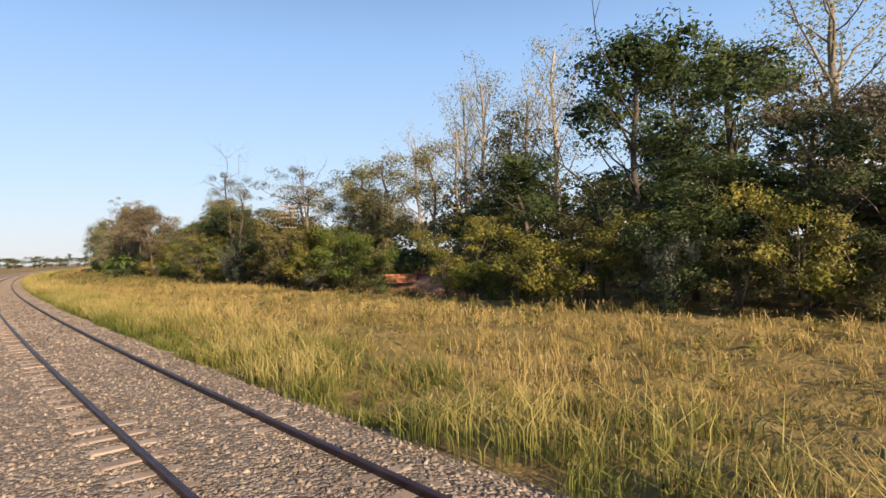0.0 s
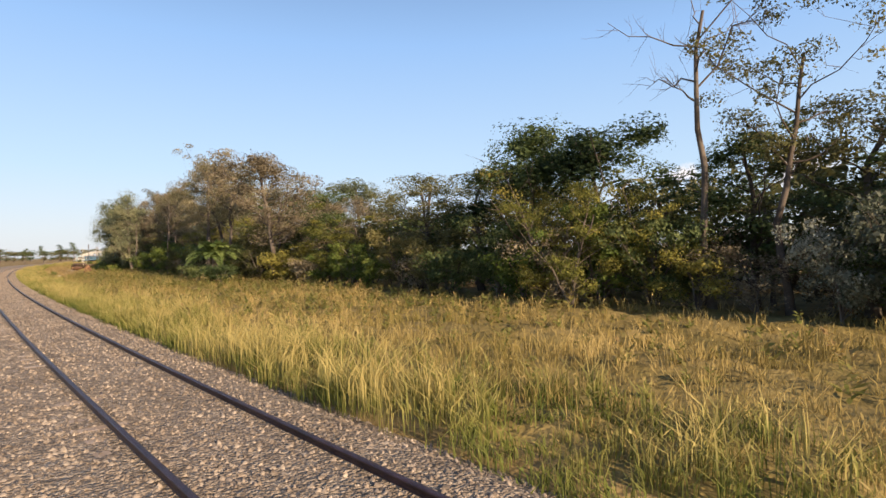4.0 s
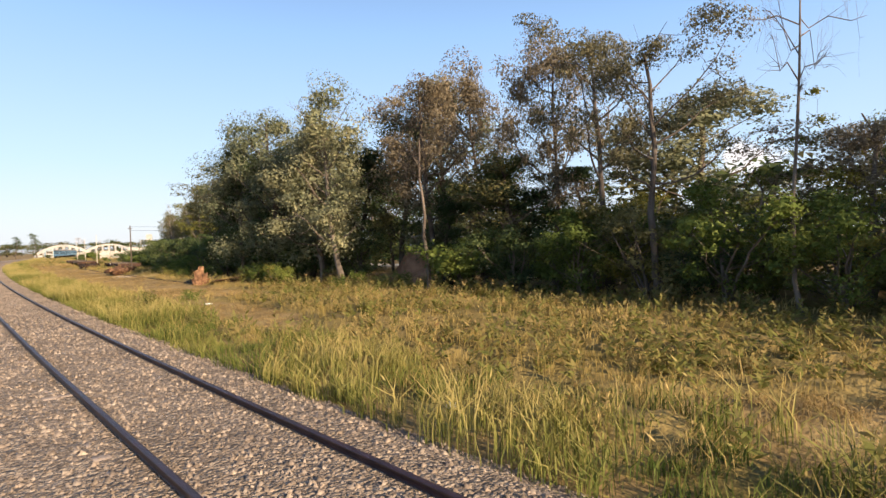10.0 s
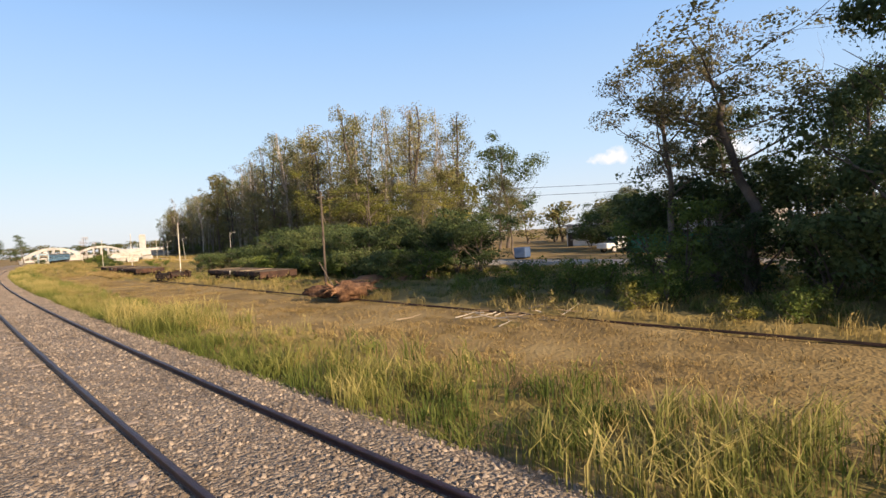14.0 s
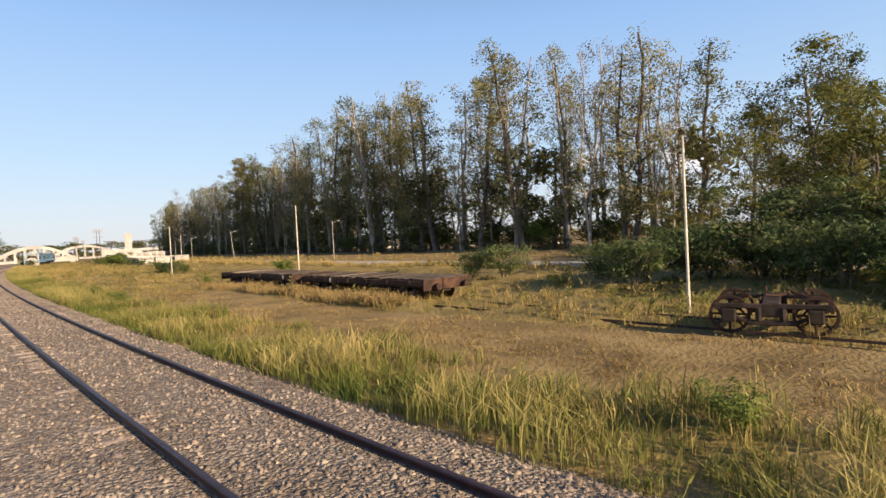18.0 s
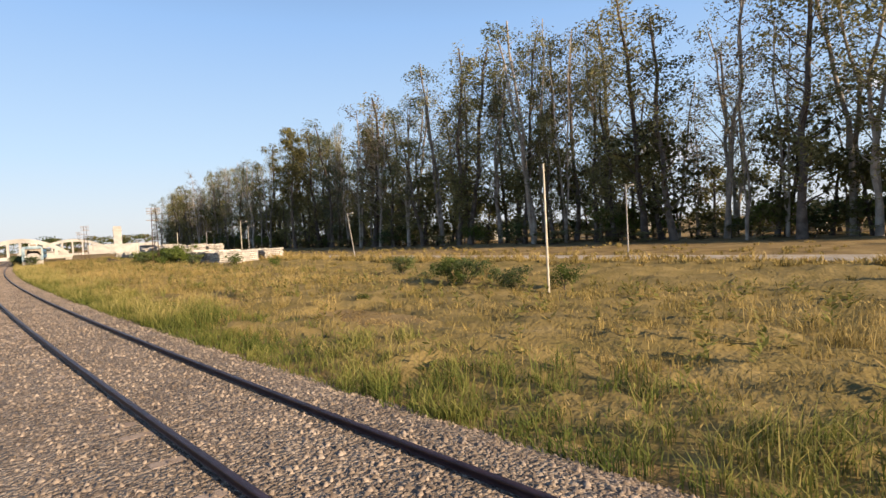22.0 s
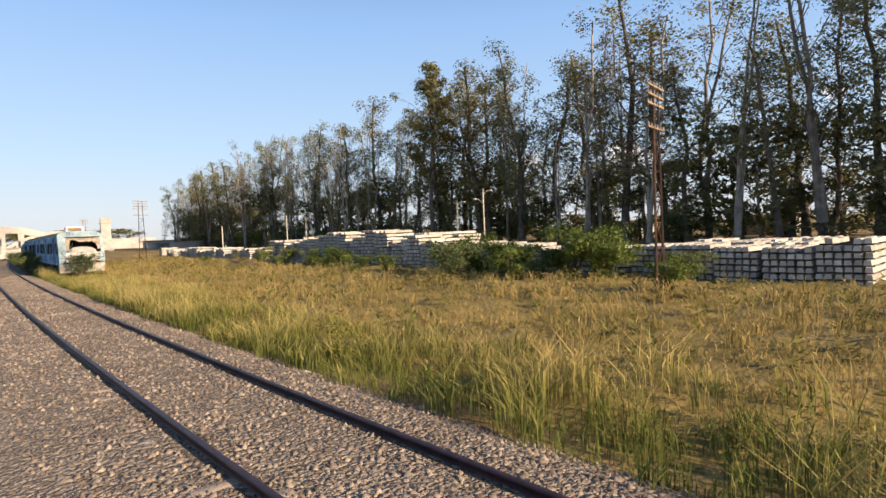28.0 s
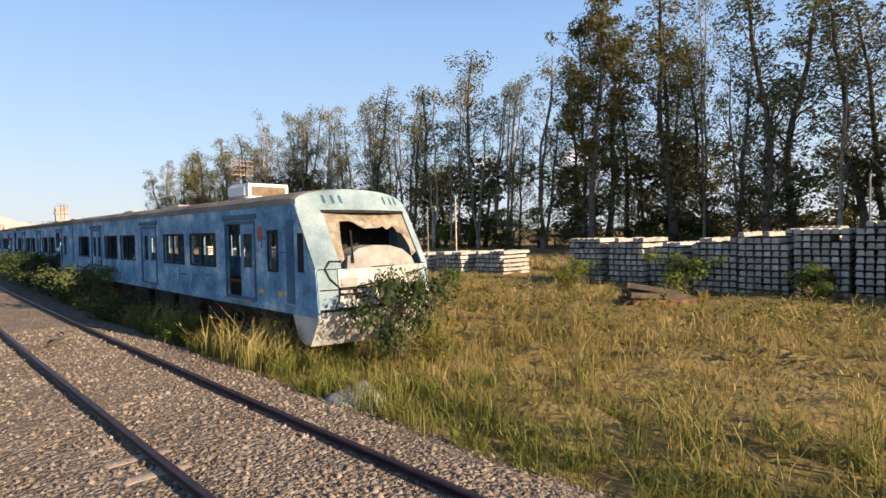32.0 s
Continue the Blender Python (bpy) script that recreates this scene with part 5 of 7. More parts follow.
def train_car(m, with_cab, label):
    ob = thing("train_car", m, label, "train")
    y_start = 1.0 if with_cab else 0.0
    openings = [o for o in WINDOWS + DOORS if o[0] > y_start]
    for x, face in ((0.0, -1), (2.94, 1)):
        wall = part("side_wall", side_panel(x, 0.06, openings, CAR_LEN, 0.74, 3.02) if not with_cab else side_panel(x, 0.06, [(0.0, 1.0, 0.74, 3.02)] + openings, CAR_LEN, 0.74, 3.02), BLUE, ob, "faded blue graffiti-stained side")
        xo = x - 0.02 if face < 0 else x + 0.05
        for o in WINDOWS:
            if o[0] > y_start:
                part("window_frame", ring(*o, xo, 0.05, 0.04), BLACK, wall, "dark rubber window frame")
                if o[1] - o[0] > 1:
                    yy = (o[0] + o[1]) / 2
                    part("mullion", block(xo, xo + 0.04, yy - 0.04, yy + 0.04, o[2], o[3]), BLACK, wall)
        for i, o in enumerate(DOORS):
            frame_part = part("door_frame", ring(*o, xo, 0.07, 0.05), BLUE_DARK, wall, "dark blue door frame")
            part("door_header", block(xo - 0.03 if face < 0 else xo, xo + 0.05 if face < 0 else xo + 0.08, o[0] - 0.15, o[1] + 0.15, 2.76, 2.88, 0.015), BLUE_DARK, wall)
            half = (o[1] - o[0]) / 2
            leaves = ((o[0], o[0] + half),) if i == 0 else ((o[0], o[0] + half - 0.01), (o[0] + half + 0.01, o[1]))
            for a, b in leaves:
                part("door_leaf", side_panel(x + 0.015, 0.03, [(a + 0.13 - a, b - 0.13 - a, 1.64, 2.42)], b - a, o[2], o[3]), BLUE, wall, "sliding door leaf with an empty window").matrix_basis = pose(0, a, 0)
            part("step", block(xo - 0.08 if face < 0 else xo + 0.04, xo + 0.01 if face < 0 else xo + 0.13, o[0], o[1], 0.86, 0.9, 0.01), GREY_TRIM, wall)
    # roof: an arc from side to side
    bm = bmesh.new()
    n, rows = 12, []
    for y in (0.95 if with_cab else 0.0, CAR_LEN):
        row = []
        for i in range(n + 1):
            a = math.pi * i / n
            row.append(bm.verts.new((1.5 - 1.52 * math.cos(a) * (1 if abs(math.cos(a)) < 0.98 else 1), y, 3.015 + 0.38 * math.sin(a) ** 0.75)))
        rows.append(row)
    for i in range(n):
        bm.faces.new((rows[0][i], rows[0][i + 1], rows[1][i + 1], rows[1][i]))
    bmesh.ops.solidify(bm, geom=bm.faces[:], thickness=0.04)
    part("roof", bm, ROOF, ob, "dusty grey curved roof")
    for y in (5.0, 10.0, 15.0):
        part("roof_vent", block(1.0, 2.0, y, y + 1.2, 3.36, 3.46, 0.04), ROOF, ob)
    part("floor", block(0.06, 2.94, 1.2 if with_cab else 0.0, CAR_LEN, 0.8, 0.9), DARK_STEEL, ob)
    part("end_wall", block(0.06, 2.94, CAR_LEN - 0.08, CAR_LEN, 0.9, 3.0), BLUE_DARK, ob)
    part("underframe", block(0.35, 2.65, 4.6, CAR_LEN - 4.6, 0.15, 0.74, 0.05), DARK_STEEL, ob)
    for i in range(4):
        y = 6.2 + i * 2.1
        part("equipment_box", block(0.12, 0.9, y, y + 1.5, 0.12, 0.72, 0.04), DARK_STEEL, ob)
    for y in (3.2, CAR_LEN - 3.2):
        b = new("bogie")
        b.parent = ob
        b.matrix_basis = pose(1.5, y, 0.42)
        for dy in (-1.1, 1.1):
            for sx in (-0.838, 0.838):
                shared("wheel", WHEEL, b, pose(sx, dy, 0, 0, 0, 0 if sx < 0 else 180))
        for sx in (-1.05, 1.05):
            part("side_frame", block(sx - 0.07, sx + 0.07, -1.6, 1.6, -0.02, 0.25, 0.04), DARK_STEEL, b)
    if with_cab:
        cab_front(ob)
    for k, (y, z, w, h) in enumerate(((5.0, 1.35, 0.4, 0.04), (5.5, 1.2, 0.05, 0.28), (5.9, 1.3, 0.3, 0.05), (6.2, 1.15, 0.05, 0.28), (6.7, 1.3, 0.4, 0.05), (7.2, 1.2, 0.05, 0.26), (2.15, 2.1, 0.05, 0.35), (2.0, 2.3, 0.28, 0.04), (1.15, 2.0, 0.3, 0.03), (1.2, 2.4, 0.25, 0.04))):
        part("graffiti_bar", block(-0.006, 0.002, y, y + w, z, z + h), BLUE_DARK, ob, "dark sprayed graffiti stroke")
    for y in (1.25, 2.1):
        part("yellow_mark", block(-0.007, 0.002, y, y + 0.24, 1.08, 1.18), YELLOW_PAINT, ob, "faded yellow mark")
    bm = bmesh.new()
    bmesh.ops.create_cone(bm, cap_ends=True, segments=16, radius1=0.15, radius2=0.15, depth=0.012, matrix=Matrix.Translation((-0.004, 2.25, 2.42)) @ Matrix.Rotation(radians(90), 4, "Y") @ Matrix.Diagonal((1.2, 0.75, 1, 1)))
    part("red_emblem", bm, RED_PAINT, ob, "faded red round sign")
    return ob


def front_y(z):
    """How far back the nose lies at the height z."""
    return float(np.interp(z, (0.1, 0.72, 0.86, 1.7, 2.88, 3.08, 3.4), (0.0, -0.36, -0.38, -0.30, 0.36, 0.48, 0.72)))


def nose_piece(outline, depth, inset=0.0):
    """A plate that follows the nose: outline of (x, z) corners, bulging with the nose's curve."""
    bm = bmesh.new()
    def bow(x):
        return 0.30 * ((x - 1.5) / 1.5) ** 2
    a = [bm.verts.new((x, front_y(z) + bow(x) + inset, z)) for x, z in outline]
    b = [bm.verts.new((x, front_y(z) + bow(x) + inset + depth, z)) for x, z in outline]
    bm.faces.new(a)
    bm.faces.new(b[::-1])
    for i in range(len(a)):
        j = (i + 1) % len(a)
        bm.faces.new((a[j], a[i], b[i], b[j]))
    bmesh.ops.triangulate(bm, faces=[f for f in bm.faces if len(f.verts) > 4])
    bmesh.ops.recalc_face_normals(bm, faces=bm.faces)
    return bm


def rect_piece(x0, x1, z0, z1, depth, inset=0.0, n=6):
    xs = [x0 + (x1 - x0) * i / n for i in range(n + 1)]
    bm = bmesh.new()
    rows = 4 if z1 - z0 > 0.5 else 2
    grid = []
    for d in (0, depth):
        lay = []
        for k in range(rows + 1):
            z = z0 + (z1 - z0) * k / rows
            lay.append([bm.verts.new((x, front_y(z) + 0.30 * ((x - 1.5) / 1.5) ** 2 + inset + d, z)) for x in xs])
        grid.append(lay)
    for d, lay in enumerate(grid):
        for k in range(rows):
            for i in range(n):
                q = (lay[k][i], lay[k][i + 1], lay[k + 1][i + 1], lay[k + 1][i])
                bm.faces.new(q if d == 0 else q[::-1])
    edge = [(0, i) for i in range(n)]
    for k, lo in ((0, True), (rows, False)):
        for i in range(n):
            bm.faces.new((grid[0][k][i + 1], grid[0][k][i], grid[1][k][i], grid[1][k][i + 1]) if lo else (grid[0][k][i], grid[0][k][i + 1], grid[1][k][i + 1], grid[1][k][i]))
    for i in (0, n):
        for k in range(rows):
            bm.faces.new((grid[0][k][i], grid[0][k + 1][i], grid[1][k + 1][i], grid[1][k][i]) if i == 0 else (grid[0][k + 1][i], grid[0][k][i], grid[1][k][i], grid[1][k + 1][i]))
    return bm


def cab_front(ob):
    cab = part("cab_top", nose_piece([(0.02, 2.88)] + [(2.98 - 0.185 * k, 2.88) for k in range(16)][::-1][1:] + [(1.5 + 1.48 * math.cos(math.pi * k / 14), 3.0 + 0.37 * math.sin(math.pi * k / 14) ** 0.75) for k in range(15)], 0.06, 0.0), NOSE_BLUE, ob, "pale blue dented cab top with sprayed strokes")
    for x in (0.6, 0.8, 0.98, 2.2, 2.42, 2.6):
        part("graffiti_bar", rect_piece(x, x + 0.05, 3.05, 3.22, 0.004, -0.006, 1), BLUE_DARK, cab)
    for x0, x1 in ((0.0, 0.5), (2.76, 3.0)):
        part("cab_pillar", rect_piece(x0, x1, 1.7, 2.88, 0.07, 0.0, 4), NOSE_BLUE, ob, "pale blue windscreen pillar")
    # sides of the cab, closing the nose to the side walls
    for x in (0.0, 2.95):
        bm = bmesh.new()
        prof = [(front_y(z) + 0.31, z) for z in (0.74, 0.86, 1.3, 1.7, 2.1, 2.5, 2.88, 3.02)]
        a = [bm.verts.new((x, y, z)) for y, z in prof] + [bm.verts.new((x, 1.02, 3.02)), bm.verts.new((x, 1.02, 0.74))]
        f = bm.faces.new(a)
        r = bmesh.ops.extrude_face_region(bm, geom=[f])
        bmesh.ops.translate(bm, verts=[v for v in r["geom"] if isinstance(v, bmesh.types.BMVert)], vec=(0.05, 0, 0))
        bmesh.ops.recalc_face_normals(bm, faces=bm.faces)
        cheek = part("cab_side", bm, BLUE, ob, "faded blue cab side")
        xo = -0.015 if x == 0 else 2.99
        # No opening here: a black plate paints the shade of an empty window.
        part("cab_window", block(xo, xo + 0.03, 0.42, 0.64, 1.62, 2.42, 0.01), BLACK, cheek, "black plate painted as shade in the empty cab window")
        part("cab_door", block(xo + 0.004, xo + 0.022, 0.78, 1.12, 0.95, 2.7, 0.008), BLUE_DARK, cheek, "dark blue narrow cab door")
        part("step", block(xo - 0.06, xo + 0.06, 0.78, 1.12, 0.86, 0.9, 0.01), GREY_TRIM, cheek)
    bm = bmesh.new()
    arc = [(1.5 - 1.49 * math.cos(math.pi * k / 14), 3.005 + 0.372 * math.sin(math.pi * k / 14) ** 0.75) for k in range(15)]
    lo = [bm.verts.new((x, front_y(z) + 0.30 * ((x - 1.5) / 1.5) ** 2 + 0.01, z)) for x, z in arc]
    hi = [bm.verts.new((x, 1.3, z + 0.02)) for x, z in arc]
    for i in range(14):
        bm.faces.new((lo[i], lo[i + 1], hi[i + 1], hi[i]))
    part("roof_front", bm, ROOF, ob, "dusty roof edge above the cab")
    # broken windscreen: dusty shards along its top and sides, a hole with ragged edges
    hole_top = [(2.56, 2.08), (2.5, 2.26), (2.42, 2.4), (2.34, 2.38), (2.22, 2.55), (2.1, 2.5), (1.98, 2.46), (1.9, 2.54), (1.72, 2.5), (1.6, 2.6), (1.46, 2.5), (1.38, 2.48), (1.28, 2.58), (1.15, 2.62), (1.05, 2.66), (0.82, 2.65), (0.76, 2.44), (0.7, 2.2)]
    part("windscreen_glass", nose_piece([(0.5, 2.88), (2.76, 2.88), (2.76, 1.95), (2.5, 1.85)] + hole_top + [(0.66, 1.88), (0.5, 1.74)], 0.012, 0.05), GLASS_DUSTY, ob, "dusty cracked windscreen with a ragged hole")
    part("windscreen_seal", rect_piece(0.47, 2.79, 2.84, 2.9, 0.05, -0.012, 6), BLACK, ob)
    part("windscreen_wiper", bar((0.75, front_y(1.8) + 0.02, 1.8), (0.95, front_y(2.45) + 0.02, 2.45), 0.02, None, 6), BLACK, ob)
    part("dashboard", nose_piece([(0.6, 1.66), (2.45, 1.66), (2.42, 1.85), (2.2, 2.02), (1.85, 2.12), (1.4, 2.14), (1.0, 2.08), (0.7, 1.92)], 0.45, -0.015), GREY_TRIM, ob, "grey sagging dashboard cover")
    # Blackened wall: the shade inside the cab is put into its colour.
    part("cab_shade_wall", block(0.06, 2.94, 1.3, 1.36, 0.9, 3.0), BLACK, ob, "wall behind the cab, blackened for the shade inside")
    # lower front panels; a black plate behind them paints the shade in their gaps
    part("front_panel", rect_piece(0.42, 2.58, 1.3, 1.68, 0.06, 0.0, 8), NOSE, ob, "scraped white front panel")
    part("front_panel", rect_piece(0.42, 2.58, 0.92, 1.26, 0.06, 0.02, 8), NOSE, ob, "white front panel with peeling paint")
    part("gap_shade", rect_piece(0.1, 2.9, 0.78, 1.7, 0.05, 0.09, 8), BLACK, ob, "black plate painting the shade in the gaps behind the panels")
    for x0, x1 in ((0.02, 0.4), (2.6, 2.98)):
        part("corner_panel", rect_piece(x0, x1, 0.9, 1.68, 0.06, 0.0, 3), NOSE_BLUE, ob, "dented pale blue corner panel")
        h0 = x0 + 0.44 if x0 < 1 else x0 - 0.42
        part("headlight", rect_piece(h0, h0 + 0.34, 1.34, 1.5, 0.03, -0.012, 2), GREY_TRIM, ob, "empty headlight socket")
        part("crack", rect_piece(h0 - 0.05, h0 + 0.5, 1.16, 1.2, 0.012, -0.012, 3), BLACK, ob, "dark crack in the panel")
    def crack(points, r0):
        bm = bmesh.new()
        at_nose = [(x, front_y(z) + 0.30 * ((x - 1.5) / 1.5) ** 2 - 0.005, z) for x, z in points]
        for p, q in zip(at_nose, at_nose[1:]):
            rod(bm, p, q, r0, r0 * 0.7, 6)
        part("crack", bm, BLACK, ob, "dark torn edge of a panel")

    crack(((0.55, 1.83), (0.3, 1.84), (0.17, 1.7), (0.25, 1.5), (0.44, 1.3), (0.8, 1.31), (1.35, 1.38)), 0.024)
    crack(((0.44, 1.3), (0.4, 1.05), (0.28, 0.84)), 0.02)
    crack(((0.45, 0.9), (0.9, 0.87), (1.3, 0.93)), 0.03)
    crack(((2.1, 1.5), (2.5, 1.52), (2.9, 1.57), (2.92, 1.25), (2.5, 1.1)), 0.02)
    crack(((2.2, 1.0), (2.6, 0.97), (2.95, 1.0)), 0.028)
    crack(((0.75, 1.28), (0.78, 1.12), (1.05, 1.1), (1.1, 1.2)), 0.04)
    part("skirt", rect_piece(0.02, 2.98, 0.14, 0.84, 0.06, 0.0, 10), NOSE, ob, "white lower skirt with rust streaks")
    for x in (0.03, 2.92):
        bm = bmesh.new()
        side = [bm.verts.new((x, y, z)) for y, z in ((front_y(0.16) + 0.29, 0.16), (front_y(0.45) + 0.29, 0.45), (front_y(0.72) + 0.29, 0.735), (0.95, 0.735), (0.75, 0.3), (0.55, 0.16))]
        f = bm.faces.new(side)
        r = bmesh.ops.extrude_face_region(bm, geom=[f])
        bmesh.ops.translate(bm, verts=[v for v in r["geom"] if isinstance(v, bmesh.types.BMVert)], vec=(0.05, 0, 0))
        bmesh.ops.recalc_face_normals(bm, faces=bm.faces)
        part("skirt_side", bm, NOSE, ob, "white lower skirt turned round the corner")
    for x in (0.7, 0.95, 1.3, 2.2):
        part("rust_streak", rect_piece(x, x + 0.05, 0.3, 0.8, 0.004, -0.005, 1), LOG, ob, "rust streak")
    for z in (0.875, 1.28):
        part("seam", rect_piece(0.05, 2.95, z - 0.012, z + 0.012, 0.01, -0.01, 8), BLACK, ob)


train_car(at(392.45, 5.85, 0.0, -0.3), True, "wrecked pale blue commuter train car with a smashed windscreen")
second = train_car(at(413.3, 5.85, 0.0, -0.7), False, "derelict faded blue commuter train car coupled behind the wreck")
for k in (2, 3):
    copy_thing(second, at(392.45 + k * 20.85, 5.85, 0.0, -0.7))


def roof_unit():
    """White rounded housing with an open tan front on the first car's roof."""
    ob = thing("roof_unit", at(392.45, 5.85, 0.0, -0.7) @ pose(1.0, 5.0, 3.37), "white rounded housing with a tan opening on the train roof", "roof unit")
    bm = block(0, 1.3, 0.06, 1.3, 0.02, 0.46, 0.1)
    part("housing", bm, CAR_WHITE, ob)
    part("front_rim", ring(0.14, 1.16, 0.1, 0.36, 0, 0.09, 0.1), CAR_WHITE, ob).matrix_basis = pose(0, 0.11, 0, 0, 0, -90)
    part("opening", block(0.14, 1.16, 0.02, 0.07, 0.1, 0.36), PLANK, ob, "tan inside of the opening")
    for x in (0.25, 1.05):
        part("foot", block(x - 0.1, x + 0.1, 0.2, 1.1, -0.12, 0.03), DARK_STEEL, ob)
    return ob


roof_unit()


# ---- stacks of concrete sleepers ----
def stack_sleeper():
    """A pre-stressed concrete sleeper, waisted, lying along x."""
    bm = bmesh.new()
    rings = []
    for x, w, h in ((-1.33, 0.125, 0.19), (-0.6, 0.125, 0.2), (-0.3, 0.105, 0.165), (0.3, 0.105, 0.165), (0.6, 0.125, 0.2), (1.33, 0.125, 0.19)):
        rings.append([bm.verts.new(p) for p in ((x, -w, 0), (x, w, 0), (x, w * 0.8, h), (x, -w * 0.8, h))])
    for a, b in zip(rings, rings[1:]):
        for i in range(4):
            j = (i + 1) % 4
            bm.faces.new((a[i], b[i], b[j], a[j]))
    bm.faces.new(rings[0])
    bm.faces.new(rings[-1][::-1])
    bmesh.ops.recalc_face_normals(bm, faces=bm.faces)
    me = bpy.data.meshes.new("sleeper")
    bm.to_mesh(me)
    bm.free()
    me.materials.append(CONCRETE)
    return me


STACKED = stack_sleeper()
BATTEN = bpy.data.meshes.new("batten")
_b = block(-0.04, 0.04, -1.0, 1.0, 0, 0.07)
_b.to_mesh(BATTEN)
_b.free()
BATTEN.materials.append(WOOD_DARK)


def sleeper_stack(s, lat, layers, wide=6, seed=0):
    r = random.Random(seed)
    lat += r.uniform(-0.22, 0.22)
    x, y = plan(s, lat)
    ob = thing("sleeper_stack", pose(float(x), float(y), float(ground_z(x, y)) - 0.02, 0, 0, -math.degrees(heading(s)) + r.uniform(-2.4, 2.4)), "stack of grey concrete railway sleepers on timber battens", "sleeper stack", "stacks of sleepers")
    for k in range(layers):
        z = k * 0.27 + 0.075
        for bx in (-0.85, 0.85):
            shared("batten", BATTEN, ob, pose(bx, 0, z - 0.075) @ Matrix.Diagonal((1, wide * 0.305 / 2.1, 1, 1)))
        dx = r.uniform(-0.07, 0.07)
        top = k >= layers - 2
        for i in range(wide):
            if top and r.random() < (0.3 if k == layers - 1 else 0.08):
                continue
            shared("sleeper", STACKED, ob, pose(dx + r.uniform(-0.04, 0.04), (i - (wide - 1) / 2) * 0.305 + r.uniform(-0.012, 0.012), z, 0, r.uniform(-0.3, 0.3), r.uniform(-0.7, 0.7)))
    return ob


def sleeper_yard():
    r = random.Random(21)
    # front row along the field, low at its near end and high further on
    s = 346.7
    while s < 399:
        layers = 7 if s < 365.6 else 9 if s < 375.4 else 11 if s < 390.6 else 9
        if not 365.4 < s < 366.6:
            sleeper_stack(s, 26.4, layers - r.choice((0, 0, 0, 1, 1, 2)), 6, int(s * 10))
        s += 1.98 + (0.3 if r.random() < 0.2 else 0)
    for lat in (29.8, 33.3):
        for s in (349.6, 352.0, 354.4, 376.5, 388.5):
            sleeper_stack(s, lat, 6 if s < 366 else 10, 6, int(s * 7 + lat))
    for s, lat, layers in ((406.0, 28.4, 6), (409.0, 27.4, 6), (412.0, 27.4, 5), (416.0, 26.9, 6), (418.6, 26.5, 6), (421.2, 26.5, 5), (424, 26.5, 5), (426.8, 26.5, 6), (429.4, 26.5, 6), (432, 26.5, 6), (436, 26.5, 5), (441, 26.5, 5), (445, 26.5, 5), (450, 26.5, 6)):
        sleeper_stack(s, lat, layers, 8, int(s))


sleeper_yard()


def plank_pile():
    ob = thing("timber_heap", at(391.5, 19.4, -0.42, 55), "small heap of weathered brown old timbers in dry grass", "timber")
    r = random.Random(9)
    for i, (x, z, tilt) in enumerate(((-0.42, 0.14, 0), (-0.14, 0.12, 2), (0.16, 0.13, -2), (0.44, 0.16, 3), (-0.25, 0.36, 4), (0.05, 0.37, 7), (0.3, 0.36, 5), (0.0, 0.58, 11))):
        q = part("timber", block(-0.11, 0.11, -1.15, 1.15, -0.1, 0.1, 0.02), WOOD_DARK if i % 3 else LOG, ob)
        q.matrix_basis = pose(x, r.uniform(-0.25, 0.25), z, tilt, r.uniform(-6, 6), r.uniform(-8, 8))


plank_pile()


def lump(seed, rx, ry, rz, rough=0.25, cuts=3):
    """An uneven boulder-like body."""
    bm = bmesh.new()
    bmesh.ops.create_icosphere(bm, subdivisions=cuts, radius=1)
    for v in bm.verts:
        k = 1 + rough * noise.noise(v.co * 1.6 + Vector((seed * 7.1, seed * 3.3, 0))) + rough * 0.5 * noise.noise(v.co * 4 + Vector((seed, 0, 5)))
        v.co = Vector((v.co.x * rx * k, v.co.y * ry * k, v.co.z * rz * k))
    for f in bm.faces:
        f.smooth = True
    return bm


def set_on(name, bm, mat, s, lat, z, label, category, turn=0.0):
    ob = part(name, bm, mat)
    x, y = plan(s, lat)
    ob.matrix_basis = pose(float(x), float(y), float(ground_z(x, y)) + z, 0, 0, -math.degrees(heading(s)) + turn)
    return tagged(ob, label, category)


set_on("concrete_block", lump(2, 0.75, 0.55, 0.26, 0.25, 2), CONCRETE, 390.7, 5.45, 0.06, "pale broken concrete slab half buried at the ballast edge", "rubble", 30)


# ---- stumps, logs and rubble beside the siding ----
def hollow_log():
    ob = thing("hollow_log", at(166.2, 14.6, -0.5, 20), "upright split hollow tree stump with orange rotten wood", "stump")
    n = 11
    r = random.Random(2)
    for i in range(n):
        a = 2 * math.pi * i / (n + 2.5) + 0.4
        h = 0.42 + 0.85 * max(0.0, math.sin(i * 0.95 + 0.4)) + r.uniform(0, 0.12)
        bm = bmesh.new()
        c = Vector((0.44 * math.cos(a), 0.40 * math.sin(a), 0))
        t = Vector((-math.sin(a), math.cos(a), 0)) * 0.19
        o = Vector((math.cos(a), math.sin(a), 0)) * 0.06
        low = [c - t - o, c + t - o, c + t + o, c - t + o]
        lean = Vector((math.cos(a) * 0.14 + 0.05, math.sin(a) * 0.14 - 0.08, 0))
        va = [bm.verts.new(p) for p in low]
        vb = [bm.verts.new(p * 1.02 + lean + Vector((0, 0, h + r.uniform(-0.1, 0.1)))) for p in low]
        bm.faces.new(va[::-1])
        bm.faces.new(vb)
        for q in range(4):
            bm.faces.new((va[q], va[(q + 1) % 4], vb[(q + 1) % 4], vb[q]))
        part("stave", bm, LOG, ob)


hollow_log()


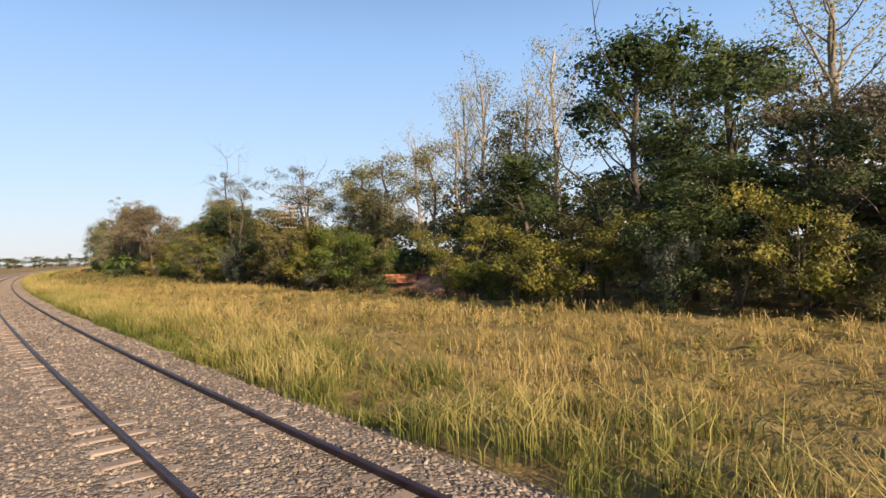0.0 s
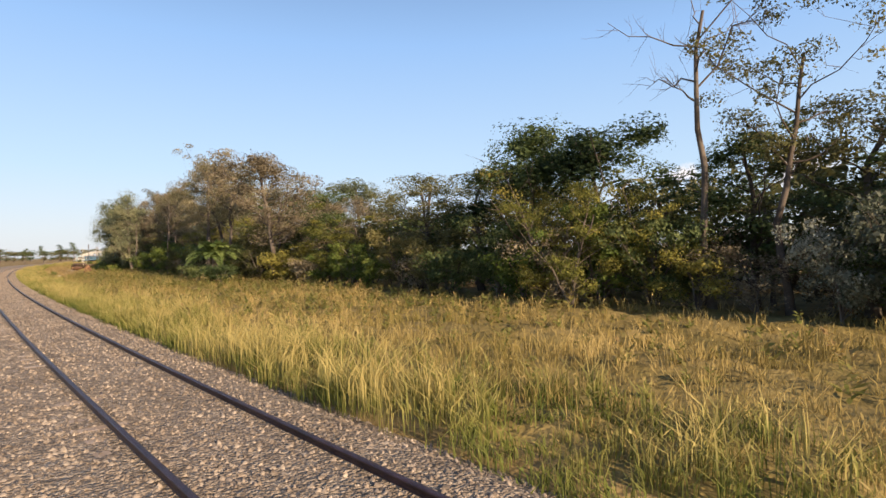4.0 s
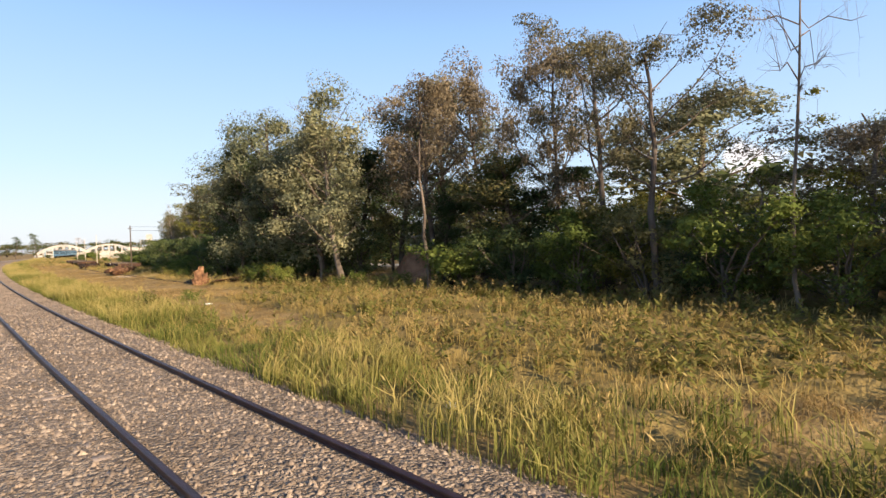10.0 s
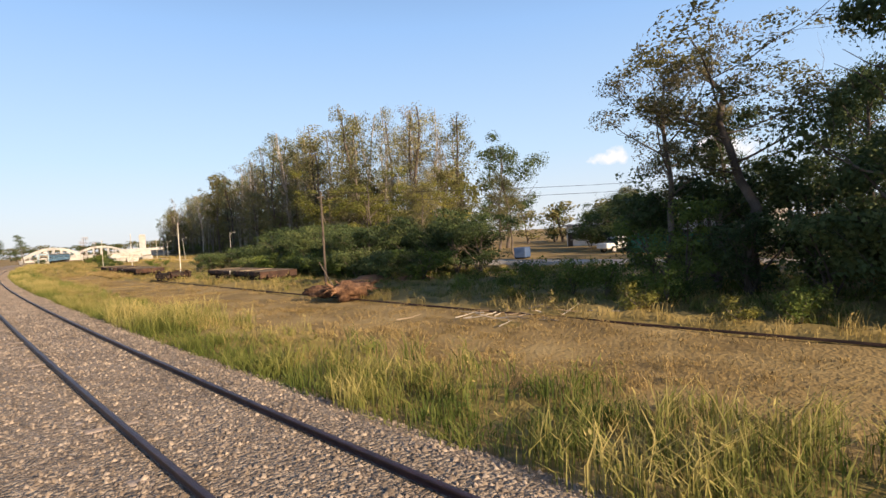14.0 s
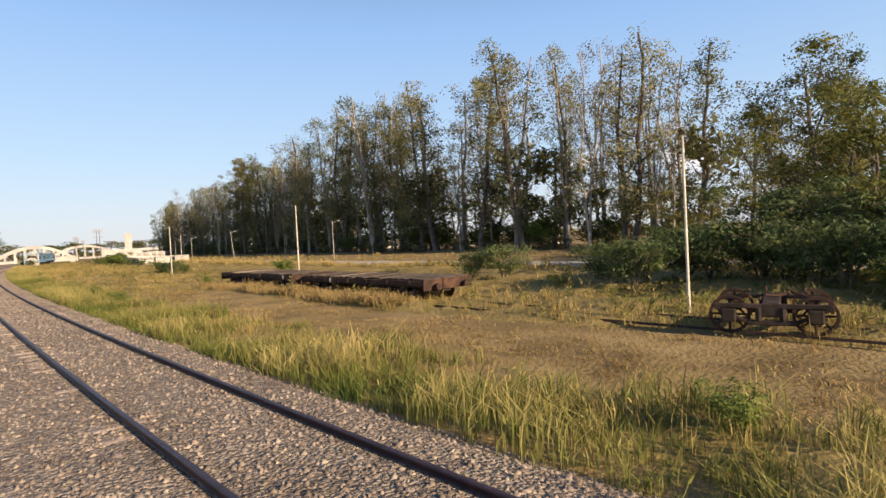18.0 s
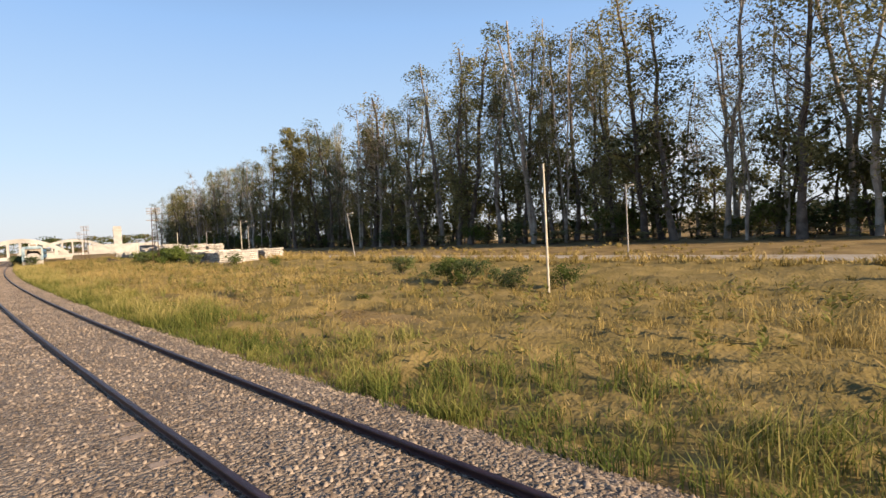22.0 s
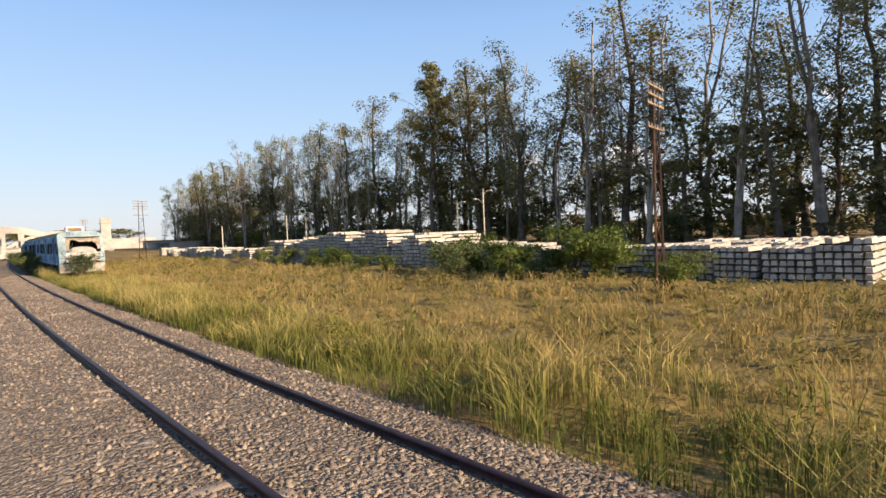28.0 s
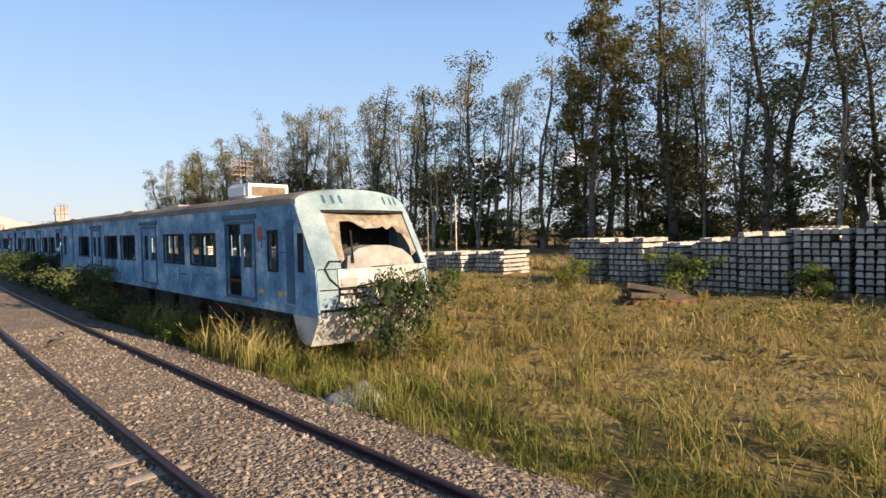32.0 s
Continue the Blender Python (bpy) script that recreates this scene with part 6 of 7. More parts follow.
def sheet_pile():
    ob = thing("steel_sheet_pile", at(164.2, 16.3, -0.45, 70), "rusted steel sheets and beams lying in weeds", "scrap")
    for i, (x, y, tilt) in enumerate(((0, 0, 8), (0.3, 0.5, 4), (-0.3, 1.0, -5))):
        q = part("steel_sheet", block(-0.4, 0.4, -1.1, 1.1, 0, 0.04, 0.01), RUST, ob)
        q.matrix_basis = pose(x, y * 0.3, 0.15 + 0.12 * i, tilt, 6, i * 7)


sheet_pile()
set_on("earth_mound", lump(4, 1.0, 0.7, 0.35, 0.5), WOOD_DARK, 168.8, 15.4, 0.0, "low dark mound of bark and earth", "mound")


def root_stump():
    ob = thing("uprooted_stump", at(195.9, 15.0, -0.5, 15), "uprooted reddish tree stump with broken roots", "stump")
    part("root_ball", lump(6, 1.15, 0.75, 0.45, 0.55), LOG, ob).matrix_basis = pose(0, 0, 0.45)
    part("stump_log", lump(8, 0.34, 1.0, 0.3, 0.5), LOG, ob).matrix_basis = pose(-0.4, 1.6, 0.4, 0, 0, 10)
    r = random.Random(4)
    for i in range(38):
        a, e = r.uniform(0, 6.28), r.uniform(-0.1, 0.9)
        p = Vector((1.1 * math.cos(a), 0.75 * math.sin(a), 0.45 + 0.3 * math.sin(e)))
        d = Vector((math.cos(a), math.sin(a), e)).normalized() * r.uniform(0.2, 0.6)
        bm = bmesh.new()
        rod(bm, p, p + d * 0.6, 0.07, 0.045, 6)
        rod(bm, p + d * 0.6, p + d + Vector((0, 0, r.uniform(-0.2, 0.1))), 0.045, 0.012, 5)
        part("root", bm, LOG, ob)
    part("leaning_stick", bar((-0.2, 1.0, 0.6), (-0.6, 1.5, 1.9), 0.035, 0.02, 6), BARK, ob)


root_stump()


def brush_pile():
    ob = thing("brush_pile", at(184.3, 14.2, -0.45, 40), "heap of dry broken branches and bleached twigs", "branches")
    r = random.Random(12)
    for i in range(44):
        p = Vector((r.gauss(0, 0.6), r.gauss(0, 1.8), r.uniform(0.02, 0.2)))
        d = Vector((r.uniform(-1, 1), r.uniform(-1, 1), r.uniform(-0.15, 0.25))).normalized() * r.uniform(0.4, 1.2)
        d.z *= 0.5
        bm = bmesh.new()
        rod(bm, p - d / 2, p, 0.022, 0.018, 5)
        rod(bm, p, p + d / 2 + Vector((0, 0, r.uniform(0, 0.08))), 0.018, 0.006, 5)
        part("branch", bm, BARK_PALE if i % 3 else PLANK, ob)


brush_pile()
set_on("earth_mound", lump(11, 1.7, 1.2, 0.45, 0.5), EARTH, 200.5, 22.6, -0.1, "low mound of reddish earth by the bushes", "mound")
set_on("earth_mound", lump(12, 2.4, 1.4, 0.5, 0.4), EARTH, 203.5, 21.4, -0.05, "low bare earth heap in front of the bushes", "mound")
set_on("earth_mound", lump(15, 2.4, 2.6, 1.9, 0.5), EARTH, 153.0, 25.0, -0.25, "large heap of reddish bare earth under the trees", "mound")
set_on("earth_mound", lump(16, 1.6, 2.0, 1.4, 0.5), EARTH, 150.2, 24.2, -0.2, "smaller heap of reddish bare earth under the trees", "mound")


def tyre_heap():
    bm = bmesh.new()
    n, m = 18, 8
    vs = [[bm.verts.new(((0.3 + 0.11 * math.cos(b)) * math.cos(a), (0.3 + 0.11 * math.cos(b)) * math.sin(a), 0.12 * math.sin(b))) for b in (2 * math.pi * j / m for j in range(m))] for a in (2 * math.pi * i / n for i in range(n))]
    for i in range(n):
        for j in range(m):
            bm.faces.new((vs[i][j], vs[(i + 1) % n][j], vs[(i + 1) % n][(j + 1) % m], vs[i][(j + 1) % m]))
    me = bpy.data.meshes.new("tyre")
    bm.to_mesh(me)
    bm.free()
    me.materials.append(BLACK)
    r = random.Random(6)
    for i in range(14):
        x, y = plan(145.4 + r.uniform(-1.8, 1.8), 22.0 + r.uniform(-0.6, 0.8))
        ob = new("old_tyre", me)
        layer = i // 6
        ob.matrix_basis = pose(float(x), float(y), float(ground_z(x, y)) + 0.14 + layer * 0.24, r.uniform(-12, 12), r.uniform(-12, 12), 0) if i % 4 else pose(float(x), float(y), float(ground_z(x, y)) + 0.42 + layer * 0.2, 78, 0, r.uniform(0, 180))
        tagged(ob, "worn black car tyre dumped on a heap", "tyre", "dumped tyres")


tyre_heap()


# ---- brick ruin in the gap of the wood ----
def brick_ruin():
    ob = thing("brick_ruin", at(31.2, 25.8, 0.25, 40), "ruined low walls of red brick between trees", "ruin")
    bm = block(-0.11, 0.11, -0.053, 0.053, 0, 0.062, 0.006)
    me = bpy.data.meshes.new("brick")
    bm.to_mesh(me)
    bm.free()
    me.materials.append(BRICK)
    r = random.Random(3)
    count = 0
    for x0, y0, ang, length, top in ((-1.8, 0, 0, 1.5, 0.8), (0.6, 0, 0, 1.6, 1.1), (-1.8, 0, 90, 2.2, 0.65)):
        wall = new("brick_wall")
        wall.parent = ob
        wall.matrix_basis = pose(x0, y0, 0, 0, 0, ang)
        part("wall_core", block(0.02, length - 0.02, -0.04, 0.04, 0, top - 0.35), BRICK, wall)
        for row in range(int(top / 0.16)):
            for c in range(int(length / 0.235)):
                if row > 3 and r.random() < 0.09 * (row - 3) or count > 280:
                    continue
                shared("brick", me, wall, pose(0.12 + c * 0.235 + (0.11 if row % 2 else 0), -0.02, row * 0.16, 0, 0, r.uniform(-2, 2)) @ Matrix.Diagonal((1, 1.25, 2.3, 1)))
                count += 1
    part("fallen_lintel", block(-1.2, 1.4, -0.12, 0.12, 0, 0.16, 0.02), CONCRETE, ob).matrix_basis = pose(0.2, -1.0, 0.12, 0, 8, 18)
    for i in range(9):
        part("rubble_piece", lump(20 + i, r.uniform(0.15, 0.35), r.uniform(0.12, 0.3), r.uniform(0.08, 0.2), 0.3, 1), CONCRETE if i % 2 else BRICK, ob).matrix_basis = pose(r.uniform(-2.2, 2.2), r.uniform(-2.0, -0.4), 0.1)


brick_ruin()
set_on("earth_mound", lump(41, 2.0, 4.6, 1.05, 0.35), EARTH, 30.2, 25.6, -0.1, "long bank of dark earth carrying brick rubble", "mound")


def rubble_scatter():
    """Broken pale blocks and bricks lying on the bank."""
    r = random.Random(23)
    for i in range(34):
        s, lat = 30.2 + r.uniform(-3.6, 3.6), 24.9 + r.uniform(-0.5, 1.0)
        h = 1.0 * math.sqrt(max(0.05, 1 - ((s - 30.2) / 4.6) ** 2 - ((lat - 25.6) / 2.0) ** 2))
        x, y = plan(s, lat)
        ob = part("broken_block", lump(60 + i, r.uniform(0.14, 0.34), r.uniform(0.12, 0.26), r.uniform(0.08, 0.18), 0.35, 1), (CONCRETE, BRICK, WHITEWASH)[i % 3])
        ob.matrix_basis = pose(float(x), float(y), float(ground_z(x, y)) - 0.12 + h, r.uniform(-20, 20), r.uniform(-20, 20), r.uniform(0, 360))
        tagged(ob, ("grey broken concrete block lying on the bank", "broken piece of red brickwork on the bank", "pale plastered rubble block on the bank")[i % 3], "rubble", "rubble on the bank")


rubble_scatter()


# ---- palm ----
def palm(s, lat, trunk_h, size, label):
    x, y = plan(s, lat)
    ob = thing("palm", pose(float(x), float(y), float(ground_z(x, y)) - 0.05), label, "palm")
    bm = bmesh.new()
    for i in range(7):
        rod(bm, (0, 0, trunk_h * i / 7), (0, 0, trunk_h * (i + 1) / 7), 0.34, 0.27, 10)
    part("trunk", bm, BARK, ob)
    r = random.Random(int(s))
    for i in range(30):
        a, e = i * 2.4 + r.uniform(-0.2, 0.2), 1.38 - 1.15 * (i / 30) + r.uniform(-0.14, 0.14)
        ln = size * r.uniform(0.85, 1.15)
        spine = [Vector((math.cos(a) * ln * q * math.cos(e), math.sin(a) * ln * q * math.cos(e), trunk_h + ln * (q * math.sin(e) - 0.62 * q ** 2.4))) for q in (0, 0.2, 0.4, 0.6, 0.8, 1.0)]
        bm = bmesh.new()
        for p, q in zip(spine, spine[1:]):
            rod(bm, p, q, 0.022, 0.015, 4)
        side = Vector((-math.sin(a), math.cos(a), 0))
        for k in range(34):
            q = 0.10 + 0.90 * k / 34
            j = min(int(q * 5), 4)
            p = spine[j].lerp(spine[j + 1], q * 5 - j)
            fwd = (spine[j + 1] - spine[j]).normalized()
            w = 0.52 * size / 2.4 * math.sin(math.pi * min(1, q * 0.85 + 0.15)) + 0.1
            for sg in (-1, 1):
                tip = p + side * sg * w * 0.8 + fwd * w * 0.55 + Vector((0, 0, 0.12 * w))
                bm.faces.new([bm.verts.new(v) for v in (p, p.lerp(tip, 0.5) + fwd * 0.05, tip, p.lerp(tip, 0.5) - fwd * 0.05)])
        part("frond", bm, LEAF_PALM, ob)
    return ob


palm(103.0, 18.0, 2.5, 3.3, "broad dark green date palm among bushes")
palm(70.0, 40.0, 4.0, 2.6, "date palm deep in the wood")


# ---- road, vehicles and houses beyond the clearing ----
strip("dirt_road", 150, 420, 4.0, [(36.6, -0.62), (36.9, -0.40), (40.6, -0.38), (40.9, -0.62)], ROAD, "pale dirt road running behind the field", "road")


def pickup(s, lat, turn):
    x, y = plan(s, lat)
    ob = thing("pickup_truck", pose(float(x), float(y), -0.45, 0, 0, -math.degrees(heading(s)) + turn), "parked white pickup truck beside the dirt road", "car")
    part("body", block(-0.85, 0.85, -2.4, 2.4, 0.45, 1.0, 0.08), CAR_WHITE, ob)
    part("cab", block(-0.78, 0.78, -0.6, 1.1, 1.0, 1.62, 0.15), CAR_WHITE, ob)
    part("side_window", block(-0.80, 0.80, -0.45, 0.9, 1.12, 1.5, 0.04), GLASS_CAR, ob)
    part("windscreen", block(-0.68, 0.68, -0.66, 1.16, 1.12, 1.48, 0.04), GLASS_CAR, ob)
    for sx in (-0.8, 0.8):
        for yy in (-1.5, 1.5):
            w = part("wheel", bar((sx - 0.1, yy, 0.36), (sx + 0.1, yy, 0.36), 0.36, None, 16), BLACK, ob)
            part("rim", bar((sx - 0.112, yy, 0.36), (sx + 0.112, yy, 0.36), 0.2, None, 12), GREY_TRIM, w)


pickup(203.0, 52.5, 70)


def skip():
    ob = thing("rubbish_skip", at(208.5, 43.0, -0.42, 20), "dark blue rubbish skip with a red end beside the road", "skip")
    part("hull", block(-0.8, 0.8, -0.6, 0.6, 0.1, 1.1, 0.06), SKIP_BLUE, ob)
    part("end_panel", block(0.8, 0.84, -0.55, 0.55, 0.15, 1.05, 0.01), RED_PAINT, ob)
    for x in (-0.6, 0.5):
        part("foot", block(x, x + 0.12, -0.55, 0.55, 0, 0.12), BLACK, ob)


skip()


def house(s, lat, w, d, h, mat, label, turn=0.0):
    x, y = plan(s, lat)
    ob = thing("house", pose(float(x), float(y), GROUND, 0, 0, -math.degrees(heading(s)) + turn), label, "house")
    part("wall", block(-d / 2, d / 2, -w / 2, w / 2, 0, h), mat, ob)
    part("roof", block(-d / 2 - 0.4, d / 2 + 0.4, -w / 2 - 0.4, w / 2 + 0.4, h + 0.004, h + 0.3, 0.05), RUST if h < 3 else GREY_TRIM, ob)
    for k in range(max(1, int(w / 3))):
        yy = -w / 2 + 1.2 + k * 3
        win = part("window", block(-d / 2 - 0.03, -d / 2 + 0.01, yy, yy + 1.0, 1.0, 2.0), GLASS_CAR, ob)
        part("sill", block(-d / 2 - 0.1, -d / 2, yy - 0.1, yy + 1.1, 0.92, 0.99), WHITEWASH, win)
    part("door", block(-d / 2 - 0.04, -d / 2 + 0.01, w / 2 - 1.1, w / 2 - 0.2, 0, 2.05), WOOD_DARK, ob)
    return ob


house(219, 74, 9, 6, 3.0, WHITEWASH, "low white house beyond the dirt road")
house(193.5, 58, 8, 6, 3.3, GREY_TRIM, "low grey house behind a green fence")
tree(("pine", 0), 195.5, 66.0, 8.6, rad=2.0, group="trees beyond the clearing", label="dark pointed conifer behind a grey house")
for s, lat in ((300, 96), (330, 97), (372, 97), (398, 96)):
    house(s, lat, 8, 6, 2.9, BRIDGE, "low pale house seen between the belt's trunks")


def fence():
    ob = thing("sheet_fence", at(194.5, 50, GROUND, 0), "green corrugated sheet fence in front of a house", "fence")
    for i in range(12):
        part("panel", block(-0.03 + 0.02 * (i % 2), 0.03 + 0.02 * (i % 2), -6 + i, -5.02 + i, 0.05, 1.9, 0.01), FENCE_GREEN, ob)
    for i in range(7):
        part("post", block(-0.06, 0.0, -6.05 + i * 2, -5.95 + i * 2, 0, 2.0), WOOD_DARK, ob)


fence()


# ---- bridge and distance ----
def bowstring(x, y, span, rise, deck, toward, label):
    """One concrete bowstring arch span: two ribs, hangers, deck and piers."""
    ob = thing("arch_bridge_span", pose(x, y, GROUND, 0, 0, toward), label, "bridge", "spans of the arch bridge")
    n = 16
    for off in (-3.4, 3.4):
        pts = [(span * (k / n - 0.5), deck + rise * 4 * (k / n) * (1 - k / n)) for k in range(n + 1)]
        bm = bmesh.new()
        for (xa, za), (xb, zb) in zip(pts, pts[1:]):
            vs = [bm.verts.new(p) for p in ((xa, off - 0.4, za - 0.1), (xa, off + 0.4, za - 0.1), (xa, off + 0.4, za + 1.0), (xa, off - 0.4, za + 1.0), (xb, off - 0.4, zb - 0.1), (xb, off + 0.4, zb - 0.1), (xb, off + 0.4, zb + 1.0), (xb, off - 0.4, zb + 1.0))]
            for f in ((0, 1, 5, 4), (2, 3, 7, 6), (0, 4, 7, 3), (1, 2, 6, 5)):
                bm.faces.new([vs[i] for i in f])
        part("arch_rib", bm, BRIDGE, ob)
        for k in range(2, n - 1, 2):
            xa, za = pts[k]
            part("hanger", block(xa - 0.3, xa + 0.3, off - 0.3, off + 0.3, deck, za), BRIDGE, ob)
    part("deck", block(-span / 2 - 1, span / 2 + 1, -4.2, 4.2, deck - 1.0, deck, 0.05), BRIDGE, ob)
    for sx in (-1, 1):
        part("pier", block(sx * span / 2 - 0.9, sx * span / 2 + 0.9, -3.8, 3.8, 0, deck - 1.0, 0.08), BRIDGE, ob)
    return ob


bowstring(102.4, 464.4, 23.0, 4.2, 1.6, -20, "white concrete bowstring arch of a far road bridge")
bowstring(154.2, 551.9, 31.0, 5.4, 1.4, -24, "white concrete bowstring arch of a far road bridge")


def tower():
    ob = thing("cream_tower", pose(210.2, 622.9, GROUND, 0, 0, -25), "slim cream-coloured tower beyond the bridge", "tower")
    part("shaft", block(-2.2, 2.2, -2.2, 2.2, 0, 16.0, 0.1), BRIDGE, ob)
    part("cornice", block(-2.6, 2.6, -2.6, 2.6, 13.2, 13.9, 0.1), BRIDGE, ob)
    part("low_wing", block(-16, 22, -5, 5, 0, 5.2, 0.1), BRIDGE, ob)


tower()
for x, y, w, h in ((178, 500, 26, 2.2), (190, 540, 20, 3.0), (130, 520, 16, 2.4)):
    ob = thing("low_shed", pose(x, y, GROUND, 0, 0, -25), "long low white shed in the distance", "shed")
    part("wall", block(-w / 2, w / 2, -4, 4, 0, h, 0.05), BRIDGE, ob)
    part("roof", block(-w / 2 - 0.5, w / 2 + 0.5, -4.5, 4.5, h + 0.004, h + 0.35, 0.1), GREY_TRIM, ob)


def far_trees():
    r = random.Random(31)
    deep = []
    for i in range(64):
        a = radians(-9 + i * 0.52 + r.uniform(-0.4, 0.4))
        d = r.uniform(640, 760)
        k = r.uniform(10, 15) / 10
        deep.append((("back", i % 2), pose(20 + d * math.sin(a), 120 + d * math.cos(a), GROUND, 0, 0, r.uniform(0, 360)) @ Matrix.Diagonal((k * 2.3, k * 2.3, k, 1))))
    woodland("far_woods", deep, "far dark woods along the horizon")
    for x, y, h in ((86.2, 446.3, 12.4), (79, 452, 11), (72, 455, 10.5), (62, 450, 9)):
        wood, leaves, base = KINDS["pine", 0][:3]
        k = h / base
        ob = thing("cypress", pose(x, y, GROUND, 0, 0, r.uniform(0, 360)) @ Matrix.Diagonal((k * 1.1, k * 1.1, k, 1)), "far dark pointed cypress near the bridge", "tree", "far cypresses")
        shared("trunk", wood, ob)
        shared("crown", leaves, ob)


far_trees()


# ---- bushes and weeds of the field ----
def field_bushes():
    for s, lat, h, kind in ((373, 20.2, 1.5, 1), (355.2, 22.7, 2.3, 1), (359.7, 20.4, 1.9, 1), (357.3, 22.6, 2.9, 1), (362.9, 19.4, 2.1, 2), (352.3, 24.0, 1.5, 2), (351.0, 19.6, 1.6, 1), (337.5, 24.2, 1.6, 1), (302.9, 22.6, 1.5, 2), (293.7, 18.4, 1.7, 3), (293.0, 18.9, 1.5, 0), (297.0, 19.9, 0.9, 0), (291.0, 19.2, 1.1, 0), (289.6, 18.6, 1.2, 0), (287.6, 19.4, 1.3, 3), (308.5, 10.8, 0.8, 1),
                            (351.8, 5.9, 0.9, 1), (326, 24, 1.2, 2), (270, 23.0, 1.6, 1), (276, 26, 1.2, 2), (246.5, 23.6, 1.9, 0), (244.2, 23.9, 2.2, 0), (239.5, 22.5, 1.2, 1), (235.0, 21.6, 2.4, 0),
                            (248.5, 19.6, 1.3, 1), (102.4, 16.6, 1.7, 0), (103.8, 16.4, 1.9, 0), (105.4, 17.0, 1.9, 0), (101.0, 17.0, 1.8, 0), (99.4, 17.4, 1.9, 0), (257.6, 7.5, 0.85, 3), (263.5, 7.3, 0.8, 3), (268.8, 7.6, 0.7, 1), (226.2, 7.2, 0.8, 3), (150.4, 9.0, 0.9, 3), (152.1, 7.6, 0.8, 1), (186.7, 16.4, 1.2, 1), (181.3, 16.1, 1.1, 1), (178.3, 15.9, 0.9, 1), (177.1, 16.6, 1.2, 3), (292.8, 12.6, 0.5, 3), (309, 11.6, 0.6, 3), (306.3, 6.7, 0.9, 1), (62.3, 6.3, 0.8, 1), (264.5, 14.4, 0.9, 2), (391.5, 8.3, 0.9, 1), (403, 5.1, 1.3, 0), (406.5, 5.2, 1.9, 0), (411.0, 5.2, 1.5, 0), (418, 5.2, 2.3, 0), (415, 5.2, 1.5, 0), (422, 5.2, 2.2, 0), (400.3, 5.2, 1.0, 2), (397.8, 5.1, 1.0, 2), (395.2, 5.5, 0.8, 3), (393.6, 5.6, 0.7, 1), (361.5, 22.8, 2.2, 1), (363.8, 23.0, 2.4, 1), (365.2, 23.1, 2.7, 3), (358.8, 21.8, 2.0, 1), (356.3, 23.2, 2.8, 1), (384.0, 24.0, 1.9, 1), (387.5, 24.2, 1.6, 3), (392.5, 23.8, 2.1, 1), (398.0, 24.0, 1.7, 3), (380.5, 23.6, 1.5, 1), (427, 5.2, 2.2, 0), (432, 5.2, 1.8, 0), (383, 22.6, 1.4, 1), (396, 21.0, 1.3, 1), (378.6, 21.8, 2.0, 1), (371.0, 21.0, 1.4, 1), (402, 19.5, 1.1, 2)):
        tree(("shrub", 0 if kind in (0, 2) else 3) if h > 1.35 else ("weed", min(kind, 2)), s, lat, h, 1.0, group="bushes in the field", label="green leafy weed bush standing in dry grass")
    tree(("shrub", 0), 391.5, 7.15, 2.2, 0.62, group="bushes in the field", label="tall leafy green bush in front of the wrecked train")
    r = random.Random(17)
    # dark thicket behind the siding
    for i in range(30):
        s = 198 + i * 1.35
        tree(("shrub", 0), s, r.uniform(22.6, 27) if s > 206 else r.uniform(24.5, 28), r.uniform(3.0, 4.3) * (1 if s < 226 else 0.7), r.uniform(0.9, 1.2), group="thicket", label="dense dark green bush in the shade")
    for i in range(20):
        tree(("shrub", r.choice((0, 0, 3))), 198.5 + i * 1.45, r.uniform(21.4, 22.6), r.uniform(1.5, 2.4), 1.2, group="thicket", label="low dark green bush at the thicket's foot")
    for i in range(13):
        tree(("shrub", 0), 201 + i * 2.6, r.uniform(26, 30), r.uniform(3.8, 4.8), 1.2, group="thicket", label="dense dark green bush in the shade")
    for s, lat, h, k in ((234.7, 68.9, 18.6, "dark"), (206.7, 65, 7.0, "dark"), (203, 63, 6.0, "yellow"), (200, 69, 6.0, "yellow"), (209, 64, 6.5, "dark"), (213, 67, 6.0, "dark"), (229.4, 33, 11.0, "yellow"), (231.5, 39, 12.5, "olive"), (225, 36, 11.0, "yellow"), (235, 45, 11.5, "yellow"), (221, 40, 9.0, "olive"), (216, 50, 8, "olive"), (231, 52, 10, "yellow"), (238, 58, 12, "yellow"), (243, 62, 14, "olive"),
                         (226, 58, 11, "olive"), (245, 50, 6, "yellow"), (198, 75, 7, "dark"), (190, 78, 8, "olive"), (212, 80, 8, "olive"), (182, 70, 9, "dark"), (176, 62, 8, "dark"), (220, 84, 9, "olive"), (204, 90, 10, "olive"), (228, 95, 10, "grey")):
        tree(k, s, lat, h, group="trees beyond the clearing")
    for s, lat, h in ((180, 30, 6.2), (184.5, 24.0, 4.6), (181.5, 23.0, 5.0), (183.0, 27.0, 5.6), (179.0, 26.0, 5.4)):
        tree(("shrub", 0), s, lat, h, 1.05, group="thicket", label="dense dark green bush in the shade")
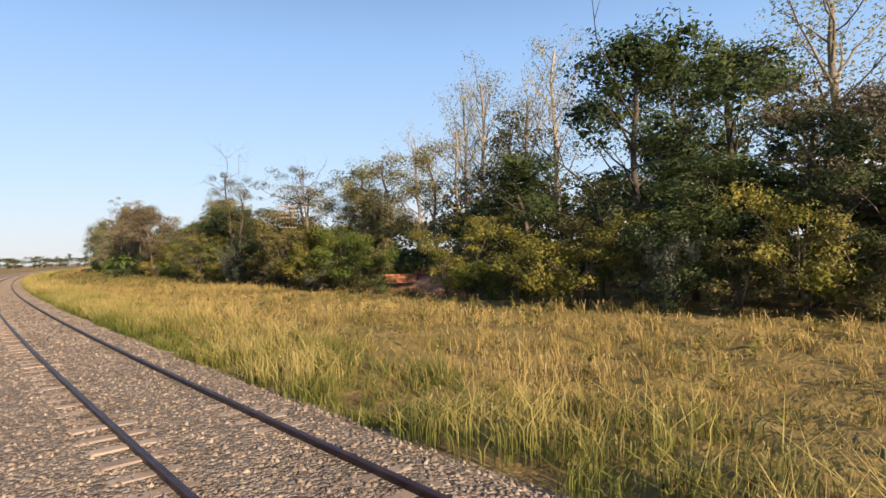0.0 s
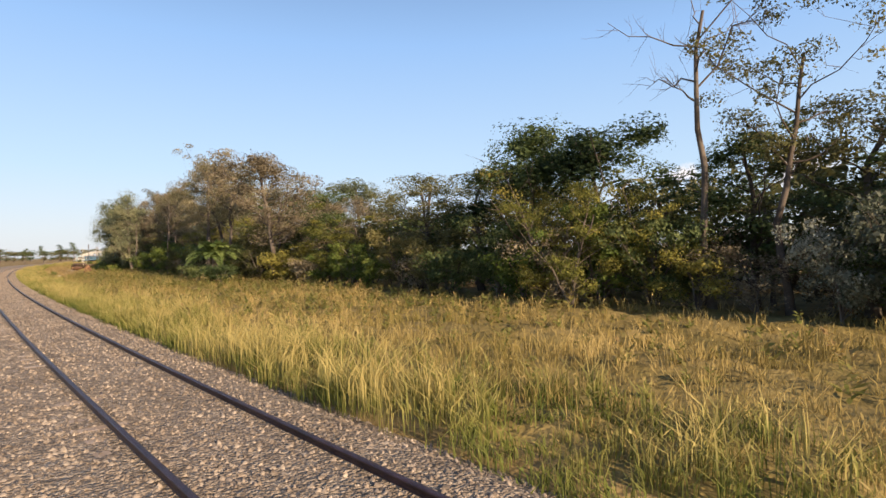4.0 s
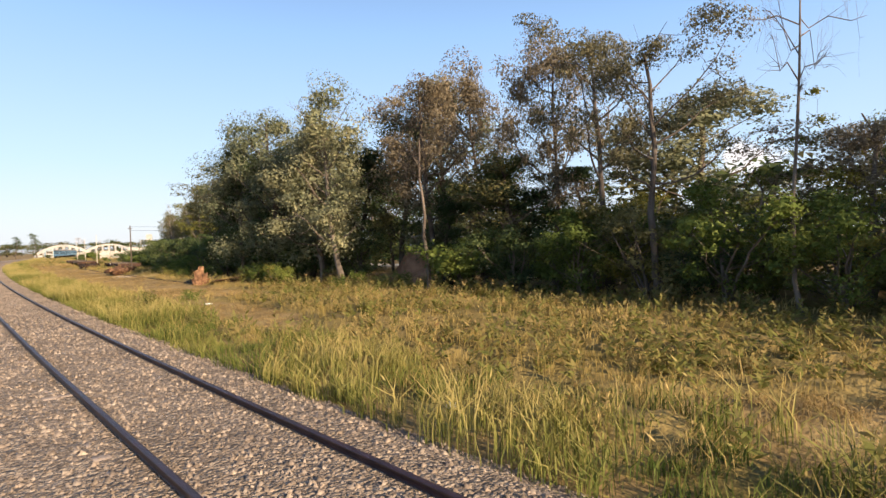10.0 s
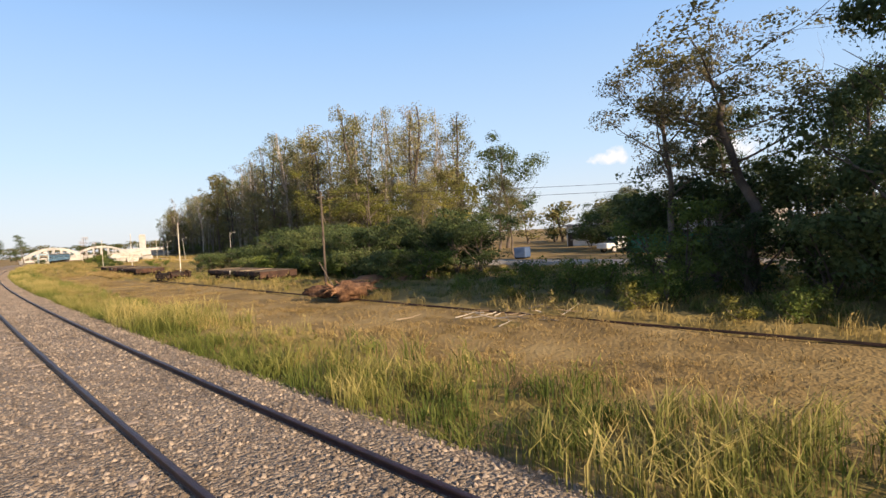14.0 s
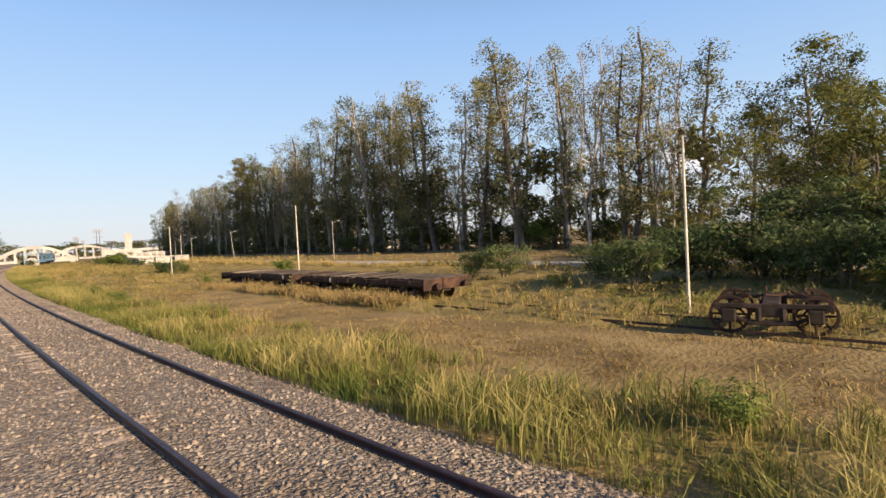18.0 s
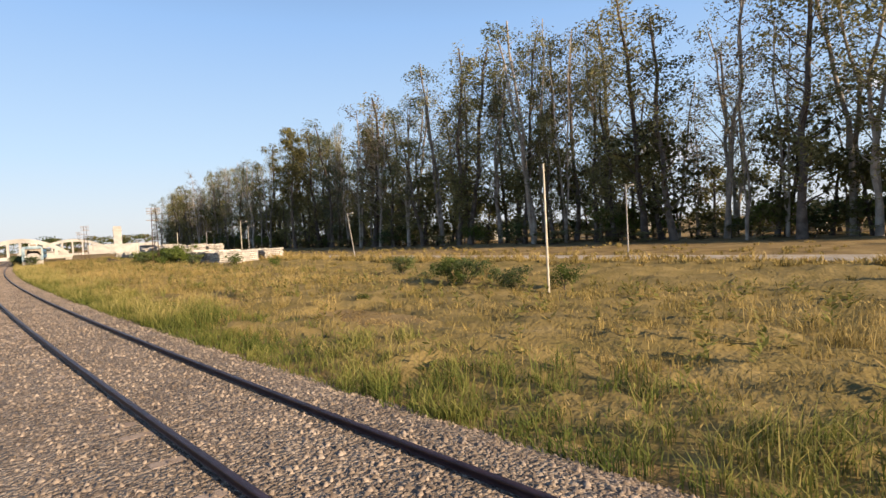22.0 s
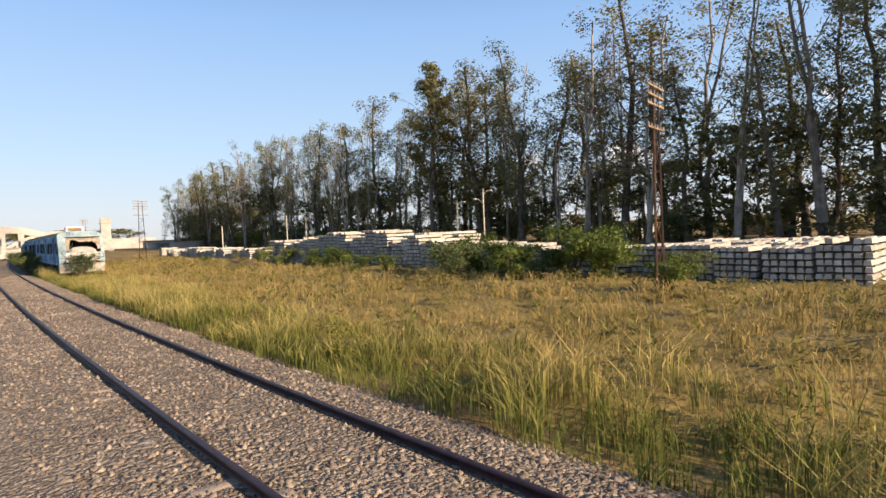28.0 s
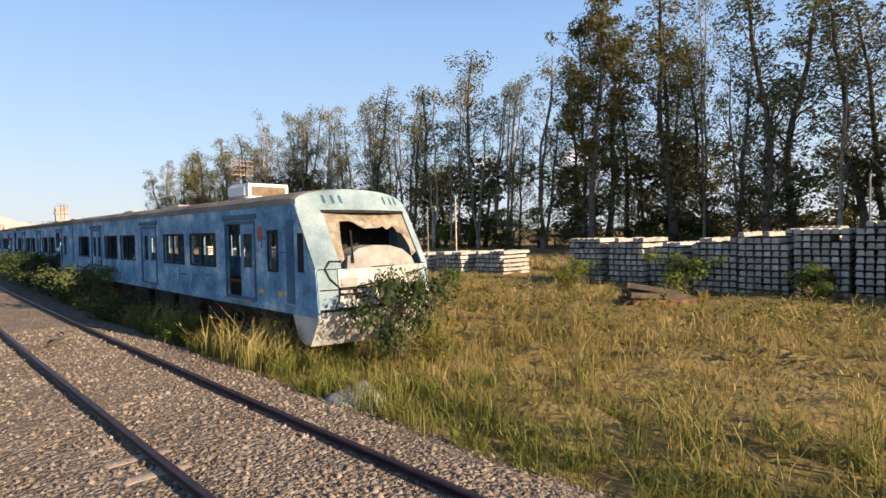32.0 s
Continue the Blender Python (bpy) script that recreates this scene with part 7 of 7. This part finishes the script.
    # Trees added in the wood's hidden depth so that its shade covers the clearing.
    for s, lat, h in ((178, 34, 10), (174, 38, 11), (180, 42, 10), (176, 47, 11), (170, 33, 11), (183, 29, 8.5), (168, 43, 10)):
        tree("dark", s, lat, h, group="trees of the wood")
    for s, lat, h, rad in ((204.0, 57.0, 6.4, 3.4), (200.2, 56.5, 5.0, 2.4), (208.5, 60.0, 5.6, 2.6), (212.0, 62.0, 5.8, 2.8)):
        tree("dark", s, lat, h, group="trees beyond the clearing", rad=rad, label="dense round green tree beyond the dirt road")
        tree(("shrub", 0), s + 0.6, lat - 0.8, h * 0.55, 1.3, group="trees beyond the clearing", label="dense dark green bush beyond the dirt road")
    for i in range(26):
        s = r.uniform(148, 192)
        tree(("weed", r.choice((1, 2, 2))), s, r.uniform(17.0, 19.5), r.uniform(0.9, 1.8), 0.8, group="weeds", label="tall green weed at the clearing's edge")


field_bushes()


def woods_beyond_road():
    r = random.Random(44)
    deep = []
    for i in range(34):
        deep_tree(deep, 150 + i * 3.1, r.uniform(84, 104), r.uniform(5.5, 9.0), r.uniform(1.2, 1.6))
    woodland("woods_beyond_road", deep, "dark green trees in a row beyond the road")


woods_beyond_road()


# ---- litter ----
PLASTIC = material("pale_plastic", two((0.55, 0.57, 0.60), (0.78, 0.79, 0.80)), 6, 0.5, 0, 0.2, 40)


def litter():
    for i, (s, lat, rx, ry) in enumerate(((150.0, 9.7, 0.17, 0.09), (351.5, 5.0, 0.14, 0.10), (42.2, 5.6, 0.10, 0.07), (129.6, 6.2, 0.10, 0.08))):
        set_on("plastic_litter", lump(80 + i, rx, ry, 0.05, 0.7, 2), PLASTIC, s, lat, 0.12, "crumpled pale plastic litter lying in the grass", "litter", 25 * i)
    verts, faces = [], []
    pts = [Vector((*plan(398.6 + 0.35 * k + 0.1 * math.sin(k * 1.7), 2.5 + 0.14 * k + 0.12 * math.sin(k * 2.3)), BED + 0.03 + 0.03 * (k % 2))) for k in range(8)]
    tube(pts, [0.03, 0.034, 0.03, 0.028, 0.026, 0.022, 0.018, 0.008], 6, verts, faces)
    tagged(new("fallen_branch", raw("fallen_branch", np.concatenate(verts), np.concatenate(faces), BARK, True)), "thin dark fallen branch lying between the rails", "branch")


litter()
